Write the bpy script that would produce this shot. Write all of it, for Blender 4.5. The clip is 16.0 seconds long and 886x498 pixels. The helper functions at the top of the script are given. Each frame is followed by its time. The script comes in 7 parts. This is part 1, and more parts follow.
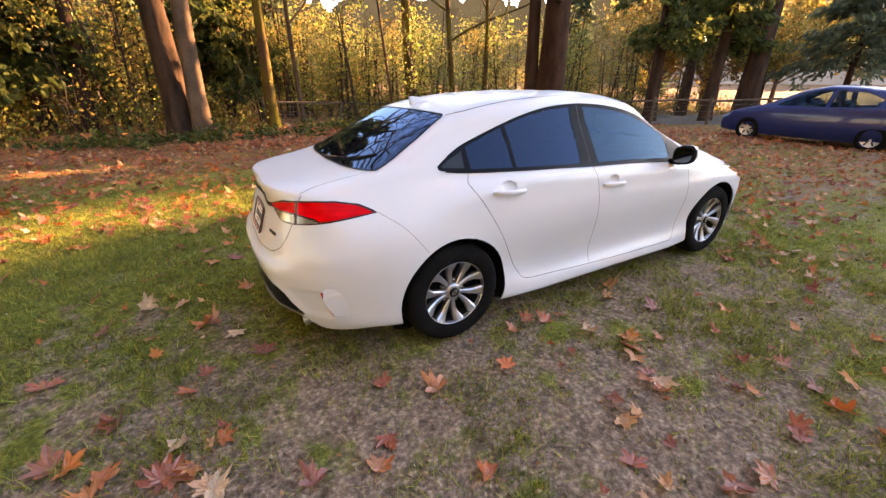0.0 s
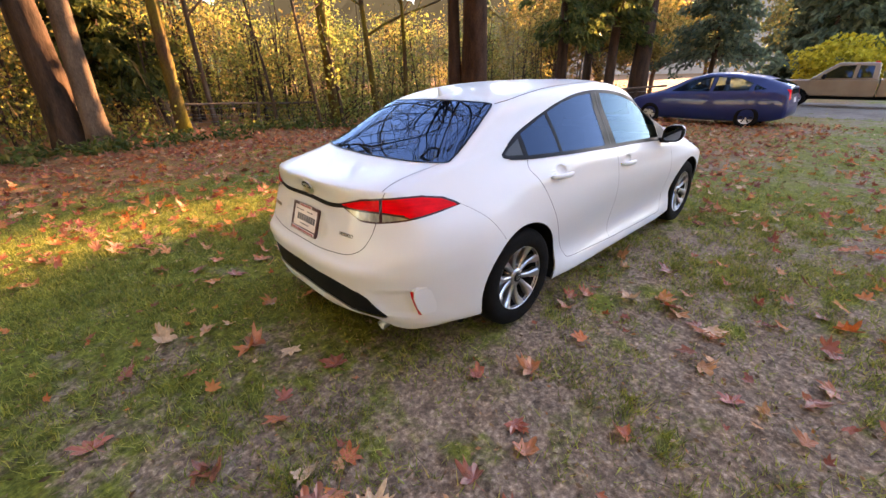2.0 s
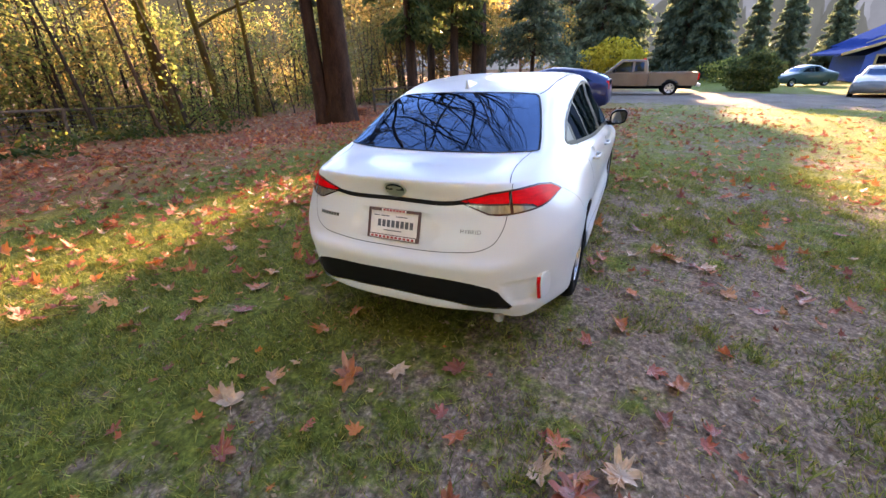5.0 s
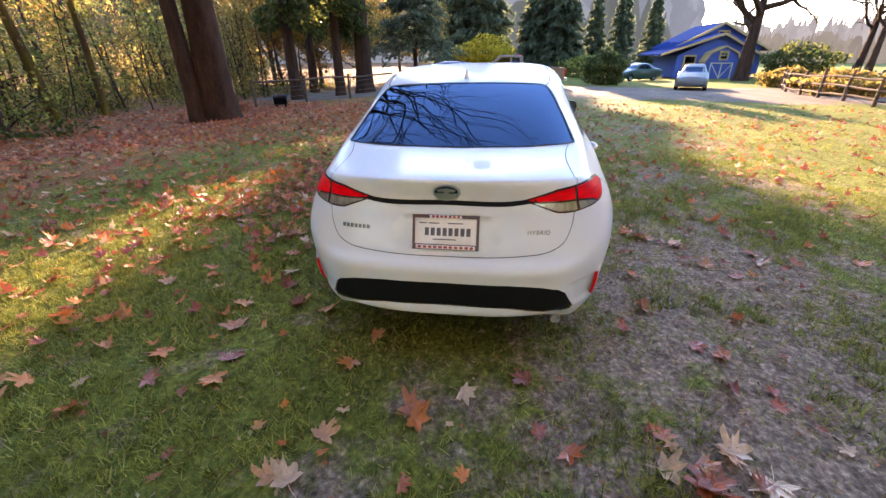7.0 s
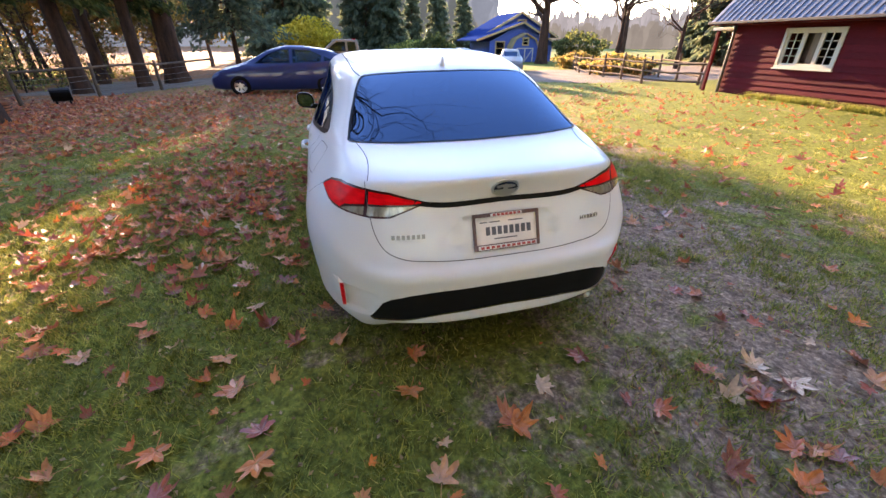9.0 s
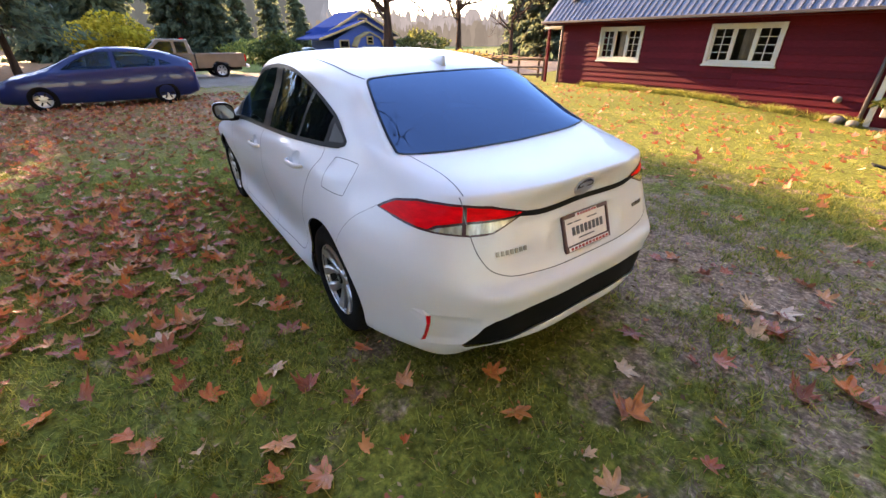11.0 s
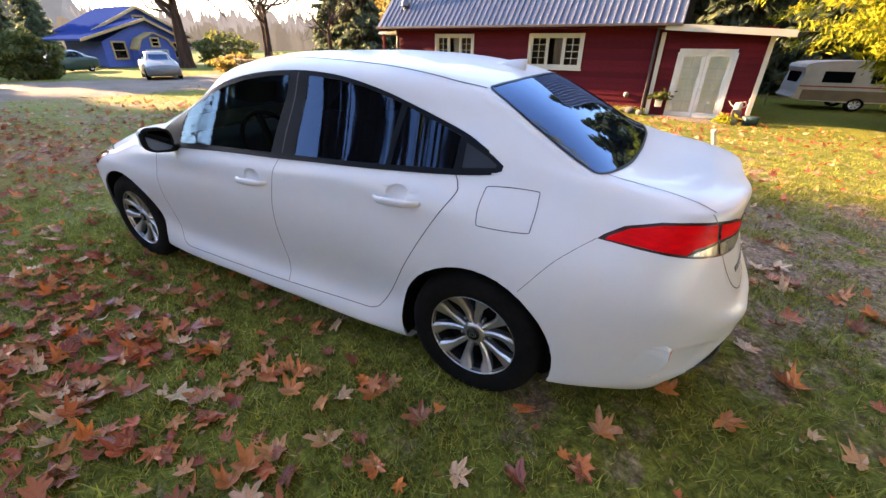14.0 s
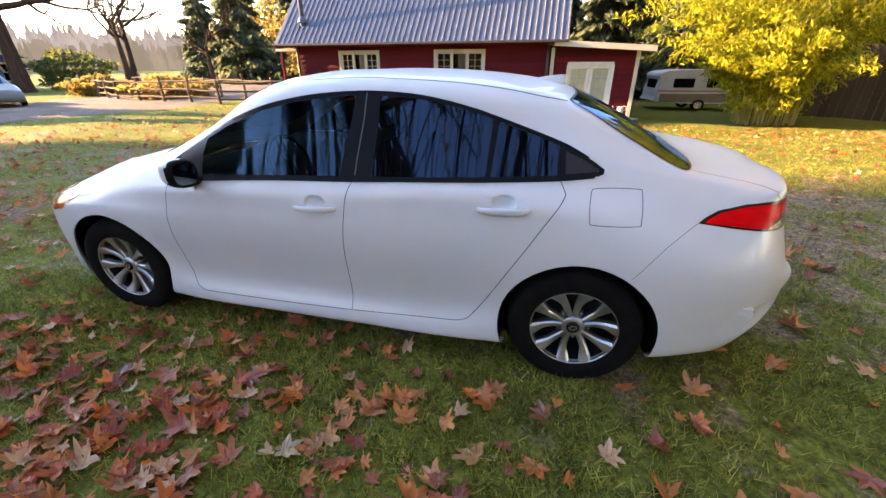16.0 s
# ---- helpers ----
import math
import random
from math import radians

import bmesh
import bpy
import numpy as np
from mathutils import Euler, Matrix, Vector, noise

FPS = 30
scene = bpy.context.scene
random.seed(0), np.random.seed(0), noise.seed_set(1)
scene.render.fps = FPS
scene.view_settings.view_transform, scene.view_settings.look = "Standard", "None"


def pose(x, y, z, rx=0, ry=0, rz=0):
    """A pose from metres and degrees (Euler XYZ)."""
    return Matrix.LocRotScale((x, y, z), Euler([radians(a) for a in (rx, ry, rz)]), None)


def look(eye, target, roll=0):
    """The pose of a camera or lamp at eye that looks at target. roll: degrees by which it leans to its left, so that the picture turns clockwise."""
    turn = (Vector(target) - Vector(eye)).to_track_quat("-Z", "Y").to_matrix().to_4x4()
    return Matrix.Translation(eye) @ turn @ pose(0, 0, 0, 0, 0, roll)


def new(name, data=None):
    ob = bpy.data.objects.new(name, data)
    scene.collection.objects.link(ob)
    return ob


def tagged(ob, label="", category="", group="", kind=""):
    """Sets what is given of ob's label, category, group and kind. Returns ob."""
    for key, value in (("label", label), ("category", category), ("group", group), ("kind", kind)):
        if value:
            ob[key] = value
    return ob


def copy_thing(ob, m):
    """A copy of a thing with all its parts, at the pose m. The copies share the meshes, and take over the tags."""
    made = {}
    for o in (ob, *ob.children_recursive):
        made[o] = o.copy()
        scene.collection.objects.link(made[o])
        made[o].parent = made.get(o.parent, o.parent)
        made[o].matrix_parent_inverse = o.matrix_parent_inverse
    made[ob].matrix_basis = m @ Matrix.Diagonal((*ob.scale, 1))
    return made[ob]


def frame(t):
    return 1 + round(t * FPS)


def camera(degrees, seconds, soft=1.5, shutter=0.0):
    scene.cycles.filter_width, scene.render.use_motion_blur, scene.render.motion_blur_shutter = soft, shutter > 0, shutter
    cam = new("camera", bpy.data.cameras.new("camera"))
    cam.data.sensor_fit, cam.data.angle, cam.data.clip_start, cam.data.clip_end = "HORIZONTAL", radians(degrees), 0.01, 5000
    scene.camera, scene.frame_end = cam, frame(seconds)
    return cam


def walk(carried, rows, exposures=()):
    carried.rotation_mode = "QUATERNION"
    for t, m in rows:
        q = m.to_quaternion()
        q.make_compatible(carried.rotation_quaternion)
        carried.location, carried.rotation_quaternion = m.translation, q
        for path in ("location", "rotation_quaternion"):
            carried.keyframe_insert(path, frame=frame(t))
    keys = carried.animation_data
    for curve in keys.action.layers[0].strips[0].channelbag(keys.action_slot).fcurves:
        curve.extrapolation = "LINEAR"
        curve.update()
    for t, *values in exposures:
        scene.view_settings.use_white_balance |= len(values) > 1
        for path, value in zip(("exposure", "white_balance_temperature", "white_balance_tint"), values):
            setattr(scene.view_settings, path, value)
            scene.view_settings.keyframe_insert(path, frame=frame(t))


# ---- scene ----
cam = camera(96.4, 16.0)
METRES, EYE, TILT, LEAN, TURN = 7.353, 1.5, 0.0, 0.0, -29.6
ROWS = [
    (0.0, 0.0, 0.0, 0.0, 0.04, -23.38, -0.09),
    (0.5, -0.0225, 0.0024, 0.0003, -2.69, -23.33, 0.19),
    (1.0, -0.0565, -0.0034, 0.0001, -5.75, -23.33, 0.69),
    (1.5, -0.0873, -0.0032, -0.0007, -9.2, -23.61, 0.94),
    (2.0, -0.1152, 0.0103, -0.0036, -12.85, -23.98, 1.0),
    (2.5, -0.1391, 0.0244, -0.003, -16.49, -24.75, 0.9),
    (3.0, -0.1745, 0.0342, -0.0049, -20.33, -24.95, 0.85),
    (5.5, -0.2949, 0.1014, -0.0033, -39.09, -25.04, 1.12),
    (6.0, -0.307, 0.1244, -0.0068, -43.08, -25.39, 0.77),
    (6.5, -0.3192, 0.1524, -0.0053, -47.44, -25.49, 0.4),
    (7.0, -0.3403, 0.1805, -0.0065, -52.01, -25.77, 0.24),
    (7.5, -0.3616, 0.2057, -0.0032, -57.37, -25.83, 0.13),
    (8.0, -0.3672, 0.2358, -0.0057, -63.35, -26.4, 0.03),
    (8.5, -0.3701, 0.2673, -0.0046, -69.28, -26.8, -0.04),
    (9.0, -0.3791, 0.3036, -0.0055, -75.13, -27.59, -0.25),
    (11.5, -0.3507, 0.4601, -0.0065, -100.52, -27.69, 0.37),
    (12.0, -0.3315, 0.4864, -0.0076, -104.95, -27.89, 0.37),
    (12.5, -0.3154, 0.5077, -0.0074, -109.4, -28.11, -0.01),
    (13.0, -0.3031, 0.5422, -0.0073, -113.75, -28.03, -0.42),
    (13.5, -0.2872, 0.5723, -0.0083, -117.57, -27.48, -0.68),
    (14.0, -0.2592, 0.5986, -0.0092, -120.88, -27.04, -0.59),
    (14.5, -0.2411, 0.6255, -0.0094, -125.0, -26.0, -0.78),
    (15.0, -0.2313, 0.6643, -0.0084, -128.09, -26.15, -0.23),
    (15.5, -0.2151, 0.6832, -0.0099, -132.0, -25.51, 0.04),
    (16.0, -0.1923, 0.6954, -0.0078, -135.94, -25.17, 0.18),
]
walk(cam, [(t, pose(0, 0, EYE, TILT, LEAN, TURN) @ pose(METRES * x, METRES * y, METRES * z, 90 + pitch, roll, yaw)) for t, x, y, z, yaw, pitch, roll in ROWS],
     [(0.0, 3.54, 8900, 36), (5.5, 3.47, 6700, 31), (9.0, 3.36, 6600, 31), (12.5, 3.5, 7500, 32), (16.0, 3.48, 7400, 30)])

# ---- world, sun, exposure ----
SUN_AZ, SUN_EL = 4.5, 16.0          # degrees from +x towards +y, and above the horizon
world = bpy.data.worlds.new("world")
scene.world = world
world.use_nodes = True
wn = world.node_tree
sky = wn.nodes.new("ShaderNodeTexSky")
sky.sky_type, sky.sun_disc = "NISHITA", False
sky.sun_elevation, sky.sun_rotation = radians(SUN_EL), radians(90 - SUN_AZ)
sky.dust_density, sky.air_density, sky.ozone_density = 0.3, 1.5, 4.0
wn.links.new(sky.outputs[0], wn.nodes["Background"].inputs[0])
wn.nodes["Background"].inputs[1].default_value = 0.118
sun = new("sun", bpy.data.lights.new("sun", "SUN"))
sun.data.energy, sun.data.angle, sun.data.color = 4.4, radians(0.6), (1.0, 0.74, 0.41)
sun.matrix_world = look((60 * math.cos(radians(SUN_AZ)), 60 * math.sin(radians(SUN_AZ)), 60 * math.tan(radians(SUN_EL))), (0, 0, 0))

# ---- material helpers ----
def link(nt, a, b):
    nt.links.new(a, b)


def ramp_node(nt, fac, stops):
    r = nt.nodes.new("ShaderNodeValToRGB")
    while len(r.color_ramp.elements) < len(stops):
        r.color_ramp.elements.new(0.5)
    for e, (p, c) in zip(r.color_ramp.elements, stops):
        e.position, e.color = p, (*c, 1)
    link(nt, fac, r.inputs[0])
    return r.outputs[0]


def noise_node(nt, scale, detail=4.0, rough=0.55, vec=None):
    n = nt.nodes.new("ShaderNodeTexNoise")
    n.inputs["Scale"].default_value, n.inputs["Detail"].default_value, n.inputs["Roughness"].default_value = scale, detail, rough
    if vec is not None:
        link(nt, vec, n.inputs["Vector"])
    return n.outputs["Fac"]


def mix_node(nt, kind, fac, a, b):
    m = nt.nodes.new("ShaderNodeMix")
    m.data_type, m.blend_type = "RGBA", kind
    for sock, v in ((m.inputs[0], fac), (m.inputs[6], a), (m.inputs[7], b)):
        if isinstance(v, bpy.types.NodeSocket):
            link(nt, v, sock)
        elif isinstance(v, tuple):
            sock.default_value = (*v, 1)
        else:
            sock.default_value = v
    return m.outputs[2]


def surface(name, col, rough=0.6, metal=0.0, col2=None, scale=6.0, fine=60.0, fine_amt=0.25, bump=0.0, bump_scale=40.0, coat=0.0, rnd="", coords="Object", stretch=None, spec=0.5):
    """A principled surface with two scales of noise between two colours, a bump, and a random tint per object or island."""
    m = bpy.data.materials.new(name)
    m.use_nodes = True
    nt = m.node_tree
    p = nt.nodes["Principled BSDF"]
    tc = nt.nodes.new("ShaderNodeTexCoord")
    vec = tc.outputs[coords] if coords != "World" else nt.nodes.new("ShaderNodeNewGeometry").outputs["Position"]
    if stretch:
        mp = nt.nodes.new("ShaderNodeMapping")
        mp.inputs["Scale"].default_value = stretch
        link(nt, vec, mp.inputs["Vector"])
        vec = mp.outputs[0]
    c2 = col2 or tuple(c * 0.8 for c in col)
    base = ramp_node(nt, noise_node(nt, scale, vec=vec), [(0.32, col), (0.68, c2)])
    if fine_amt:
        g = ramp_node(nt, noise_node(nt, fine, vec=vec), [(0.3, (1 - fine_amt,) * 3), (0.7, (1.0,) * 3)])
        base = mix_node(nt, "MULTIPLY", 1.0, base, g)
    if rnd:
        info = nt.nodes.new("ShaderNodeObjectInfo" if rnd == "object" else "ShaderNodeNewGeometry")
        out = info.outputs["Random" if rnd == "object" else "Random Per Island"]
        base = mix_node(nt, "MULTIPLY", 1.0, base, ramp_node(nt, out, [(0.0, (0.72,) * 3), (1.0, (1.15,) * 3)]))
    link(nt, base, p.inputs["Base Color"])
    p.inputs["Roughness"].default_value, p.inputs["Metallic"].default_value = rough, metal
    p.inputs["Coat Weight"].default_value, p.inputs["Coat Roughness"].default_value = coat, 0.03
    p.inputs["Specular IOR Level"].default_value = spec
    if bump:
        b = nt.nodes.new("ShaderNodeBump")
        b.inputs["Strength"].default_value, b.inputs["Distance"].default_value = bump, 0.02
        link(nt, noise_node(nt, bump_scale, 6.0, vec=vec), b.inputs["Height"])
        link(nt, b.outputs[0], p.inputs["Normal"])
    return m


def leafy(name, stops, trans=0.4, rough=0.5, rnd="Random Per Island", scale=3.0, spec=0.12):
    """Thin leaves: a colour per leaf, with light passing through."""
    m = bpy.data.materials.new(name)
    m.use_nodes = True
    nt = m.node_tree
    p = nt.nodes["Principled BSDF"]
    info = nt.nodes.new("ShaderNodeNewGeometry" if "Island" in rnd else "ShaderNodeObjectInfo")
    base = ramp_node(nt, info.outputs[rnd], stops)
    tc = nt.nodes.new("ShaderNodeTexCoord")
    g = ramp_node(nt, noise_node(nt, scale, 5.0, vec=tc.outputs["Object"]), [(0.3, (0.6, 0.6, 0.6)), (0.7, (1.1, 1.1, 1.1))])
    base = mix_node(nt, "MULTIPLY", 1.0, base, g)
    link(nt, base, p.inputs["Base Color"])
    p.inputs["Roughness"].default_value = rough
    p.inputs["Specular IOR Level"].default_value = spec
    t = nt.nodes.new("ShaderNodeBsdfTranslucent")
    link(nt, base, t.inputs[0])
    mx = nt.nodes.new("ShaderNodeMixShader")
    mx.inputs[0].default_value = trans
    link(nt, p.outputs[0], mx.inputs[1])
    link(nt, t.outputs[0], mx.inputs[2])
    link(nt, mx.outputs[0], nt.nodes["Material Output"].inputs[0])
    return m


def tinted_glass(name, tint, clear, rough=0.02, sky_sheen=(0.24, 0.44, 0.72), ior=1.9):
    """Dark car glass: a mirror-like front, sky blue put into its gloss, over a weakly clear, tinted body."""
    m = bpy.data.materials.new(name)
    m.use_nodes = True
    nt = m.node_tree
    nt.nodes.remove(nt.nodes["Principled BSDF"])
    gl = nt.nodes.new("ShaderNodeBsdfGlossy")
    gl.inputs["Roughness"].default_value = rough
    # the reflected sky's blue is painted into the gloss colour
    gl.inputs[0].default_value = (*sky_sheen, 1)
    tr = nt.nodes.new("ShaderNodeBsdfTransparent")
    tr.inputs[0].default_value = (*tint, 1)
    df = nt.nodes.new("ShaderNodeBsdfDiffuse")
    df.inputs[0].default_value = (0.006, 0.007, 0.009, 1)
    mx = nt.nodes.new("ShaderNodeMixShader")
    mx.inputs[0].default_value = clear
    link(nt, df.outputs[0], mx.inputs[1])
    link(nt, tr.outputs[0], mx.inputs[2])
    fr = nt.nodes.new("ShaderNodeFresnel")
    fr.inputs["IOR"].default_value = ior
    m2 = nt.nodes.new("ShaderNodeMixShader")
    link(nt, fr.outputs[0], m2.inputs[0])
    link(nt, mx.outputs[0], m2.inputs[1])
    link(nt, gl.outputs[0], m2.inputs[2])
    link(nt, m2.outputs[0], nt.nodes["Material Output"].inputs[0])
    return m


# ---- mesh helpers ----
def obj(name, me, mat, parent=None, label="", m=None):
    if mat is not None and not me.materials:
        me.materials.append(mat)
    ob = new(name, me)
    if parent is not None:
        ob.parent = parent
    if m is not None:
        ob.matrix_basis = m
    if label:
        ob["label"] = label
    return ob


def part(name, bm, mat, parent=None, label="", smooth=True, m=None):
    me = bpy.data.meshes.new(name)
    bmesh.ops.recalc_face_normals(bm, faces=bm.faces) if smooth != "keep" else None
    for f in bm.faces:
        f.smooth = bool(smooth)
    bm.to_mesh(me)
    bm.free()
    return obj(name, me, mat, parent, label, m)


def thing(name, m, label, category, group="", kind=""):
    return_ob = new(name)
    return_ob.matrix_basis = m
    return_ob.empty_display_size = 0.2
    return tagged(return_ob, label, category, group, kind)


def box(bm, x0, x1, y0, y1, z0, z1, bevel=0.0):
    """A bevelled box between two corners, added to bm."""
    r = bmesh.ops.create_cube(bm, size=1.0)
    vs = r["verts"]
    for v in vs:
        v.co = Vector((x0 + (v.co.x + 0.5) * (x1 - x0), y0 + (v.co.y + 0.5) * (y1 - y0), z0 + (v.co.z + 0.5) * (z1 - z0)))
    if bevel:
        es = list({e for v in vs for e in v.link_edges})
        bmesh.ops.bevel(bm, geom=es, offset=bevel, segments=2, affect="EDGES", profile=0.5)
    return bm


def box_bm(*a, **k):
    return box(bmesh.new(), *a, **k)


def lathe(bm, profile, seg=48, axis="y"):
    """A turned form: profile of (radius, along) about the axis."""
    rings = []
    for r, a in profile:
        ring = []
        for i in range(seg):
            t = 2 * math.pi * i / seg
            c, s = r * math.cos(t), r * math.sin(t)
            ring.append(bm.verts.new((c, a, s) if axis == "y" else (c, s, a)))
        rings.append(ring)
    for a, b in zip(rings, rings[1:]):
        for i in range(seg):
            bm.faces.new((a[i], a[(i + 1) % seg], b[(i + 1) % seg], b[i]))
    return rings


def prism(bm, pts, d0, d1, axis="y"):
    """A solid from a flat outline (u, v) drawn out along an axis."""
    def at(u, v, d):
        return {"y": (u, d, v), "x": (d, u, v), "z": (u, v, d)}[axis]
    a = [bm.verts.new(at(u, v, d0)) for u, v in pts]
    b = [bm.verts.new(at(u, v, d1)) for u, v in pts]
    bm.faces.new(a)
    bm.faces.new(b[::-1])
    n = len(pts)
    for i in range(n):
        bm.faces.new((a[i], b[i], b[(i + 1) % n], a[(i + 1) % n]))
    return bm


class Buf:
    """Collects tubes and leaves as plain arrays, for large meshes."""
    def __init__(self):
        self.v, self.f, self.n = [], [], 0

    def tube(self, pts, radii, seg=6):
        pts = np.asarray(pts, float)
        n = len(pts)
        tan = np.gradient(pts, axis=0)
        tan /= np.linalg.norm(tan, axis=1)[:, None] + 1e-9
        ref = np.array([0.31, 0.17, 0.93]) if abs(tan[0][2]) < 0.8 else np.array([0.95, 0.2, 0.1])
        u = np.cross(tan, ref)
        u /= np.linalg.norm(u, axis=1)[:, None] + 1e-9
        w = np.cross(tan, u)
        a = np.linspace(0, 2 * np.pi, seg, endpoint=False)
        ring = pts[:, None, :] + np.asarray(radii)[:, None, None] * (u[:, None, :] * np.cos(a)[None, :, None] + w[:, None, :] * np.sin(a)[None, :, None])
        self.v.append(ring.reshape(-1, 3))
        i = np.arange(n - 1)[:, None] * seg + np.arange(seg)[None, :]
        j = np.arange(n - 1)[:, None] * seg + (np.arange(seg)[None, :] + 1) % seg
        q = np.stack([i, j, j + seg, i + seg], -1).reshape(-1, 4) + self.n
        self.f.append(q)
        self.n += n * seg

    def quads(self, corners):
        """corners: (n, 4, 3)"""
        n = len(corners)
        self.v.append(corners.reshape(-1, 3))
        self.f.append(np.arange(n * 4).reshape(-1, 4) + self.n)
        self.n += n * 4

    def leaves(self, rng, centres, size, long=1.6, flat=0.0, droop=None):
        """Small diamond leaves, turned at random (flat: 1 lies level), about the centres."""
        n = len(centres)
        d = rng.normal(size=(n, 3))
        d[:, 2] *= 1 - flat
        if droop is not None:
            d = d * 0.5 + np.asarray(droop)
        d /= np.linalg.norm(d, axis=1)[:, None] + 1e-9
        e = rng.normal(size=(n, 3))
        e -= d * np.sum(d * e, 1)[:, None]
        e /= np.linalg.norm(e, axis=1)[:, None] + 1e-9
        s = (size * rng.uniform(0.6, 1.3, n))[:, None]
        a, b = d * s * long * 0.5, e * s * 0.5
        k = np.cross(d, e) * s * 0.12
        self.quads(np.stack([centres - a, centres + b + k, centres + a, centres - b + k], 1))

    def mesh(self, name, smooth=False):
        v, f = np.concatenate(self.v), np.concatenate(self.f)
        me = bpy.data.meshes.new(name)
        me.vertices.add(len(v))
        me.vertices.foreach_set("co", v.astype(np.float32).ravel())
        me.loops.add(f.size)
        me.loops.foreach_set("vertex_index", f.astype(np.int32).ravel())
        me.polygons.add(len(f))
        me.polygons.foreach_set("loop_start", np.arange(0, f.size, f.shape[1], dtype=np.int32))
        me.polygons.foreach_set("use_smooth", np.full(len(f), smooth))
        me.update(calc_edges=True)
        return me


def step(t):
    t = np.clip(t, 0, 1)
    return t * t * (3 - 2 * t)


def ground_z(x, y):
    """The lawn's height: level round the car, falling gently away from it and towards the barn's door."""
    x, y = np.asarray(x, float), np.asarray(y, float)
    z = -0.02 - 0.010 * np.clip(x - 3, 0, 45) - 0.08 * step(-y / 10)
    z -= 0.42 * step((-y - 2) / 8.5) * step((7.5 - x) / 7.5)
    z -= (0.12 + 0.24 * step((x - 1) / 8)) * step((y - 6.5) / 6.5)
    far = step((np.hypot(x - 1, y - 3) - 4.5) / 6)
    z += far * (0.035 * np.sin(x * 0.9 + 1.3 * np.sin(y * 0.5)) * np.sin(y * 0.7 + 0.6) + 0.02 * np.sin(x * 2.1) * np.sin(y * 1.9))
    return z


def gz(x, y):
    return float(ground_z(x, y))

# ---- materials ----
M_PAINT = surface("white_pearl_paint", (0.57, 0.575, 0.585), 0.35, col2=(0.55, 0.555, 0.57), scale=1.5, fine=220, fine_amt=0.03, coat=0.4, spec=0.25)
M_GAP = surface("panel_gap", (0.10, 0.10, 0.11), 0.8)
M_BLACK = surface("black_plastic", (0.006, 0.006, 0.0065), 0.6, spec=0.12, fine_amt=0.15, fine=300)
M_TRIM = surface("black_window_trim", (0.008, 0.009, 0.012), 0.35, fine_amt=0.05, spec=0.06)
M_RUBBER = surface("tyre_rubber", (0.0065, 0.006, 0.006), 0.9, spec=0.06, col2=(0.011, 0.010, 0.0095), scale=9, fine_amt=0.3, bump=0.15, bump_scale=120)
M_SILVER = surface("machined_alloy", (0.52, 0.52, 0.535), 0.36, 0.9, col2=(0.44, 0.44, 0.455), scale=12, fine_amt=0.1)
M_DARKRIM = surface("dark_alloy", (0.010, 0.010, 0.011), 0.5, 0.0, spec=0.15)
M_CHROME = surface("chrome", (0.80, 0.80, 0.82), 0.32, 1.0, fine_amt=0.0)
M_BADGE = surface("badge_dark_blue", (0.02, 0.035, 0.08), 0.2, 0.3, fine_amt=0.0)
M_LETTER = surface("badge_letters", (0.16, 0.155, 0.15), 0.3, 0.8, fine_amt=0.0)
M_RED = surface("red_lamp", (0.86, 0.003, 0.006), 0.45, col2=(0.60, 0.002, 0.004), scale=14, fine_amt=0.12, coat=0.08, spec=0.05, stretch=(1, 1, 4))
M_LAMPRIM = surface("lamp_housing", (0.035, 0.003, 0.005), 0.3, fine_amt=0.1, coat=0.3, spec=0.2)
M_REFL = surface("red_reflector", (0.72, 0.008, 0.012), 0.4, fine=120, fine_amt=0.2, coat=0.1, spec=0.1)
M_CLEAR = surface("clear_lamp", (0.36, 0.32, 0.25), 0.25, 0.35, col2=(0.22, 0.19, 0.15), scale=30, fine=90, fine_amt=0.3, coat=1.0, stretch=(1, 1, 0.2))
M_AMBER = surface("amber_lamp", (0.62, 0.13, 0.015), 0.15, fine_amt=0.1, coat=1.0)
M_PLATE = surface("plate_paper", (0.78, 0.72, 0.70), 0.6, fine_amt=0.05)
M_PLATEINK = surface("plate_ink", (0.10, 0.10, 0.12), 0.6)
M_PLATERED = surface("plate_red_ink", (0.45, 0.05, 0.05), 0.6)
M_PLATEFRAME = surface("plate_frame", (0.10, 0.04, 0.04), 0.4)
M_SEAT = surface("seat_cloth", (0.02, 0.02, 0.022), 0.9, bump=0.2, bump_scale=200)
M_MIRROR = surface("mirror", (0.16, 0.17, 0.18), 0.02, 1.0, fine_amt=0.0)
M_STEEL = surface("exhaust_steel", (0.35, 0.34, 0.32), 0.35, 0.9)
M_SATIN = surface("satin_black_plastic", (0.009, 0.010, 0.014), 0.35, fine_amt=0.05, spec=0.3)
G_REAR = tinted_glass("rear_glass_tinted", (0.05, 0.06, 0.07), 0.25, sky_sheen=(0.33, 0.52, 0.84), ior=2.05)
G_SIDE = tinted_glass("side_glass_tinted", (0.07, 0.08, 0.09), 0.5, ior=1.65, sky_sheen=(0.20, 0.33, 0.55))
G_FRONT = tinted_glass("front_glass", (0.42, 0.50, 0.46), 0.8, ior=1.65, sky_sheen=(0.20, 0.36, 0.52))

# ---- the white saloon ----
CAR_AT = pose(1.09, 2.625, -0.02, -0.8, 0, 0.35)
car = thing("car", CAR_AT, "white four-door saloon with dark tinted windows parked on the lawn", "car")
COLS = []


def ring(*pts):
    COLS.append(pts)


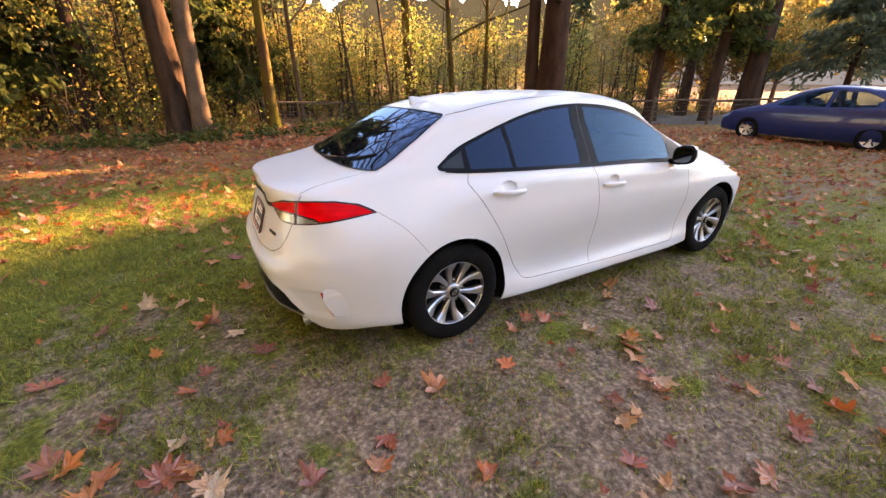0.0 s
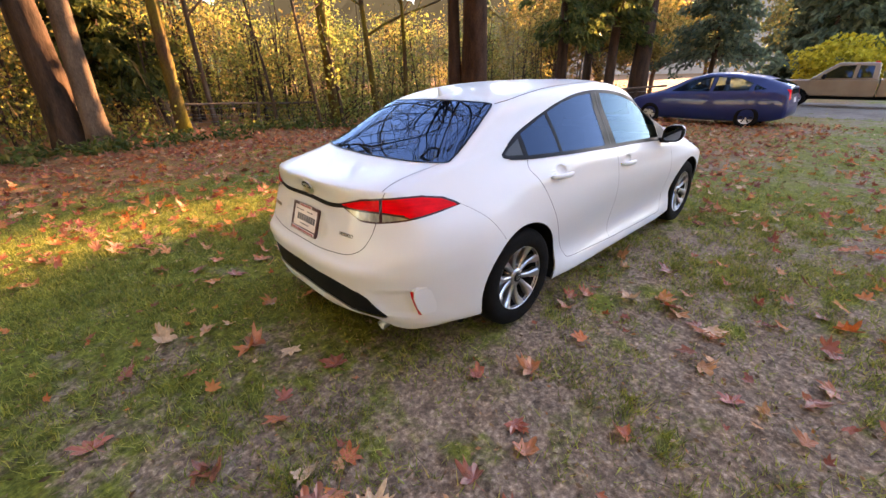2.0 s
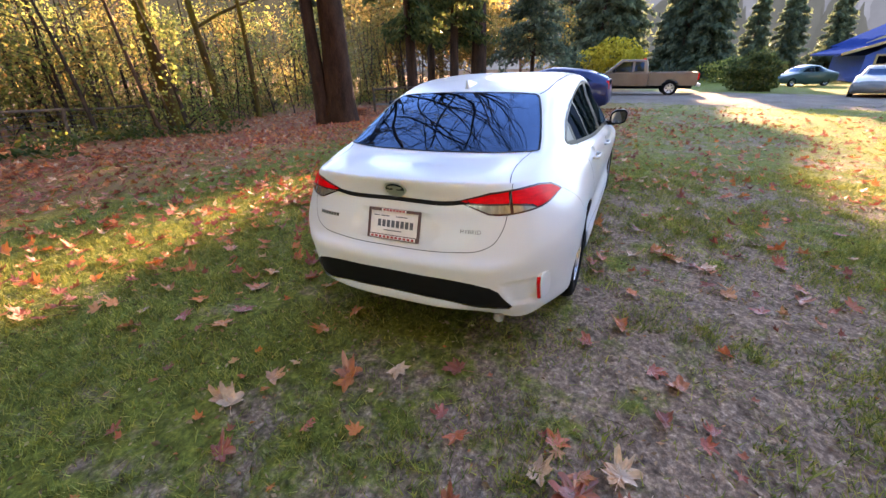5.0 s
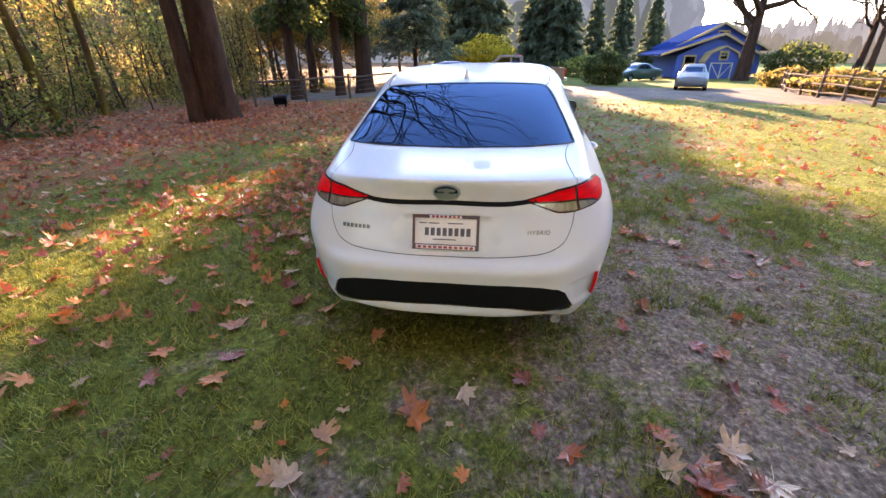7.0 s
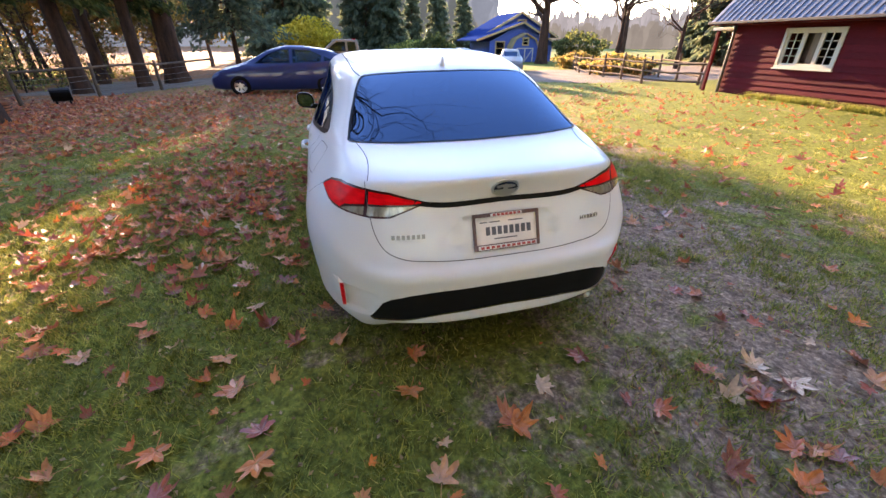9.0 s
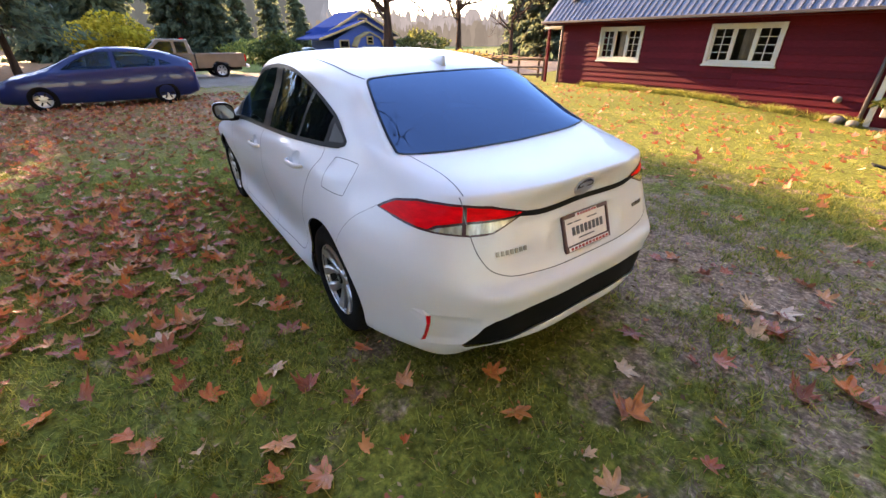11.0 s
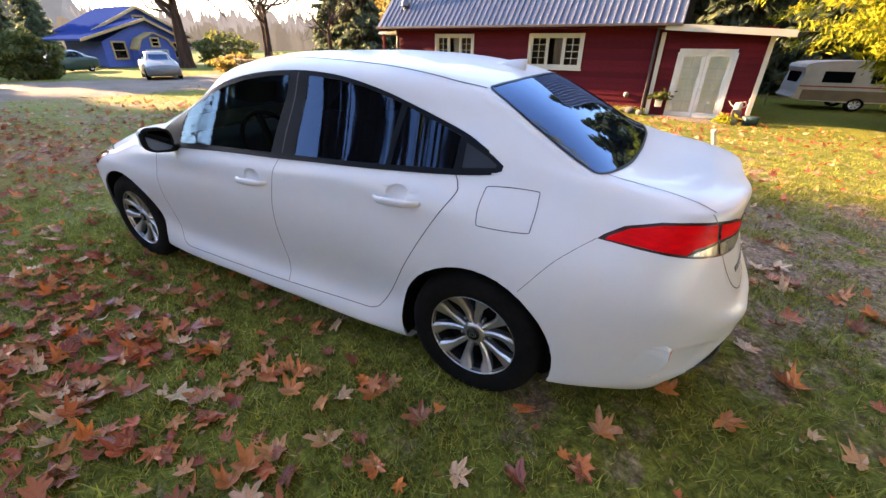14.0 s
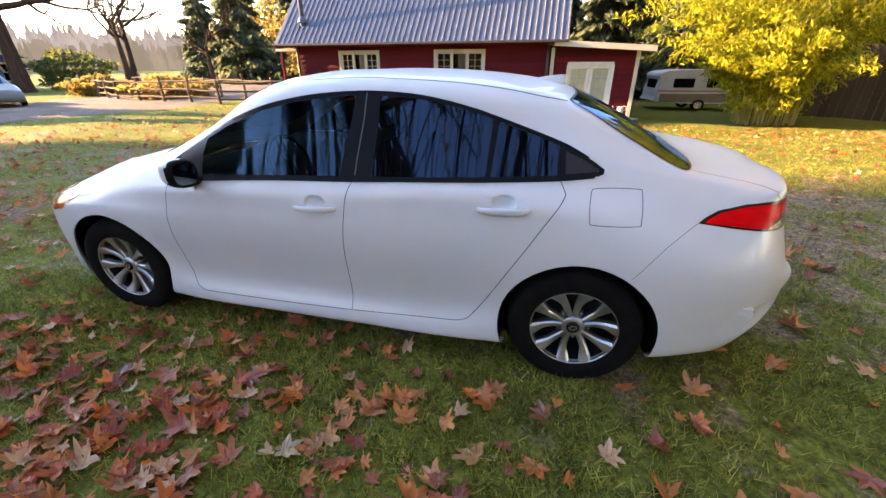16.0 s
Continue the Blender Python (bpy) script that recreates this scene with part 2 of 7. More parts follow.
# rings of the body from the underside up to the roof's middle line; each runs from the tail's middle round the left side to the nose
ring((-.89, 0, .27), (-.88, .35, .27), (-.84, .52, .26), (-.74, .66, .21), (-.45, .79, .20), (0, .80, .18), (.55, .78, .15), (1.1, .775, .15), (1.65, .775, .15), (2.2, .78, .15), (2.7, .80, .17), (3.15, .77, .17), (3.38, .62, .17), (3.50, .35, .17), (3.54, 0, .17))
ring((-.96, 0, .30), (-.95, .35, .308), (-.90, .54, .315), (-.76, .70, .265), (-.42, .838, .225), (0, .855, .2), (.55, .845, .168), (1.1, .844, .165), (1.65, .844, .165), (2.2, .845, .17), (2.7, .85, .2), (3.15, .81, .2), (3.43, .66, .2), (3.56, .37, .2), (3.60, 0, .2))
ring((-.985, 0, .38), (-.972, .35, .38), (-.925, .55, .385), (-.78, .715, .37), (-.43, .858, .36), (0, .875, .36), (.55, .855, .255), (1.1, .853, .25), (1.65, .853, .25), (2.2, .855, .26), (2.7, .872, .36), (3.15, .835, .37), (3.45, .68, .37), (3.58, .38, .37), (3.62, 0, .37))
ring((-.995, 0, .50), (-.982, .35, .50), (-.935, .55, .50), (-.785, .735, .49), (-.44, .870, .50), (0, .89, .50), (.55, .848, .40), (1.1, .840, .38), (1.65, .840, .38), (2.2, .850, .40), (2.7, .886, .50), (3.15, .845, .50), (3.45, .69, .5), (3.58, .38, .5), (3.62, 0, .5))
ring((-1.0, 0, .59), (-.988, .35, .59), (-.94, .56, .59), (-.785, .748, .59), (-.44, .875, .61), (0, .893, .63), (.55, .882, .62), (1.1, .878, .62), (1.65, .877, .62), (2.2, .879, .61), (2.7, .889, .62), (3.15, .848, .6), (3.43, .69, .6), (3.56, .38, .6), (3.60, 0, .6))
ring((-.96, 0, .635), (-.95, .35, .635), (-.905, .56, .64), (-.765, .742, .66), (-.44, .866, .69), (0, .886, .72), (.55, .886, .73), (1.1, .883, .73), (1.65, .880, .72), (2.2, .879, .70), (2.7, .885, .71), (3.15, .842, .68), (3.41, .685, .67), (3.54, .38, .67), (3.58, 0, .67))
ring((-.918, 0, .76), (-.912, .33, .76), (-.868, .54, .765), (-.74, .715, .775), (-.45, .828, .79), (0, .866, .82), (.55, .875, .835), (1.1, .873, .815), (1.65, .869, .795), (2.2, .863, .775), (2.7, .862, .76), (3.12, .812, .73), (3.35, .665, .71), (3.47, .38, .70), (3.51, 0, .70))
ring((-.872, 0, .868), (-.878, .35, .875), (-.832, .53, .88), (-.71, .685, .88), (-.44, .772, .872), (0, .826, .905), (.55, .850, .935), (1.1, .852, .90), (1.65, .849, .87), (2.2, .84, .845), (2.7, .81, .815), (3.08, .75, .77), (3.29, .62, .745), (3.40, .37, .735), (3.44, 0, .735))
ring((-.892, 0, .965), (-.884, .33, .968), (-.815, .53, .962), (-.70, .635, .955), (-.42, .715, .96), (0, .758, .99), (.55, .822, .985), (1.1, .832, .95), (1.65, .83, .92), (2.2, .815, .89), (2.68, .745, .88), (3.0, .66, .825), (3.18, .52, .79), (3.28, .33, .775), (3.32, 0, .775))
ring((-.86, 0, .985), (-.85, .32, .988), (-.775, .51, .985), (-.66, .605, .98), (-.40, .69, 1.0), (0, .728, 1.04), (.55, .80, 1.02), (1.1, .815, .975), (1.65, .813, .945), (2.2, .792, .92), (2.62, .69, .925), (2.88, .56, .885), (3.02, .42, .855), (3.1, .28, .84), (3.12, 0, .84))
ring((-.47, 0, 1.035), (-.465, .32, 1.038), (-.43, .5, 1.045), (-.37, .612, 1.055), (-.25, .655, 1.07), (.03, .69, 1.11), (.55, .748, 1.12), (1.1, .768, 1.08), (1.65, .762, 1.06), (2.1, .737, 1.03), (2.34, .67, .995), (2.43, .58, .985), (2.50, .45, .985), (2.55, .27, .985), (2.57, 0, .985))
ring((-.195, 0, 1.195), (-.19, .28, 1.192), (-.17, .46, 1.185), (-.13, .565, 1.178), (-.04, .605, 1.182), (.16, .637, 1.205), (.55, .678, 1.24), (1.1, .692, 1.23), (1.60, .682, 1.21), (1.88, .658, 1.165), (2.02, .60, 1.15), (2.08, .52, 1.155), (2.12, .42, 1.16), (2.15, .25, 1.165), (2.16, 0, 1.165))
ring((.08, 0, 1.325), (.085, .27, 1.322), (.105, .43, 1.314), (.135, .515, 1.307), (.22, .555, 1.31), (.38, .585, 1.33), (.65, .612, 1.36), (1.1, .622, 1.378), (1.45, .608, 1.365), (1.62, .588, 1.34), (1.70, .55, 1.335), (1.74, .49, 1.34), (1.77, .40, 1.35), (1.80, .24, 1.358), (1.81, 0, 1.362))
ring((.16, 0, 1.352), (.165, .26, 1.347), (.18, .40, 1.340), (.21, .48, 1.336), (.29, .525, 1.342), (.44, .55, 1.362), (.69, .57, 1.385), (1.1, .58, 1.400), (1.40, .565, 1.388), (1.55, .545, 1.37), (1.62, .51, 1.365), (1.66, .45, 1.37), (1.69, .37, 1.378), (1.71, .22, 1.385), (1.72, 0, 1.388))
ring((.32, 0, 1.385), (.32, .22, 1.380), (.33, .34, 1.375), (.35, .41, 1.372), (.42, .45, 1.380), (.56, .46, 1.395), (.78, .46, 1.410), (1.1, .46, 1.420), (1.32, .45, 1.414), (1.42, .43, 1.405), (1.48, .40, 1.402), (1.51, .35, 1.405), (1.53, .28, 1.41), (1.55, .16, 1.414), (1.55, 0, 1.416))
ring((.55, 0, 1.413), (.56, 0, 1.414), (.57, 0, 1.415), (.58, 0, 1.415), (.64, 0, 1.419), (.72, 0, 1.424), (.86, 0, 1.430), (1.05, 0, 1.433), (1.2, 0, 1.432), (1.26, 0, 1.430), (1.30, 0, 1.429), (1.32, 0, 1.428), (1.34, 0, 1.427), (1.36, 0, 1.426), (1.37, 0, 1.426))


def refine(net, n, mirror):
    """Cubic curves through the net along its second axis, n steps a span, spaced by the mean chord."""
    k = net.shape[1]
    if mirror:
        flip = np.array([1, -1, 1])
        ext = np.concatenate([net[:, 1:2] * flip, net, net[:, -2:-1] * flip], 1)
    else:
        ext = np.concatenate([2 * net[:, :1] - net[:, 1:2], net, 2 * net[:, -1:] - net[:, -2:-1]], 1)
    d = np.linalg.norm(np.diff(ext, axis=1), axis=2).mean(0) + 1e-4
    out = []
    for i in range(k - 1):
        p0, p1, p2, p3 = (ext[:, i + j] for j in range(4))
        d0, d1, d2 = d[i], d[i + 1], d[i + 2]
        m1 = d1 * ((p1 - p0) / d0 * d1 + (p2 - p1) / d1 * d0) / (d0 + d1)
        m2 = d1 * ((p2 - p1) / d1 * d2 + (p3 - p2) / d2 * d1) / (d1 + d2)
        for t in np.arange(n) / n:
            out.append((2 * t**3 - 3 * t**2 + 1) * p1 + (t**3 - 2 * t**2 + t) * m1 + (3 * t**2 - 2 * t**3) * p2 + (t**3 - t**2) * m2)
    out.append(net[:, -1])
    return np.stack(out, 1)


net = np.array(COLS, float)
nose = net[..., 0] > 2.9
net[..., 0] = np.where(nose, 2.9 + (net[..., 0] - 2.9) * 0.86, net[..., 0])
net[7, 5:11, 1] += 0.008          # sharper shoulder line
net[1, 6:10, 1] += 0.016          # the sill stands out below the doors
net[2, 6:10] += (0.0, 0.022, -0.018)
net[3, 6:10] += (0.0, -0.006, -0.035)
net[9, :4] = net[9, :4] * 0.45 + (net[8, :4] + (0.010, -0.004, 0.013)) * 0.55   # a crisp lip along the boot lid
net[1:5, 3, 0] += 0.022           # the rear bumper's corner is drawn forward
net = refine(net, 7, True)
net = refine(net.transpose(1, 0, 2), 5, False).transpose(1, 0, 2)
net[:, 0, 1] = net[:, -1, 1] = 0
net[-1, :, 1] = 0
shell = bmesh.new()
grid_v = [[shell.verts.new(p) for p in row] for row in net]
for r0, r1 in zip(grid_v, grid_v[1:]):
    for i in range(len(r0) - 1):
        shell.faces.new((r0[i], r0[i + 1], r1[i + 1], r1[i]))
bmesh.ops.remove_doubles(shell, verts=shell.verts, dist=1e-5)
bmesh.ops.recalc_face_normals(shell, faces=shell.faces)
if sum(f.normal.y for f in shell.faces) < 0:
    bmesh.ops.reverse_faces(shell, faces=shell.faces)
shell.normal_update()
from mathutils.bvhtree import BVHTree
skin = BVHTree.FromBMesh(shell)
R2 = math.sqrt(0.5)
# ways of looking at the shell: its two flat coordinates, and the way back from them to space
VIEWS = {"side": (lambda p: (p.x, p.z), lambda u, v: (Vector((u, 3, v)), Vector((0, -1, 0)))),
         "top": (lambda p: (p.x, p.y), lambda u, v: (Vector((u, v, 3)), Vector((0, 0, -1)))),
         "rear": (lambda p: (p.y, p.z), lambda u, v: (Vector((-3, u, v)), Vector((1, 0, 0)))),
         "corner": (lambda p: ((p.x + p.y) * R2, p.z), lambda u, v: (Vector((u * R2 - 2, u * R2 + 2, v)), Vector((R2, -R2, 0)))),
         "nose": (lambda p: ((p.x - p.y) * R2, p.z), lambda u, v: (Vector((u * R2 + 2, -u * R2 + 2, v)), Vector((-R2, -R2, 0))))}
NORMALS = {"side": (Vector((1, 0, 0)), Vector((0, 0, 1))), "top": (Vector((1, 0, 0)), Vector((0, 1, 0))), "rear": (Vector((0, 1, 0)), Vector((0, 0, 1))),
           "corner": (Vector((R2, R2, 0)), Vector((0, 0, 1))), "nose": (Vector((R2, -R2, 0)), Vector((0, 0, 1)))}


def smooth_line(pts, n=4, closed=True):
    """A rounded outline through the points."""
    p = np.array(pts, float)
    k = len(p)
    out = []
    for i in range(k if closed else k - 1):
        a, b, c, d = (p[(i + j) % k] if closed else p[min(max(i + j, 0), k - 1)] for j in (-1, 0, 1, 2))
        for t in np.arange(n) / n:
            out.append(0.5 * ((2 * b) + (c - a) * t + (2 * a - 5 * b + 4 * c - d) * t * t + (3 * b - a - 3 * c + d) * t**3))
    if not closed:
        out.append(p[-1])
    return [tuple(q) for q in out]


def inside(u, v, poly):
    hit = False
    for (x0, y0), (x1, y1) in zip(poly, poly[1:] + poly[:1]):
        if (y0 > v) != (y1 > v) and u < (x1 - x0) * (v - y0) / (y1 - y0) + x0:
            hit = not hit
    return hit


def cut(view, poly, keep):
    """Cuts the shell along an outline, so that faces lie wholly in or out of it."""
    flat, _ = VIEWS[view]
    eu, ev = NORMALS[view]
    us, vs = [p[0] for p in poly], [p[1] for p in poly]
    lo_u, hi_u, lo_v, hi_v = min(us) - .02, max(us) + .02, min(vs) - .02, max(vs) + .02

    def span(f):
        q = [flat(v.co) for v in f.verts]
        return min(a for a, _ in q), max(a for a, _ in q), min(b for _, b in q), max(b for _, b in q)
    cand = []
    for f in shell.faces:
        if keep(f.calc_center_median()):
            a, b, c, d = span(f)
            if b > lo_u and a < hi_u and d > lo_v and c < hi_v:
                cand.append(f)
    for (x0, y0), (x1, y1) in zip(poly, poly[1:] + poly[:1]):
        n = eu * (y1 - y0) - ev * (x1 - x0)
        if n.length < 1e-6:
            continue
        near, rest = [], []
        for f in cand:
            a, b, c, d = span(f)
            (near if b > min(x0, x1) - 1e-4 and a < max(x0, x1) + 1e-4 and d > min(y0, y1) - 1e-4 and c < max(y0, y1) + 1e-4 else rest).append(f)
        if not near:
            continue
        geom = set(near)
        for f in near:
            geom.update(f.edges)
            geom.update(f.verts)
        got = bmesh.ops.bisect_plane(shell, geom=list(geom), dist=1e-5, plane_co=eu * x0 + ev * y0, plane_no=n.normalized())
        near = [g for g in got["geom"] if isinstance(g, bmesh.types.BMFace)]
        cand = rest + near


def dent(view, poly, keep, depth):
    """Presses the shell in within an outline."""
    cut(view, poly, keep)
    shell.normal_update()
    inner = [tuple((u * .97 + cu * .03, v * .97 + cv * .03)) for u, v in poly for cu, cv in [(sum(p[0] for p in poly) / len(poly), sum(p[1] for p in poly) / len(poly))]]
    for v in shell.verts:
        if keep(v.co) and inside(*VIEWS[view][0](v.co), inner):
            v.co -= v.normal * depth


ZONES = []


def zone(name, view, poly, keep=lambda c: True, holes=False):
    ZONES.append((name, view, poly, keep))
    cut(view, poly, keep)


def circle(cx, cz, r, n=40):
    return [(cx + r * math.cos(2 * math.pi * i / n), cz + r * math.sin(2 * math.pi * i / n)) for i in range(n)]


flank = lambda c: c.y > 0.45
upper = lambda c: c.y > 0.45 and c.z > 0.85
tail = lambda c: c.x < -0.25
zone("arch", "side", circle(0, .315, .362), lambda c: c.y > 0.6 and c.z < 0.72)
zone("arch", "side", circle(2.70, .315, .362), lambda c: c.y > 0.6 and c.z < 0.72)
DLO = smooth_line([(2.29, .922), (2.20, .985), (2.084, 1.057), (1.897, 1.176), (1.654, 1.264), (1.448, 1.311), (1.258, 1.336), (1.054, 1.347), (.859, 1.339), (.697, 1.317), (.540, 1.281), (.436, 1.249), (.284, 1.199), (.135, 1.147), (.012, 1.090)], 3, False) + [(-.038, 1.058), (-.036, 1.040)] + smooth_line([(-.017, 1.032), (.144, 1.018), (.431, 1.005), (.763, .990), (1.102, .970), (1.474, .952), (1.814, .930), (2.15, .905), (2.26, .906)], 3, False)
W_FRONT = [(1.985, 1.106), (1.878, 1.168), (1.65, 1.251), (1.445, 1.298), (1.257, 1.323), (1.108, 1.332), (1.163, .982), (1.542, .965), (1.974, .940)]
W_REAR = [(.985, 1.335), (.801, 1.324), (.641, 1.298), (.513, 1.265), (.452, 1.246), (.462, 1.016), (.711, 1.005), (.995, .990)]
W_FIX = [(.424, 1.237), (.284, 1.190), (.158, 1.146), (.157, 1.030), (.438, 1.017)]
W_TRI = [(.128, 1.126), (.03, 1.083), (-.012, 1.058), (-.010, 1.048), (.122, 1.037)]
for nm, pl in (("window_front", W_FRONT), ("window_rear", W_REAR), ("window_fixed", W_FIX), ("corner_panel", W_TRI), ("trim", DLO)):
    zone(nm, "side", pl, upper)
RG = smooth_line([(.088, 0), (.092, .25), (.115, .43), (.120, .492), (.04, .530), (-.16, .585), (-.32, .618), (-.38, .612), (-.425, .50), (-.455, .32), (-.465, 0)], 4, False)
zone("rear_glass", "top", RG, lambda c: c.z > 1.0 and c.x < .3)
WS = smooth_line([(1.80, 0), (1.79, .24), (1.745, .44), (1.73, .49), (1.9, .53), (2.15, .59), (2.36, .62), (2.43, .57), (2.50, .44), (2.55, .25), (2.56, 0)], 3, False)
zone("windscreen", "top", WS, lambda c: c.z > 0.95 and c.x > 1.5)
# rear lamps: dark rim, red upper field, clear lower field
LAMP = [(-.380, .886), (-.31, .910), (-.238, .932), (-.141, .939), (-.037, .941), (.052, .938), (.158, .918), (.222, .888), (.2475, .872), (.143, .855), (.042, .841), (-.052, .830), (-.163, .820), (-.215, .821), (-.252, .825), (-.315, .855)]
RED_IN = [(-.362, .887), (-.30, .905), (-.238, .922), (-.148, .929), (-.148, .876), (-.25, .879), (-.33, .881)]
RED_OUT = [(-.132, .930), (-.037, .932), (.052, .929), (.15, .910), (.212, .882), (.225, .872), (.143, .863), (.042, .850), (.0, .846), (-.03, .862), (-.132, .874)]
CLR_IN = [(-.335, .873), (-.25, .870), (-.148, .867), (-.148, .830), (-.165, .828), (-.245, .831), (-.305, .857)]
CLR_OUT = [(-.132, .865), (-.04, .853), (-.005, .842), (-.05, .838), (-.132, .829)]
corner = lambda c: c.x < -.3 and c.z > .7 and c.z < 1.0
for nm, pl in (("lamp_red_in", RED_IN), ("lamp_red_out", RED_OUT), ("lamp_clear_in", CLR_IN), ("lamp_clear_out", CLR_OUT), ("lamp_rim", LAMP)):
    zone(nm, "corner", pl, corner)
INSERT = [(-.1, .505), (.30, .503), (.46, .490), (.54, .468), (.578, .438), (.637, .322), (.62, .303), (.535, .338), (.30, .367), (-.1, .374)]
dent("corner", [(-.235, .478), (-.012, .484), (.012, .42), (.050, .318), (.03, .296), (-.15, .330)], lambda c: c.x < -.5 and c.z < .55, .012)
dent("rear", [(-.01, .815), (.20, .812), (.255, .76), (.235, .665), (.20, .655), (-.01, .652)], lambda c: c.x < -.7 and c.z > .6, .010)
for hx, hz in ((1.285, .858), (.367, .920)):
    for k in (1.0, .82, .64, .46, .28):
        cut("side", [(hx + .056 * k * math.cos(a), hz + .036 * k * math.sin(a)) for a in np.linspace(0, 2 * math.pi, 20, endpoint=False)], lambda c: c.y > .6)
    for v in shell.verts:
        q = ((v.co.x - hx) / .056) ** 2 + ((v.co.z - hz) / .036) ** 2
        if q < 1 and v.co.y > .6:
            v.co.y -= .020 * (1 - q) ** .7
zone("insert", "rear", INSERT, lambda c: c.x < -.6 and c.z < .56)
zone("trunk_lid", "rear", [(-.1, .630), (.20, .632), (.356, .640), (.45, .650), (.51, .670), (.55, .70), (.578, .76), (.588, .83), (.592, .93), (.595, .99), (.61, 1.065), (-.1, 1.065)], lambda c: c.x < -.3 and c.z > .6)
zone("side_marker", "nose", [(1.45, .775), (1.60, .765), (1.72, .735), (1.70, .69), (1.60, .665), (1.50, .69)], lambda c: c.x > 2.6 and c.z > .6)
zone("front_lamp", "nose", [(1.42, .80), (1.60, .80), (1.80, .775), (2.05, .745), (2.12, .715), (2.05, .66), (1.9, .655), (1.75, .70), (1.55, .765)], lambda c: c.x > 2.6 and c.z > .6)
REAR_DOOR = smooth_line([(1.088, .985), (1.115, .908), (1.137, .756), (1.150, .598), (1.155, .40), (1.153, .254)], 4, False) + [(.70, .268)] + smooth_line([(.60, .277), (.52, .296), (.423, .429), (.323, .612), (.194, .829), (.122, .94), (.118, .975), (.14, 1.03)], 3, False) + [(.5, 1.01)]
FRONT_DOOR = [(2.19, .91), (2.203, .82), (2.213, .70), (2.211, .56), (2.197, .40), (2.160, .28), (2.10, .245)] + [(1.6, .243), (1.153, .252)] + smooth_line([(1.153, .254), (1.155, .40), (1.150, .598), (1.137, .756), (1.115, .908), (1.088, .985)], 4, False) + [(1.7, .94)]
door = lambda c: c.y > .6 and c.z < 1.06
zone("rear_door", "side", REAR_DOOR, door)
zone("front_door", "side", FRONT_DOOR, door)
zone("rear_bumper", "side", [(-.40, .92), (-.424, .872), (-.307, .784), (-.195, .64), (-.195, .05), (-1.3, .05), (-1.3, .92)], lambda c: c.x < -.1 and c.z < 1.0)
zone("hood", "top", [(2.56, -.1), (2.55, .27), (2.50, .45), (2.45, .60), (2.62, .655), (2.9, .60), (3.12, .50), (3.30, .30), (3.34, -.1)], lambda c: c.x > 2.3 and c.z > .7)
zone("front_bumper", "side", [(3.02, 0), (3.02, .62), (3.12, .71), (3.3, .72), (3.8, .72), (3.8, 0)], lambda c: c.x > 2.9)

sorted_faces = {}
for f in shell.faces:
    c = f.calc_center_median()
    tag = "body"
    for name, view, poly, keep in ZONES:
        if keep(c) and inside(*VIEWS[view][0](c), poly):
            tag = name
            break
    sorted_faces.setdefault(tag, []).append(f)


def sheet(tag, side=0):
    """The faces of a zone as a mesh of their own: side 1 left, -1 right, 0 both, joined on the middle line."""
    bm = bmesh.new()
    for s in ((1, -1) if side == 0 else (side,)):
        seen = {}
        for f in sorted_faces.get(tag, []):
            vs = []
            for v in f.verts:
                if v.index not in seen:
                    seen[v.index] = bm.verts.new((v.co.x, v.co.y * s, v.co.z))
                vs.append(seen[v.index])
            try:
                bm.faces.new(vs if s > 0 else vs[::-1])
            except ValueError:
                pass
    bmesh.ops.remove_doubles(bm, verts=bm.verts, dist=2e-5)
    return bm


shell.verts.index_update()


def panel(name, tag, mat, side=0, label="", parent=None, push=0.0):
    bm = sheet(tag, side)
    bm.normal_update()
    if push:
        for v in bm.verts:
            v.co += v.normal * push
    return part(name, bm, mat, parent or car, label, "keep")


def keep_smooth(ob):
    for p in ob.data.polygons:
        p.use_smooth = True
    return ob


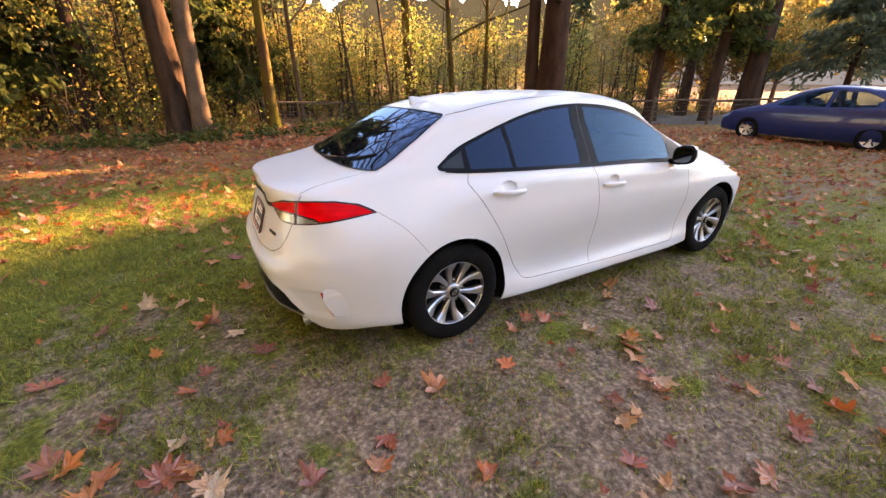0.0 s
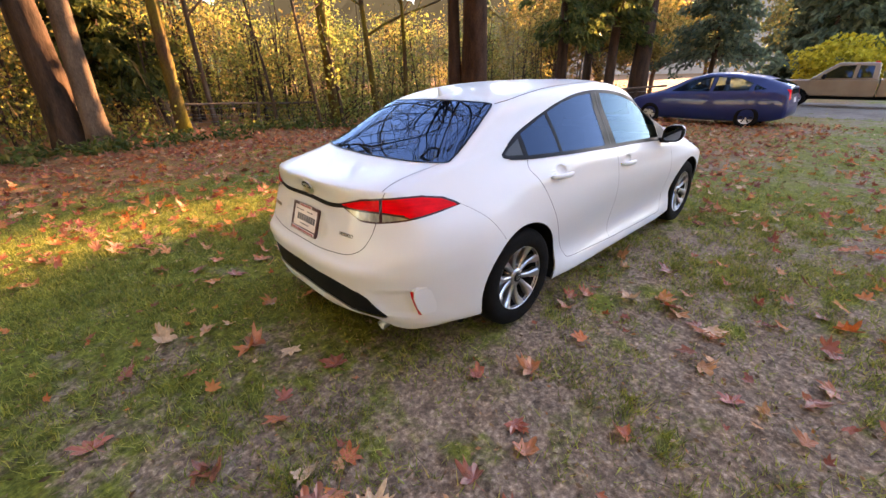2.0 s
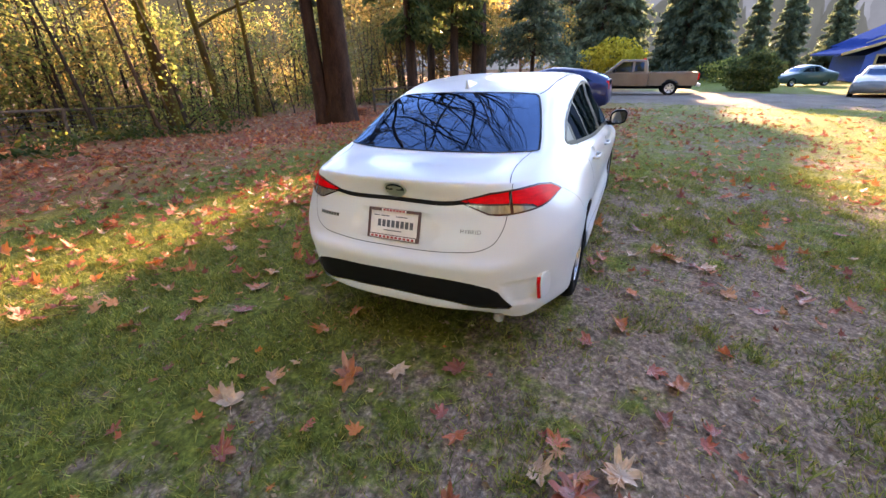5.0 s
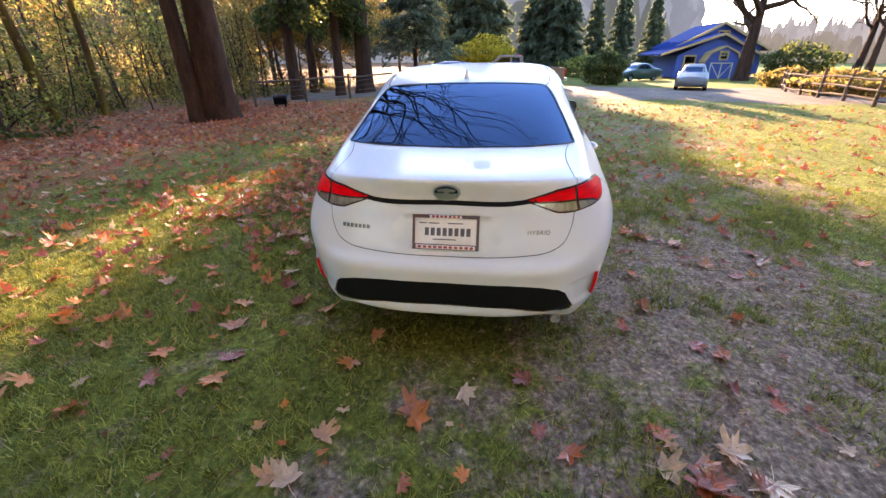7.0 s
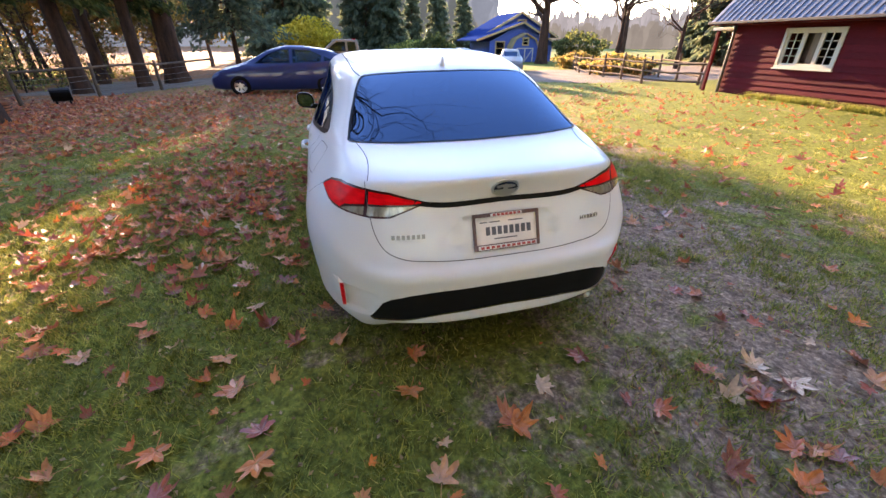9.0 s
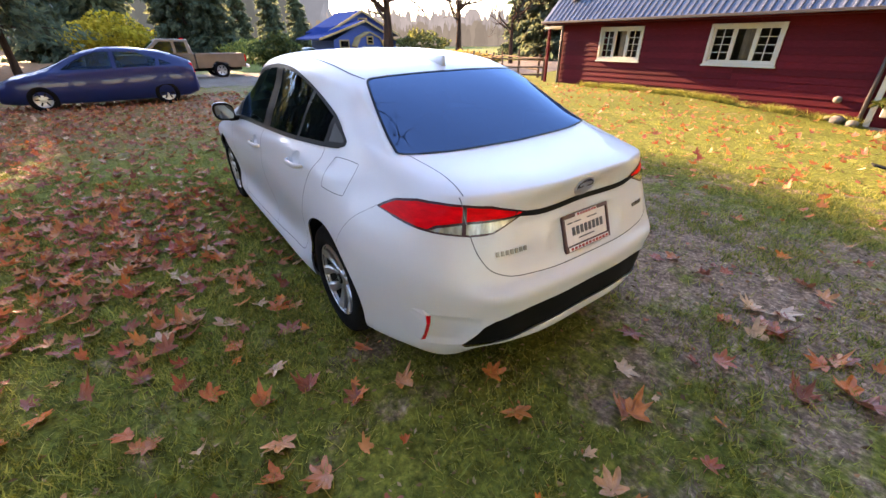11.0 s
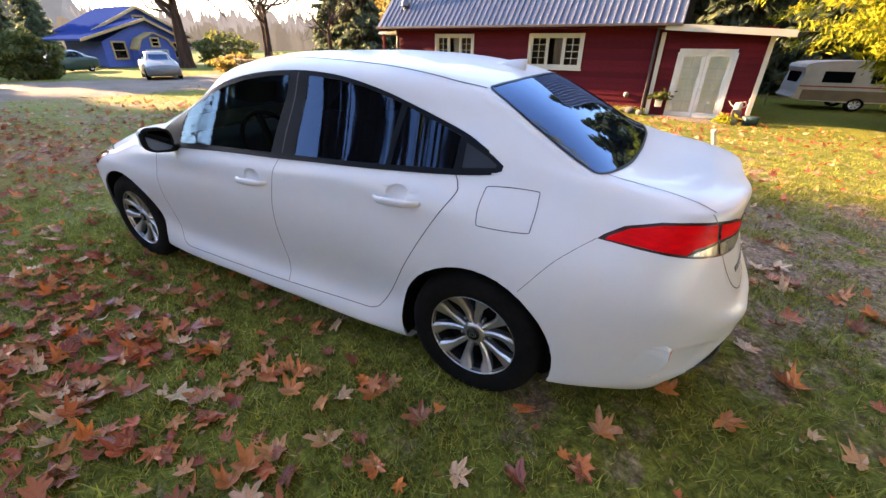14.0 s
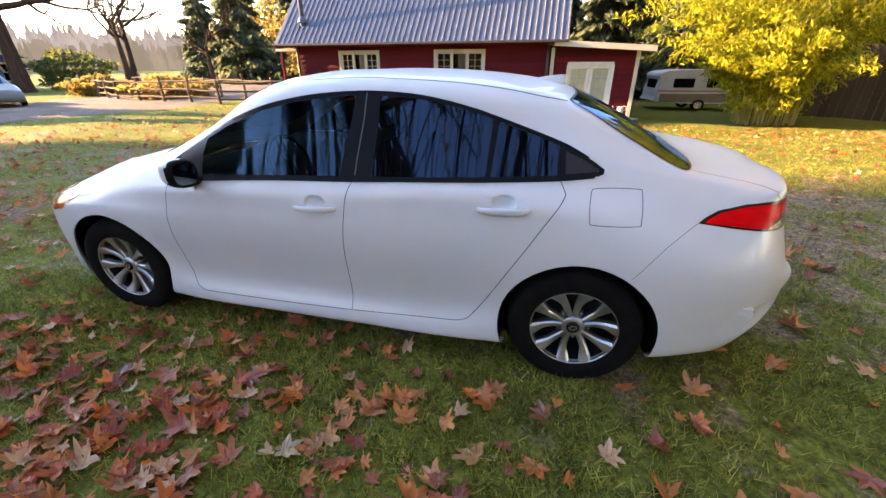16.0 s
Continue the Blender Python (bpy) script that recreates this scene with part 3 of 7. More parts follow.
for name, tag, mat, label in (("body_shell", "body", M_PAINT, ""), ("rear_window", "rear_glass", G_REAR, "dark tinted rear window"), ("windscreen", "windscreen", G_FRONT, "clear windscreen"),
                              ("trunk_lid", "trunk_lid", M_PAINT, ""), ("rear_bumper", "rear_bumper", M_PAINT, ""), ("hood", "hood", M_PAINT, ""), ("front_bumper", "front_bumper", M_PAINT, ""),
                              ("bumper_insert", "insert", M_BLACK, "matt black plastic bumper insert")):
    keep_smooth(panel(name, tag, mat, 0, label, None, -0.008 if tag == "insert" else 0.0))
DOORS = {}
for s in (1, -1):
    for nm in ("front", "rear"):
        DOORS[nm, s] = keep_smooth(panel("door", nm + "_door", M_PAINT, s))
    keep_smooth(panel("window", "window_front", G_FRONT, s, "lightly tinted front side window"))
    keep_smooth(panel("window", "window_rear", G_SIDE, s, "dark tinted rear side window"))
    keep_smooth(panel("quarter_window", "window_fixed", G_SIDE, s, "dark tinted fixed window"))
    keep_smooth(panel("corner_panel", "corner_panel", M_SATIN, s, "satin black plastic corner panel"))
    keep_smooth(panel("window_trim", "trim", M_TRIM, s, "black window surround and pillars", None, 0.002))
    lamp = keep_smooth(panel("tail_lamp", "lamp_rim", M_LAMPRIM, s, "red and clear wraparound tail lamp", None, 0.001))
    for nm, tag, mt in (("red_lens", "lamp_red_in", M_RED), ("red_lens", "lamp_red_out", M_RED), ("clear_lens", "lamp_clear_in", M_CLEAR), ("clear_lens", "lamp_clear_out", M_CLEAR)):
        keep_smooth(panel(nm, tag, mt, s, "", lamp, 0.004))
    keep_smooth(panel("side_marker", "side_marker", M_AMBER, s, "amber side marker lamp", None, 0.003))
    keep_smooth(panel("headlamp", "front_lamp", M_CLEAR, s, "clear headlamp with amber side marker", None, 0.002))


def true_curve(obs, dep, even):
    """Gives panes the clean normals of one low curve, so that their reflections don't ripple."""
    ax = [i for i in range(3) if i != dep]
    def terms(p, q):
        return np.stack([p ** i * q ** j for i in range(3) for j in ((0, 2, 4) if even else range(3 - i))], 1)
    co = []
    for o in obs:
        c = np.empty(len(o.data.vertices) * 3)
        o.data.vertices.foreach_get("co", c)
        co.append(c.reshape(-1, 3))
    al = np.concatenate(co)
    sol = np.linalg.lstsq(terms(al[:, ax[0]], al[:, ax[1]]), al[:, dep], rcond=None)[0]
    for o, c in zip(obs, co):
        p, q, h = c[:, ax[0]], c[:, ax[1]], 1e-4
        d = terms(p, q) @ sol
        n = np.zeros_like(c)
        n[:, dep] = 1
        n[:, ax[0]] = -(terms(p + h, q) @ sol - d) / h
        n[:, ax[1]] = -(terms(p, q + h) @ sol - d) / h
        n *= np.sign(c[:, dep:dep + 1])
        n /= np.linalg.norm(n, axis=1)[:, None]
        o.data.normals_split_custom_set_from_vertices([tuple(v) for v in n])


for s in (1, -1):
    true_curve([o for o in car.children if o.name.split(".")[0] in ("window", "quarter_window") and o.data.vertices[0].co.y * s > 0], 1, False)
true_curve([o for o in car.children if o.name == "rear_window"], 2, True)


def on_skin(view, u, v):
    o, d = VIEWS[view][1](u, v)
    hit = skin.ray_cast(o, d)
    return (hit[0], hit[1]) if hit[0] is not None else (None, None)


def seam(name, view, pts, sides=(1, -1), width=0.0042, rounded=True, lift=0.0012, mat=None, parent=None):
    """A thin dark joint lying on the body along a line seen from one way."""
    line = smooth_line(pts, 8, False) if rounded else [(a[0] + (b[0] - a[0]) * k / 10, a[1] + (b[1] - a[1]) * k / 10) for a, b in zip(pts, pts[1:]) for k in range(10)] + [pts[-1]]
    got = [g for g in (on_skin(view, u, v) for u, v in line) if g[0] is not None]
    for s in sides:
        bm = bmesh.new()
        prev = None
        for i, (p, n) in enumerate(got):
            a, b = got[max(i - 1, 0)][0], got[min(i + 1, len(got) - 1)][0]
            w = (b - a).cross(n)
            if w.length < 1e-9:
                continue
            w = w.normalized() * width / 2
            q = p + n * lift
            pair = [bm.verts.new(((q + w).x, (q + w).y * s, (q + w).z)), bm.verts.new(((q - w).x, (q - w).y * s, (q - w).z))]
            if prev:
                bm.faces.new((prev[0], prev[1], pair[1], pair[0]))
            prev = pair
        keep_smooth(part(name, bm, mat or M_GAP, parent or car))


seam("door_joint", "side", [(1.082, .985), (1.088, .973), (1.115, .908), (1.137, .756), (1.150, .598), (1.155, .40), (1.153, .256)])
seam("door_joint", "side", [(.143, 1.014), (.120, .978), (.119, .945), (.194, .829), (.323, .612), (.423, .429), (.492, .325), (.535, .290), (.62, .275), (.911, .261), (1.3, .249), (1.61, .244), (2.05, .243), (2.12, .252), (2.165, .288), (2.198, .40), (2.211, .56), (2.213, .70), (2.203, .82), (2.192, .895)])
seam("bumper_joint", "side", [(-.424, .872), (-.307, .784), (-.195, .64)], width=.0022)
seam("trunk_joint", "top", [(-.40, .592), (-.5, .568), (-.6, .560), (-.70, .568), (-.765, .580)])
seam("trunk_joint", "rear", [(.592, .962), (.592, .90), (.588, .83), (.578, .76), (.55, .70), (.51, .670), (.45, .650), (.356, .640), (.20, .632), (0, .630)])
seam("trunk_strip", "rear", [(0, .866), (.15, .866), (.28, .870), (.37, .882), (.41, .888)], width=.023, lift=.004, mat=M_BLACK)
seam("roof_joint", "top", [(.135, .505), (.25, .53), (.5, .545), (.9, .555), (1.3, .55), (1.6, .52)], width=.008)
seam("fuel_door_joint", "side", smooth_line([(-.02, .987), (-.175, .989), (-.198, .972), (-.200, .875), (-.178, .857), (-.02, .855), (.006, .872), (.008, .968)], 3) + [(-.02, .987)], sides=(1,), rounded=False, width=.0035)
seam("hood_joint", "top", [(2.45, .62), (2.62, .66), (2.9, .605), (3.10, .52)])
seam("glass_rim", "top", RG + [RG[-1]], width=.012, lift=.003, mat=M_TRIM)
seam("window_strip", "side", [(.0, 1.029), (.144, 1.015), (.431, 1.002), (.763, .987), (1.102, .967), (1.474, .949), (1.814, .927), (2.15, .902)], width=.014, lift=.004, mat=M_TRIM)
seam("window_strip", "side", [(2.25, .952), (2.084, 1.060), (1.897, 1.179), (1.654, 1.267), (1.448, 1.314), (1.258, 1.339), (1.054, 1.350), (.859, 1.342), (.697, 1.320), (.540, 1.284), (.436, 1.252), (.284, 1.202), (.135, 1.150), (.03, 1.099)], width=.010, lift=.004, mat=M_TRIM)
seam("pillar_joint", "side", [(1.052, 1.345), (1.060, 1.24), (1.066, 1.163), (1.082, .99)], width=.006, lift=.004)
# body creases in the rear bumper corner
for s in (1, -1):
    bm, bw = bmesh.new(), bmesh.new()
    last = None
    for z, ya, yb, lip in ((.505, .80, .738, .003), (.480, .80, .736, .030), (.44, .80, .734, .048), (.38, .80, .735, .050), (.325, .79, .737, .038)):
        a, b = on_skin("rear", ya, z)[0], on_skin("rear", yb, z)[0]
        e = on_skin("rear", .764, z)[0]
        c = e + Vector((-lip, -.004, 0))
        fin = [bw.verts.new((q.x, q.y * s, q.z)) for q in (a + Vector((.003, -.002, 0)), c, b + Vector((.004, 0, 0)))]
        red = [bm.verts.new((q.x - .0015, q.y * s, q.z)) for q in (c * .88 + b * .12, c * .15 + b * .85)]
        if last:
            for i in range(3):
                bw.faces.new((last[0][i], last[0][(i + 1) % 3], fin[(i + 1) % 3], fin[i]))
            if z < .47:
                bm.faces.new((last[1][0], last[1][1], red[1], red[0]))
        else:
            bw.faces.new(fin)
        last = (fin, red)
    bw.faces.new(last[0])
    bmesh.ops.recalc_face_normals(bw, faces=bw.faces)
    part("bumper_fin", bw, M_PAINT, car, "", False)
    part("reflector", bm, M_REFL, car, "narrow red reflector", False)
    handles = {"front": (1.285, .834), "rear": (.367, .896)}
    for nm, (hx, hz) in handles.items():
        p, n = on_skin("side", hx, hz)
        bm = bmesh.new()
        prof = []
        for t in np.linspace(-1, 1, 13):
            out = 0.030 * (1 - abs(t) ** 4)
            prof.append(Vector((p.x - t * 0.115, (p.y + 0.004 + out), p.z + 0.008 * t * 0.5)))
        prev = None
        for i, q in enumerate(prof):
            t = i / 12 * 2 - 1
            w = 0.017 * (1 - 0.45 * abs(t) ** 3)
            rg = [bm.verts.new((q.x, (q.y + 0.009 * math.cos(k)) * s, q.z + w * math.sin(k))) for k in np.linspace(0, 2 * math.pi, 10, endpoint=False)]
            if prev:
                for k in range(10):
                    bm.faces.new((prev[k], prev[(k + 1) % 10], rg[(k + 1) % 10], rg[k]))
            else:
                bm.faces.new(rg[::-1])
            prev = rg
        bm.faces.new(prev)
        handle = part("handle", bm, M_PAINT, DOORS[nm, s])
    # outside mirror: shell, glass and foot
    bm = bmesh.new()
    bmesh.ops.create_uvsphere(bm, u_segments=24, v_segments=14, radius=1)
    for v in bm.verts:
        k = v.co.copy()
        v.co = Vector((1.985 + (0.075 * k.x if k.x > 0 else 0.05 * k.x), (0.925 + 0.080 * math.copysign(abs(k.y) ** 0.75, k.y)) * s, .975 + 0.070 * math.copysign(abs(k.z) ** 0.75, k.z) + 0.012 * k.y))
        if v.co.x < 1.955:
            v.co.x = 1.955
    wing = part("wing_mirror", bm, M_BLACK, car, "black wing mirror with white cap")
    bm = bmesh.new()
    bmesh.ops.create_uvsphere(bm, u_segments=24, v_segments=14, radius=1)
    bmesh.ops.delete(bm, geom=[v for v in bm.verts if v.co.x < -.25 or v.co.z < -.5], context="VERTS")
    for v in bm.verts:
        k = v.co.copy()
        v.co = Vector((1.985 + (0.078 * k.x if k.x > 0 else 0.052 * k.x), (0.925 + 0.083 * math.copysign(abs(k.y) ** 0.75, k.y)) * s, .976 + 0.073 * math.copysign(abs(k.z) ** 0.75, k.z) + 0.012 * k.y))
    part("mirror_cap", bm, M_PAINT, wing, "white painted cap")
    bm = bmesh.new()
    ringv = [bm.verts.new((1.951, (.925 + .066 * math.copysign(abs(math.cos(k)) ** .6, math.cos(k))) * s, .975 + .054 * math.copysign(abs(math.sin(k)) ** .6, math.sin(k)) + .012 * math.cos(k))) for k in np.linspace(0, 2 * math.pi, 32, endpoint=False)]
    bm.faces.new(ringv)
    part("mirror_glass", bm, M_MIRROR, wing, "", False)
    bm = bmesh.new()
    ra = [bm.verts.new((1.953, (.925 + .078 * math.copysign(abs(math.cos(k)) ** .65, math.cos(k))) * s, .975 + .067 * math.copysign(abs(math.sin(k)) ** .65, math.sin(k)) + .012 * math.cos(k))) for k in np.linspace(0, 2 * math.pi, 32, endpoint=False)]
    bm.faces.new(ra)
    part("mirror_surround", bm, M_BLACK, wing, "", False)
    bm = box_bm(1.97, 2.05, min(s * .80, s * .90), max(s * .80, s * .90), .895, .935, .012)
    bm = box(bm, 1.97, 2.04, min(s * .875, s * .925), max(s * .875, s * .925), .905, .95, .012)
    part("mirror_foot", bm, M_BLACK, wing)

# wheels: rubber tyre, dark barrel, paired bright spokes, cap
def wheel_parts(parent):
    bm = bmesh.new()
    prof = [(.196, .085), (.207, .098), (.235, .106), (.275, .107), (.298, .098), (.310, .080), (.3155, .055), (.317, 0), (.3155, -.055), (.310, -.08), (.298, -.098), (.26, -.107), (.207, -.098), (.196, -.085)]
    lathe(bm, prof, 56)
    tyre = part("tyre", bm, M_RUBBER, parent, "black rubber tyre")
    bm = bmesh.new()
    lathe(bm, [(.203, .092), (.199, .075), (.192, .06), (.186, -.09)], 48)
    lathe(bm, [(.19, -.02), (.10, -.015), (.001, -.01)], 48)
    part("rim", bm, M_DARKRIM, parent, "dark alloy rim barrel")
    bm = bmesh.new()
    lathe(bm, [(.2045, .088), (.204, .0945), (.2005, .095), (.199, .090), (.196, .07)], 56)
    part("rim_lip", bm, M_SILVER, parent)
    for i in range(10):
        side = 1 if i % 2 else -1
        base = math.radians(72 * (i // 2) + 17.5 * side + 90)
        bm = bmesh.new()
        rows = []
        for t in np.linspace(0, 1, 9):
            r = .040 + t * (.199 - .040)
            w = .0115 + .009 * t + .012 * step((t - .55) / .45)
            swing = -side * (1 - t) * math.radians(6) + side * math.radians(3.2) * float(step((t - .5) / .5))
            h = .062 + .028 * t - .012 * math.sin(t * 3.1)
            rows.append([(r, base + swing, w, h), ])
        prev = None
        for ((r, a, w, h),) in rows:
            ca, sa = math.cos(a), math.sin(a)
            def pt(k, y):
                return bm.verts.new((r * ca - k * sa, y, r * sa + k * ca))
            q = [pt(-w, h - .004), pt(-w * .55, h + .003), pt(w * .55, h + .003), pt(w, h - .004), pt(w * .9, h - .035), pt(-w * .9, h - .035)]
            if prev:
                for k in range(6):
                    bm.faces.new((prev[k], prev[(k + 1) % 6], q[(k + 1) % 6], q[k]))
            prev = q
        part("spoke", bm, M_SILVER, parent, "", False)
    bm = bmesh.new()
    lathe(bm, [(.055, .03), (.055, .062), (.046, .07), (.034, .072), (.001, .072)], 32)
    part("hub", bm, M_SILVER, parent)
    bm = bmesh.new()
    lathe(bm, [(.031, .070), (.030, .078), (.001, .080)], 28)
    part("cap", bm, M_DARKRIM, parent, "dark centre cap with bright oval mark")
    bm = bmesh.new()
    for (rx, rz) in ((.020, .013), (.008, .012)):
        pts = [Vector((rx * math.cos(k), .0805, rz * math.sin(k))) for k in np.linspace(0, 2 * math.pi, 20, endpoint=False)]
        inn = [p * .72 + Vector((0, .0805 * .28, 0)) for p in pts]
        a, b = [bm.verts.new(p) for p in pts], [bm.verts.new(p) for p in inn]
        for k in range(20):
            bm.faces.new((a[k], a[(k + 1) % 20], b[(k + 1) % 20], b[k]))
    part("cap_mark", bm, M_CHROME, parent, "", False)
    for i in range(5):
        a = math.radians(72 * i + 90 + 36)
        bm = bmesh.new()
        lathe(bm, [(.009, .02), (.009, .05), (.001, .053)], 8)
        for v in bm.verts:
            v.co += Vector((.072 * math.cos(a), 0, .072 * math.sin(a)))
        part("lug_nut", bm, M_STEEL, parent)


first = None
for x, s, turn in ((0, 1, 8), (2.70, 1, 40), (0, -1, 25), (2.70, -1, 61)):
    w = new("wheel")
    w.parent = car
    w.matrix_basis = pose(x, s * .765, .316, 0, 0, 0 if s > 0 else 180) @ pose(0, 0, 0, 0, turn, 0)
    w["label"] = "alloy wheel with paired bright spokes"
    if first is None:
        wheel_parts(w)
        first = w
    else:
        for ch in list(first.children):
            o = new(ch.name.split(".")[0], ch.data)
            o.parent = w
            if "label" in ch:
                o["label"] = ch["label"]
# wheel housings and floor
for x in (0, 2.70):
    for s in (1, -1):
        bm = bmesh.new()
        prev = None
        for k in np.linspace(math.radians(-20), math.radians(200), 30):
            r = .368
            lip = on_skin("side", x + .385 * math.cos(k), .315 + .385 * math.sin(k))[0]
            row = [bm.verts.new((x + r * math.cos(k), s * y, .315 + r * math.sin(k))) for y in (min(.872, (lip.y if lip is not None else .80) - .012), .60)]
            if prev:
                bm.faces.new((prev[0], prev[1], row[1], row[0]))
            prev = row
        bm2 = [bm.verts.new((x + .42 * math.cos(k), s * .60, .315 + .42 * math.sin(k))) for k in np.linspace(0, 2 * math.pi, 24, endpoint=False)]
        bm.faces.new(bm2)
        part("wheel_housing", bm, M_BLACK, car)
bm = box_bm(-.55, 3.2, -.66, .66, .19, .24, .02)
part("floor_pan", bm, M_BLACK, car)
# cabin: dashboard, seats, steering wheel
bm = box_bm(1.85, 2.3, -.68, .68, .55, .93, .06)
part("dashboard", bm, M_SEAT, car)


def seat(x, y, w):
    bm = box_bm(x - .05, x + .5, y - w, y + w, .33, .55, .06)
    b2 = bmesh.new()
    box(b2, -.09, .09, y - w, y + w, 0, .62, .07)
    bmesh.ops.rotate(b2, verts=b2.verts, cent=(0, 0, 0), matrix=Matrix.Rotation(radians(-14), 3, "Y"))
    bmesh.ops.translate(b2, verts=b2.verts, vec=(x, 0, .5))
    part("seat_back", b2, M_SEAT, car)
    part("seat_cushion", bm, M_SEAT, car)
    b3 = box_bm(x - .27, x - .15, y - .12, y + .12, 1.10, 1.27, .04)
    part("headrest", b3, M_SEAT, car)


seat(1.12, .37, .26)
seat(1.12, -.37, .26)
seat(.28, .33, .32)
seat(.28, -.33, .32)
bm = bmesh.new()
lathe(bm, [(.185 + .014 * math.cos(k), .014 * math.sin(k)) for k in np.linspace(0, 2 * math.pi, 9)], 36, "z")
box(bm, -.18, .18, -.02, .02, -.01, .01)
part("steering_wheel", bm, M_BLACK, car, "", True, pose(1.72, .37, .90, 0, -66, 0))

# roof aerial fin, exhaust, badges, number plate
bm = bmesh.new()
rows = []
for t in np.linspace(0, 1, 9):
    x = .335 - t * .185
    h = .060 * (t ** 1.1) * (1 - .0 * t)
    zb = 1.382 - .06 * t * t * .55 - .006
    w = .032 * (1 - .55 * t)
    rows.append((x, w, zb, h, t))
prev = None
for x, w, zb, h, t in rows:
    q = [bm.verts.new((x, -w, zb)), bm.verts.new((x - h * .15, -w * .22, zb + h)), bm.verts.new((x - h * .15, w * .22, zb + h)), bm.verts.new((x, w, zb))]
    if prev:
        for k in range(3):
            bm.faces.new((prev[k], prev[k + 1], q[k + 1], q[k]))
    prev = q
bm.faces.new(prev)
part("aerial_fin", bm, M_PAINT, car, "", True)
bm = bmesh.new()
lathe(bm, [(.024, -.03), (.027, .10), (.023, .10), (.021, 0), (.001, -.02)], 20)
part("exhaust_pipe", bm, M_STEEL, car, "steel exhaust tip", True, pose(-.74, -.56, .250, 0, 0, 90) @ pose(0, 0, 0, -12, 0, 0))


def tail_point(y, z, lift=0.0):
    p, n = on_skin("rear", abs(y), z)
    n = Vector((n.x, n.y * (1 if y >= 0 else -1), n.z))
    return Vector((p.x, math.copysign(p.y, y) if y else 0.0, p.z)) + n * lift, n


def tail_mark(name, outline, mat, lift, thick, label="", parent=None):
    """A raised flat mark on the tail; outline of (y, z) points."""
    bm = bmesh.new()
    a = [bm.verts.new(tail_point(y, z, lift + thick)[0]) for y, z in outline]
    b = [bm.verts.new(tail_point(y, z, lift - .002)[0]) for y, z in outline]
    bm.faces.new(a)
    n = len(a)
    for i in range(n):
        bm.faces.new((a[i], b[i], b[(i + 1) % n], a[(i + 1) % n]))
    return part(name, bm, mat, parent or car, label, False)


def oval(cy, cz, ry, rz, n=28):
    return [(cy + ry * math.cos(k), cz + rz * math.sin(k)) for k in np.linspace(0, 2 * math.pi, n, endpoint=False)]


badge = tail_mark("badge", oval(0, .918, .066, .042), M_CHROME, .001, .003, "oval chrome badge on dark blue")
tail_mark("badge_field", oval(0, .918, .056, .033), M_BADGE, .004, .001, "", badge)
tail_mark("badge_bar", oval(0, .929, .044, .010, 18), M_CHROME, .005, .001, "", badge)
tail_mark("badge_bar", oval(0, .916, .012, .026, 18), M_CHROME, .0055, .001, "", badge)
# model lettering as plain bars, and the word on the other side
for i in range(7):
    y = .512 - i * .0212
    tail_mark("letter_bar", [(y, .737), (y - .0135, .737), (y - .0145, .755), (y - .001, .755)], M_LETTER, .001, .003)
# number plate with frame; its writing is plain bars
pt, pn = tail_point(0.0, .72)
plate = new("number_plate")
plate.parent = car
plate["label"] = "paper number plate in a dealer frame"
plate.matrix_basis = Matrix.Translation((-.921, 0, .735)) @ pose(0, 0, 0, 0, 18.5, 0)
part("plate_sheet", box_bm(-.004, .002, -.148, .148, -.074, .074, .002), M_PLATE, plate)
bm = bmesh.new()
for a in ((-.012, .004, -.157, .157, .066, .082), (-.012, .004, -.157, .157, -.082, -.056), (-.012, .004, -.157, -.145, -.056, .066), (-.012, .004, .145, .157, -.056, .066)):
    box(bm, *a, .002)
part("plate_frame", bm, M_PLATEFRAME, plate, "", False)
part("plate_strip", box_bm(-.0135, -.011, -.14, .14, -.078, -.060, .001), M_PLATE, plate)
part("plate_strip", box_bm(-.0135, -.011, -.075, .075, .0665, .080, .001), M_PLATE, plate)
for i in range(8):
    y = .098 - i * .028
    part("plate_bar", box_bm(-.006, -.003, y - .019, y, -.016, .021), M_PLATEINK, plate, "", False)
for y0, y1, z0, z1, mt in ((.09, .125, .040, .045, M_PLATEINK), (.03, .08, .040, .045, M_PLATEINK), (-.08, -.01, .040, .045, M_PLATEINK), (-.05, .06, -.036, -.031, M_PLATEINK)):
    part("plate_bar", box_bm(-.006, -.003, y0, y1, z0, z1), mt, plate, "", False)
for k in range(11):
    part("frame_bar", box_bm(-.0155, -.0132, -.132 + k * .0245, -.116 + k * .0245, -.0745, -.0635), M_PLATERED, plate, "", False)
for k in range(7):
    part("frame_bar", box_bm(-.0155, -.0132, -.066 + k * .0195, -.053 + k * .0195, .0685, .0785), M_PLATERED, plate, "", False)
# the word on the tail
cu = bpy.data.curves.new("word", "FONT")
cu.body, cu.size, cu.extrude, cu.align_x = "HYBRID", .027, .0015, "CENTER"
cu.space_character = 1.15
tmp = bpy.data.objects.new("word", cu)
scene.collection.objects.link(tmp)
me = bpy.data.meshes.new_from_object(tmp.evaluated_get(bpy.context.evaluated_depsgraph_get()))
bpy.data.objects.remove(tmp)
for v in me.vertices:
    q, _ = tail_point(-.428 - v.co.x, .735 + v.co.y, .0015 + v.co.z)
    v.co = q
obj("lettering", me, M_LETTER, car, "small metal lettering")
shell.free()

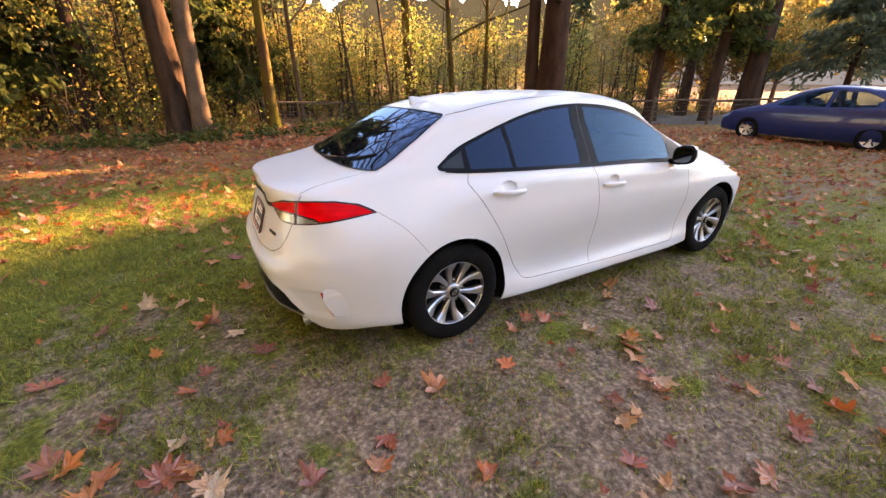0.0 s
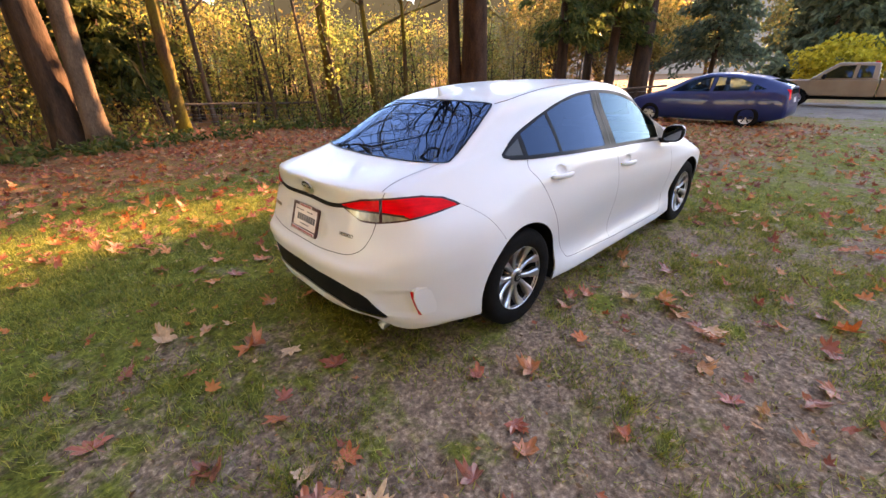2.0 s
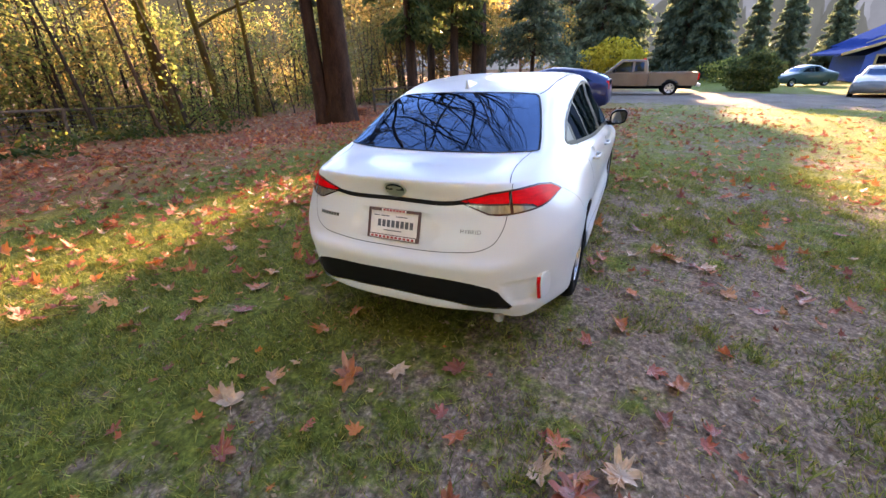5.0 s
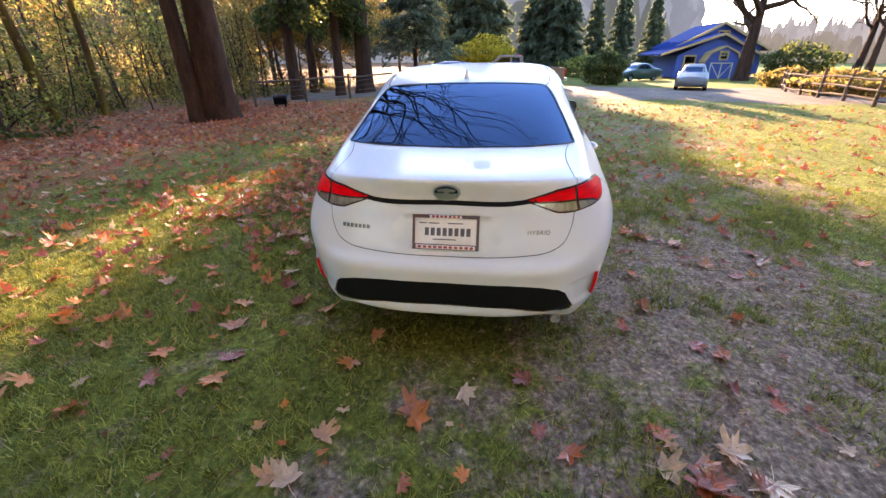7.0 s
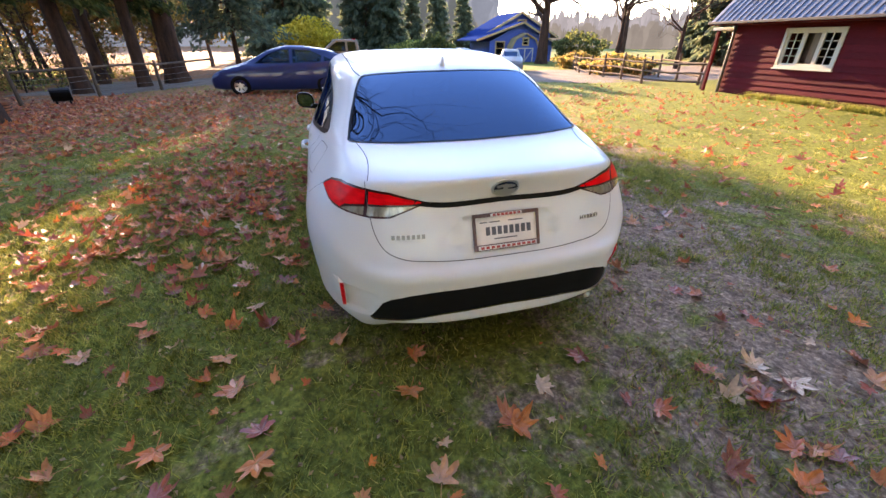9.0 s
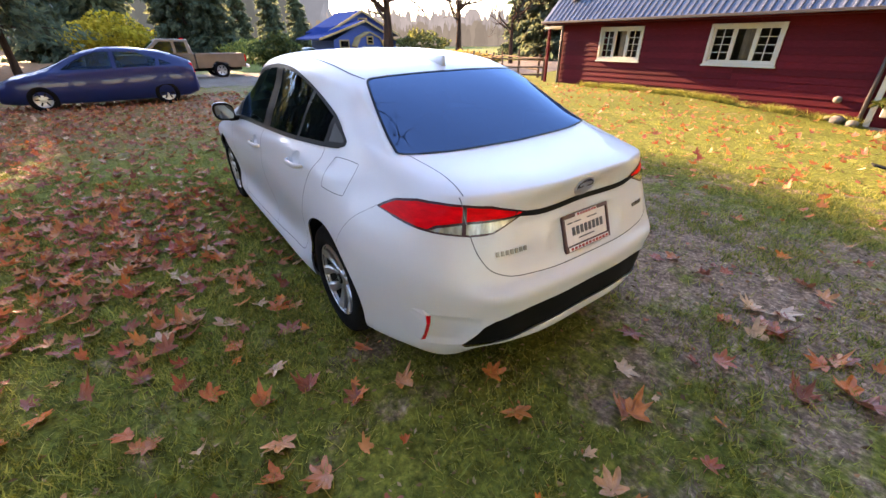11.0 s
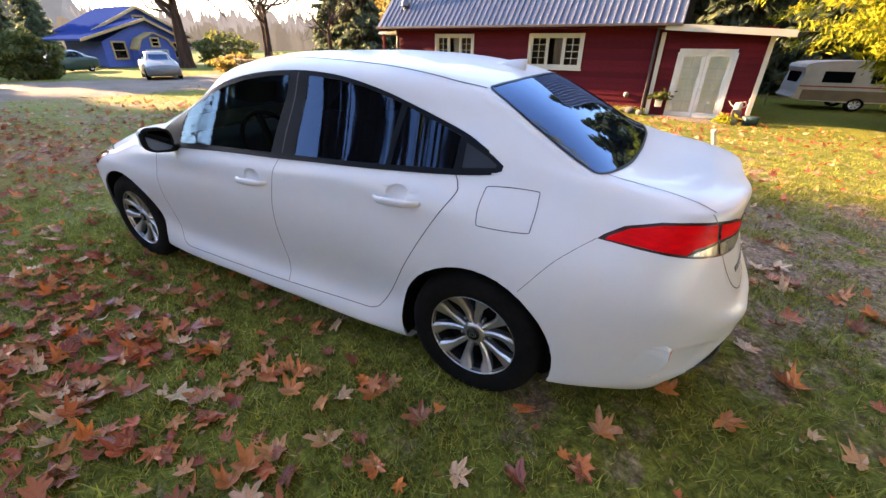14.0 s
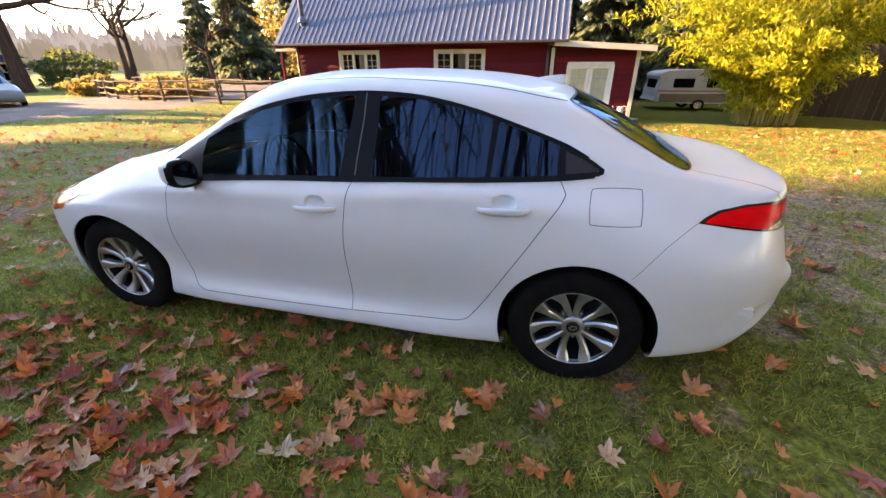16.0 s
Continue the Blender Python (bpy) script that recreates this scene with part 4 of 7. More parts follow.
# ---- ground: one sheet to the horizon ----
def ground_material():
    m = bpy.data.materials.new("lawn_soil")
    m.use_nodes = True
    nt = m.node_tree
    p = nt.nodes["Principled BSDF"]
    pos = nt.nodes.new("ShaderNodeNewGeometry").outputs["Position"]
    big = noise_node(nt, 0.55, 6.0, 0.65, pos)
    mid = noise_node(nt, 4.2, 7.0, 0.7, pos)
    fine = noise_node(nt, 38.0, 5.0, 0.7, pos)
    soil = ramp_node(nt, fine, [(0.27, (0.05, 0.034, 0.027)), (0.52, (0.20, 0.136, 0.096)), (0.78, (0.52, 0.385, 0.285))])
    grass = ramp_node(nt, fine, [(0.27, (0.036, 0.042, 0.008)), (0.52, (0.118, 0.128, 0.022)), (0.80, (0.27, 0.255, 0.045))])
    add = nt.nodes.new("ShaderNodeMath")
    add.operation = "ADD"
    link(nt, big, add.inputs[0])
    link(nt, mid, add.inputs[1])
    # the worn earth beside the car, and the leaf-strewn woodland edge
    sep = nt.nodes.new("ShaderNodeSeparateXYZ")
    link(nt, pos, sep.inputs[0])
    def band(out, a, b):
        mr = nt.nodes.new("ShaderNodeMapRange")
        mr.interpolation_type = "SMOOTHSTEP"
        mr.inputs["From Min"].default_value, mr.inputs["From Max"].default_value = a, b
        link(nt, out, mr.inputs["Value"])
        return mr.outputs[0]
    def times(a, b, op="MULTIPLY"):
        q = nt.nodes.new("ShaderNodeMath")
        q.operation = op
        for i, v in enumerate((a, b)):
            if isinstance(v, bpy.types.NodeSocket):
                link(nt, v, q.inputs[i])
            else:
                q.inputs[i].default_value = v
        return q.outputs[0]
    worn = times(times(band(sep.outputs[1], -1.4, 0.3), band(sep.outputs[1], 2.6, 1.4)), times(band(sep.outputs[0], 5.5, 2.0), 0.15))
    fac = times(add.outputs[0], worn, "SUBTRACT")
    fac = times(fac, times(band(sep.outputs[1], -1.2, -2.6), 0.16), "ADD")
    fac = times(fac, times(band(sep.outputs[1], 2.6, 3.8), 0.13), "ADD")
    mixf = band(fac, 0.86, 1.06)
    clod = ramp_node(nt, noise_node(nt, 13.0, 5.0, 0.65, pos), [(0.30, (0.50, 0.48, 0.45)), (0.5, (1.0, 1.0, 1.0)), (0.72, (1.45, 1.43, 1.38))])
    lawn = mix_node(nt, "MULTIPLY", 1.0, mix_node(nt, "MIX", mixf, soil, grass), clod)
    duff = ramp_node(nt, mid, [(0.3, (0.075, 0.038, 0.024)), (0.55, (0.26, 0.105, 0.05)), (0.8, (0.38, 0.19, 0.10))])
    edge = times(band(times(sep.outputs[1], times(big, 3.0), "ADD"), 8.6, 10.4), 0.85)
    edge = times(edge, times(times(band(sep.outputs[0], 5.5, 9.5), band(sep.outputs[1], 0.8, 3.6)), band(mid, 0.3, 0.62)), "MAXIMUM")
    base = mix_node(nt, "MIX", edge, lawn, duff)
    link(nt, base, p.inputs["Base Color"])
    p.inputs["Roughness"].default_value = 0.9
    p.inputs["Specular IOR Level"].default_value = 0.08
    b = nt.nodes.new("ShaderNodeBump")
    b.inputs["Strength"].default_value, b.inputs["Distance"].default_value = 0.8, 0.03
    link(nt, noise_node(nt, 22.0, 7.0, 0.7, pos), b.inputs["Height"])
    link(nt, b.outputs[0], p.inputs["Normal"])
    return m


def axis_steps(lo, hi, near, far_lo, far_hi):
    a = list(np.arange(lo, hi + 1e-6, near))
    d, v = near, lo
    left = []
    while v > far_lo:
        d *= 1.22
        v -= d
        left.append(v)
    d, v = near, a[-1]
    right = []
    while v < far_hi:
        d *= 1.22
        v += d
        right.append(v)
    return np.array(left[::-1] + a + right)


M_GROUND = ground_material()
gx, gy = axis_steps(-6, 18, 0.16, -900, 900), axis_steps(-13, 14, 0.16, -900, 900)
GX, GY = np.meshgrid(gx, gy)
GZ = ground_z(GX, GY)
GZ += 0.006 * np.sin(GX * 7.3 + 2 * np.sin(GY * 3.1)) * np.sin(GY * 6.1)
buf = Buf()
buf.v.append(np.stack([GX, GY, GZ], -1).reshape(-1, 3))
ny, nx = GX.shape
i = (np.arange(ny - 1)[:, None] * nx + np.arange(nx - 1)[None, :]).reshape(-1)
buf.f.append(np.stack([i, i + 1, i + nx + 1, i + nx], -1))
ground = tagged(obj("ground", buf.mesh("ground", True), M_GROUND), "patchy autumn lawn with bare earth and fallen leaves", "ground", kind="structure")

# gravel drive beyond the lawn
M_GRAVEL = surface("gravel", (0.24, 0.19, 0.15), 0.95, spec=0.1, col2=(0.15, 0.115, 0.09), scale=0.8, fine=90, fine_amt=0.45, bump=0.8, bump_scale=60, coords="World")
buf = Buf()
ys = np.linspace(-40, 16, 80)
us = np.linspace(0, 1, 12)
xl = 17.6 + 1.6 * np.sin(ys * 0.11 + 0.4) + 0.35 * np.sin(ys * 0.9) + np.clip(-ys - 10, 0, 40) * 0.15
xr = 26.5 + 1.2 * np.sin(ys * 0.13 + 1.0) + np.clip(-ys - 4, 0, 40) * 0.25
DX = xl[:, None] * (1 - us) + xr[:, None] * us
DY = np.repeat(ys[:, None], 12, 1)
DZ = ground_z(DX, DY) + 0.03 * np.sin(np.pi * us)[None, :] + 0.006
buf.v.append(np.stack([DX, DY, DZ], -1).reshape(-1, 3))
i = (np.arange(79)[:, None] * 12 + np.arange(11)[None, :]).reshape(-1)
buf.f.append(np.stack([i, i + 1, i + 13, i + 12], -1))
tagged(obj("road", buf.mesh("road", True), M_GRAVEL), "pale gravel drive beyond the lawn", "drive", kind="structure")

# ---- red barn with a lean-to ----
M_BARN = surface("red_clapboard", (0.128, 0.009, 0.0155), 0.75, spec=0.15, col2=(0.095, 0.007, 0.012), scale=2.5, fine=70, fine_amt=0.3, bump=0.2, bump_scale=90, rnd="object", stretch=(0.15, 1, 1))
M_WHITE = surface("white_trim_paint", (0.50, 0.475, 0.40), 0.6, spec=0.25, col2=(0.50, 0.475, 0.40), scale=5, fine=60, fine_amt=0.12)
M_DOORWHITE = surface("white_door_paint", (0.62, 0.62, 0.59), 0.5, spec=0.25, col2=(0.56, 0.56, 0.53), scale=5, fine_amt=0.08)
# blue of the skylight on the roof is put into its base colour
M_ROOF = surface("galvanised_roof", (0.11, 0.135, 0.19), 0.5, 0.2, spec=0.2, col2=(0.08, 0.098, 0.135), scale=2.0, fine=25, fine_amt=0.25)
M_PANE = tinted_glass("window_pane", (0.95, 0.96, 0.93), 1.0, sky_sheen=(0.6, 0.65, 0.7), ior=1.45)
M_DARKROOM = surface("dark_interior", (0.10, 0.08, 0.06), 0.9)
M_CURTAIN = surface("pale_blind", (0.88, 0.86, 0.74), 0.8, col2=(0.76, 0.74, 0.60), scale=3, fine_amt=0.15)
M_DRAPE = surface("brown_curtain", (0.24, 0.19, 0.14), 0.9, col2=(0.16, 0.125, 0.09), scale=20, fine_amt=0.2, stretch=(1, 1, 0.05))
M_GUTTER = surface("dark_gutter", (0.06, 0.05, 0.05), 0.5)
M_CONCRETE = surface("concrete", (0.22, 0.20, 0.175), 0.9, spec=0.1, col2=(0.15, 0.135, 0.12), scale=3, fine_amt=0.3, bump=0.4)
BY = -10.67


def pane_quad(x0, x1, y, z0, z1):
    bm = bmesh.new()
    bm.faces.new([bm.verts.new(p) for p in ((x1, y, z0), (x0, y, z0), (x0, y, z1), (x1, y, z1))])
    return bm


barn = thing("barn", pose(0, 0, 0), "red clapboard barn with white trim and metal roof", "barn")
OPEN = [(7.98, 9.52, .86, 1.80), (3.88, 5.63, .86, 1.80), (-.62, .88, -.60, 1.43)]


def solid_wall(name, x0, x1, z0, z1, y0, y1):
    bm = bmesh.new()
    xs = sorted({x0, x1, *[v for o in OPEN for v in o[:2] if x0 < v < x1]})
    for a, b in zip(xs, xs[1:]):
        o = next((o for o in OPEN if o[0] < (a + b) / 2 < o[1]), None)
        for c, d in ([(z0, z1)] if o is None else [(z0, o[2]), (o[3], z1)]):
            if d - c > .01:
                box(bm, a, b, y0, y1, c, d)
    return part(name, bm, M_BARN, barn, "", False)


solid_wall("wall", 1.45, 11.45, -.7, 2.2, BY - .16, BY - .02)
solid_wall("wall", -1.36, 1.44, -.75, 2.02, BY - .16, BY - .02)
part("wall", box_bm(11.30, 11.45, -20.5, BY - .17, -.7, 2.2), M_BARN, barn, "", False)
part("wall", prism(bmesh.new(), [(-20.5, -.7), (BY - .17, -.7), (BY - .17, 2.2), (-15.6, 7.0), (-20.5, 2.2)], 1.45, 1.60, "x"), M_BARN, barn, "", False)
part("wall", prism(bmesh.new(), [(-20.5, 2.2), (BY - .17, 2.2), (-15.6, 7.0)], 11.30, 11.45, "x"), M_BARN, barn, "", False)
part("wall", box_bm(-1.36, -1.22, -14.8, BY - .17, -.75, 1.95), M_BARN, barn, "", False)
part("back_wall", box_bm(-1.2, 11.3, -20.5, -20.35, -.7, 2.2), M_BARN, barn, "", False)
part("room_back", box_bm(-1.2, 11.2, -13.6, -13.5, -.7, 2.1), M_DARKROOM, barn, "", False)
# roof: metal sheets with standing seams
ROOF = thing("roof", pose(0, 0, 0), "", "")
ROOF.parent = barn
EV, RG_Y, EZ, RZ = -10.22, -15.6, 2.12, 7.35
sl = math.atan2(RZ - EZ, EV - RG_Y)
ln = math.hypot(RZ - EZ, EV - RG_Y)
n_sheet = 13
for i in range(n_sheet):
    w = (12.15 - .95) / n_sheet
    prof = []
    for k in range(4):
        a = w * k / 4
        prof += [(a, .0), (a + .02, .032), (a + .05, .032), (a + .07, .0), (a + w / 8, .004)]
    prof.append((w, .0))
    bm = prism(bmesh.new(), prof + [(w, -.012), (0, -.012)], 0, ln, "y")
    part("roof_sheet", bm, M_ROOF, ROOF, "", False, Matrix.Translation((.95 + i * w, EV, EZ)) @ Matrix.Rotation(math.pi - sl, 4, "X") @ Matrix.Diagonal((1, 1, -1, 1)))
part("roof_back", prism(bmesh.new(), [(RG_Y, RZ + .03), (-21.2, 2.0), (-21.2, 1.96), (RG_Y, RZ - .05)], .95, 12.15, "x"), M_ROOF, ROOF, "", False)
bm = bmesh.new()
box(bm, .95, 12.15, EV - .02, EV + .10, EZ - .06, EZ + .02, .01)
part("gutter", bm, M_GUTTER, barn, "dark metal gutter", False)
bm = bmesh.new()
box(bm, .96, 12.14, BY - .02, EV, EZ - .10, EZ - .065)
part("soffit", bm, M_BARN, barn, "", False)
bm = bmesh.new()
lathe(bm, [(.09, -.6), (.09, 3.0), (.12, 3.0), (.12, 3.1)], 14, "z")
lathe(bm, [(.2, -.02), (.14, .14), (.095, .2)], 14, "z")
part("flue_pipe", bm, M_ROOF, barn, "metal flue pipe", True, pose(11.2, -10.95, 2.92))
# lean-to roof and white fascia
bm = prism(bmesh.new(), [(1.62, 2.10), (-1.75, 1.90), (-1.75, 1.80), (1.62, 1.99)], -14.9, BY + .42, "y")
part("lean_to_roof", bm, M_GUTTER, barn, "", False)
bm = prism(bmesh.new(), [(1.40, 2.13), (-1.78, 1.93), (-1.78, 1.76), (1.40, 1.95)], BY + .423, BY + .47, "y")
part("fascia", bm, M_WHITE, barn, "white fascia board", False)
for x in (1.36, -1.40):
    part("corner_board", box_bm(x, x + .12, BY - .03, BY + .05, -.7, 1.9, .006), M_WHITE, barn, "", False)
part("downpipe", box_bm(1.55, 1.63, BY + .02, BY + .10, -.6, 2.02, .02), M_GUTTER, barn, "dark downpipe", True)
part("downpipe", box_bm(11.36, 11.44, BY + .03, BY + .11, -.3, 2.02, .02), M_GUTTER, barn, "dark downpipe", True)
part("flat_canopy", box_bm(11.5, 12.5, BY - .9, BY - .1, 1.88, 1.98, .01), M_WHITE, barn, "", False)
part("canopy_post", box_bm(12.3, 12.4, BY - .3, BY - .2, -.3, 1.88, .01), M_BARN, barn, "", False)


def barn_window(x0, x1, z0, z1):
    w = new("window_unit")
    w.parent = barn
    w["label"] = "white three-light window with small panes"
    w.matrix_basis = Matrix.Translation((0, BY, 0))
    bm = bmesh.new()
    f = .09
    for a in ((x0 - f, x1 + f, z1, z1 + f), (x0 - f, x1 + f, z0 - f, z0), (x0 - f, x0, z0, z1), (x1, x1 + f, z0, z1)):
        box(bm, a[0], a[1], -.10, .045, a[2], a[3], .004)
    part("window_frame", bm, M_WHITE, w, "", False)
    part("window_sill", box_bm(x0 - f - .03, x1 + f + .03, .0, .085, z0 - f - .03, z0 - f + .012, .006), M_WHITE, w, "", False)
    third = (x1 - x0) / 3
    for k in range(3):
        a, b = x0 + k * third, x0 + (k + 1) * third
        bm = bmesh.new()
        s = .055
        for q in ((a, b, z1 - s, z1), (a, b, z0, z0 + s), (a, a + s, z0 + s, z1 - s), (b - s, b, z0 + s, z1 - s)):
            box(bm, q[0], q[1], -.06, .0, q[2], q[3], .003)
        if k != 1:
            c = (a + b) / 2
            box(bm, c - .01, c + .01, -.04, -.01, z0 + s, z1 - s)
            for j in (1, 2, 3):
                zz = z0 + s + (z1 - z0 - 2 * s) * j / 4
                box(bm, a + s, b - s, -.038, -.012, zz - .01, zz + .01)
        part("sash", bm, M_WHITE, w, "", False)
        part("pane", pane_quad(a + s, b - s, -.026, z0 + s, z1 - s), M_PANE, w, "", False).visible_shadow = False
        if k == 1:
            part("curtain", box_bm(a + s, a + s + (b - a - 2 * s) * .62, -.10, -.09, z0 + s, z1 - s), M_DRAPE, w, "brown curtain", False)


barn_window(*OPEN[0])
barn_window(*OPEN[1])
# glazed double door
x0, x1, z0, z1 = OPEN[2]
dr = new("double_door")
dr.parent = barn
dr["label"] = "white glazed double door, closed, pale blinds behind"
bm = bmesh.new()
for a in ((x0, x1, z1 - .06, z1 + .03), (x0 - .03, x0 + .06, z0, z1 - .06), (x1 - .06, x1 + .03, z0, z1 - .06), (x0, x1, z0 - .05, z0 + .03)):
    box(bm, a[0], a[1], BY - .12, BY + .03, a[2], a[3], .004)
part("door_frame", bm, M_DOORWHITE, dr, "", False)
for k, (a, b) in enumerate(((x0 + .06, (x0 + x1) / 2 - .003), ((x0 + x1) / 2 + .003, x1 - .06))):
    leaf = new("door_leaf")
    leaf.parent = dr
    bm = bmesh.new()
    s, lo, hi = .105, z0 + .03, z1 - .06
    for q in ((a, b, hi - .12, hi), (a, b, lo, lo + .22), (a, a + s, lo + .22, hi - .12), (b - s, b, lo + .22, hi - .12)):
        box(bm, q[0], q[1], BY - .07, BY - .02, q[2], q[3], .004)
    c = (a + b) / 2
    box(bm, c - .011, c + .011, BY - .06, BY - .03, lo + .22, hi - .12)
    for j in (1, 2, 3, 4):
        zz = lo + .22 + (hi - lo - .34) * j / 5
        box(bm, a + s, b - s, BY - .058, BY - .032, zz - .011, zz + .011)
    leaf_ob = part("door_panel", bm, M_DOORWHITE, dr, "", False)
    bpy.data.objects.remove(leaf)
    part("pane", pane_quad(a + s, b - s, BY - .046, lo + .22, hi - .12), M_PANE, leaf_ob, "", False).visible_shadow = False
    part("blind", box_bm(a + s, b - s, BY - .075, BY - .068, lo + .10, hi - .05), M_CURTAIN, leaf_ob, "pale blind", False)
    hx = b - .05 if k == 0 else a + .05
    bm = bmesh.new()
    lathe(bm, [(.001, .05), (.024, .045), (.028, .03), (.012, .012), (.012, -.01)], 14)
    part("door_knob", bm, M_CHROME, leaf_ob, "", True, Matrix.Translation((hx, BY - .02, z0 + 1.0)))
tagged(part("threshold", box_bm(-.9, 1.7, BY - .10, BY + 1.05, -.72, -.50, .02), M_CONCRETE, None, "", False), "pale concrete slab before the barn door", "slab", kind="structure")
# clapboards: one object a board
bd = {}
course = .175
k = 0
z = -.66
while z < 2.0:
    for a, b in ((1.64, 11.45), (-1.28, 1.36)):
        if z > (2.0 if a > 1 else 1.78):
            continue
        spans = [(a, b)]
        for o in OPEN:
            if o[2] - .09 < z + course * .5 < o[3] + .09:
                spans = [q for s0, s1 in spans for q in ((s0, min(s1, o[0] - .05)), (max(s0, o[1] + .05), s1)) if q[1] - q[0] > .05]
        for s0, s1 in spans:
            rng_b = random.Random(k)
            pcs = [s0]
            while s1 - pcs[-1] > 4.2:
                pcs.append(pcs[-1] + rng_b.uniform(2.4, 3.8))
            pcs.append(s1)
            for p0, p1 in zip(pcs, pcs[1:]):
                if p1 - p0 < .03:
                    continue
                k += 1
                bm = prism(bmesh.new(), [(BY - .02, 0), (BY + .020, 0), (BY + .020, .012), (BY - .004, course + .018), (BY - .02, course + .018)], p0 + .001, p1 - .001, "x")
                part("board", bm, M_BARN, barn, "", False, Matrix.Translation((0, 0, z)))
    z += course

# ---- trees ----
M_BARK = surface("fir_bark", (0.095, 0.052, 0.034), 0.95, spec=0.1, col2=(0.035, 0.022, 0.016), scale=5, fine=40, fine_amt=0.5, bump=1.0, bump_scale=14, stretch=(1, 1, 0.22))
M_MOSSBARK = surface("mossy_bark", (0.085, 0.045, 0.028), 0.95, spec=0.1, col2=(0.17, 0.13, 0.012), scale=1.6, fine=40, fine_amt=0.45, bump=0.9, bump_scale=18, stretch=(1, 1, 0.35))
M_GREYBARK = surface("grey_bark", (0.17, 0.105, 0.07), 0.95, spec=0.1, col2=(0.07, 0.043, 0.028), scale=3.0, fine=40, fine_amt=0.4, bump=0.6, bump_scale=25, stretch=(1, 1, 0.4))
M_MAPLEBARK = surface("maple_bark", (0.085, 0.042, 0.026), 0.95, spec=0.1, col2=(0.035, 0.018, 0.012), scale=4, fine=40, fine_amt=0.45, bump=1.0, bump_scale=18, stretch=(1, 1, 0.3))
# distance haze is put into this paler, bluer needle colour
M_HAZENEEDLE = leafy("far_conifer_needles", [(0.0, (0.06, 0.09, 0.06)), (0.55, (0.12, 0.15, 0.085)), (1.0, (0.18, 0.19, 0.10))], 0.62)
M_NEEDLE = leafy("conifer_needles", [(0.0, (0.045, 0.065, 0.020)), (0.55, (0.10, 0.12, 0.034)), (1.0, (0.20, 0.19, 0.05))], 0.58)
M_YELLOW = leafy("autumn_woodland_leaves", [(0.0, (0.15, 0.135, 0.035)), (0.4, (0.28, 0.215, 0.055)), (0.75, (0.42, 0.30, 0.08)), (1.0, (0.44, 0.23, 0.07))], 0.65)
M_OLIVE = leafy("woodland_leaves", [(0.0, (0.10, 0.122, 0.028)), (0.5, (0.215, 0.235, 0.056)), (1.0, (0.47, 0.42, 0.095))], 0.65)
M_BAMBOO = leafy("bamboo_leaves", [(0.0, (0.16, 0.20, 0.012)), (0.5, (0.37, 0.38, 0.024)), (1.0, (0.58, 0.53, 0.05))], 0.5)
M_GOLD = leafy("golden_bush_leaves", [(0.0, (0.30, 0.24, 0.02)), (0.5, (0.52, 0.40, 0.03)), (1.0, (0.70, 0.52, 0.06))], 0.5)
M_FERN = leafy("undergrowth_leaves", [(0.0, (0.03, 0.05, 0.012)), (0.6, (0.08, 0.10, 0.02)), (1.0, (0.17, 0.14, 0.04))], 0.35)


def trunk_line(rng, h, bend=0.03, n=12, lean=(0.0, 0.0)):
    z = np.linspace(-0.25, h, n)
    ph = rng.uniform(0, 6.28, 4)
    x = lean[0] * z + bend * h * (np.sin(z / h * 3.3 + ph[0]) - math.sin(ph[0])) * 0.5
    y = lean[1] * z + bend * h * (np.sin(z / h * 2.9 + ph[1]) - math.sin(ph[1])) * 0.5
    return np.stack([x, y, z], 1)


def flared(h, r, n=12, top=0.12, flare=0.55):
    z = np.linspace(-0.25, h, n)
    return r * ((1 - z / h) * (1 - top) + top).clip(top) * (1 + flare * np.exp(-(z + 0.25) / 0.5))


def rough_tube(buf, rng, line, radii, seg, amt=0.06):
    """A trunk with an uneven section."""
    start = buf.n
    buf.tube(line, radii, seg)
    v = buf.v[-1].reshape(len(line), seg, 3)
    ridge = 1 + amt * rng.normal(size=seg)[None, :] + amt * 0.5 * rng.normal(size=(len(line), seg))
    v[:] = line[:, None, :] + (v - line[:, None, :]) * ridge[:, :, None]
    buf.v[-1] = v.reshape(-1, 3)


def tree_thing(name, m, label, bark, trunk, crown=None, crown_mat=None, limbs=None, group=""):
    t = thing(name, m, label, "tree", group)
    obj("trunk", trunk, bark, t)
    if limbs is not None:
        obj("branchwork", limbs, bark, t)
    if crown is not None:
        obj("crown", crown, crown_mat, t)
    return t


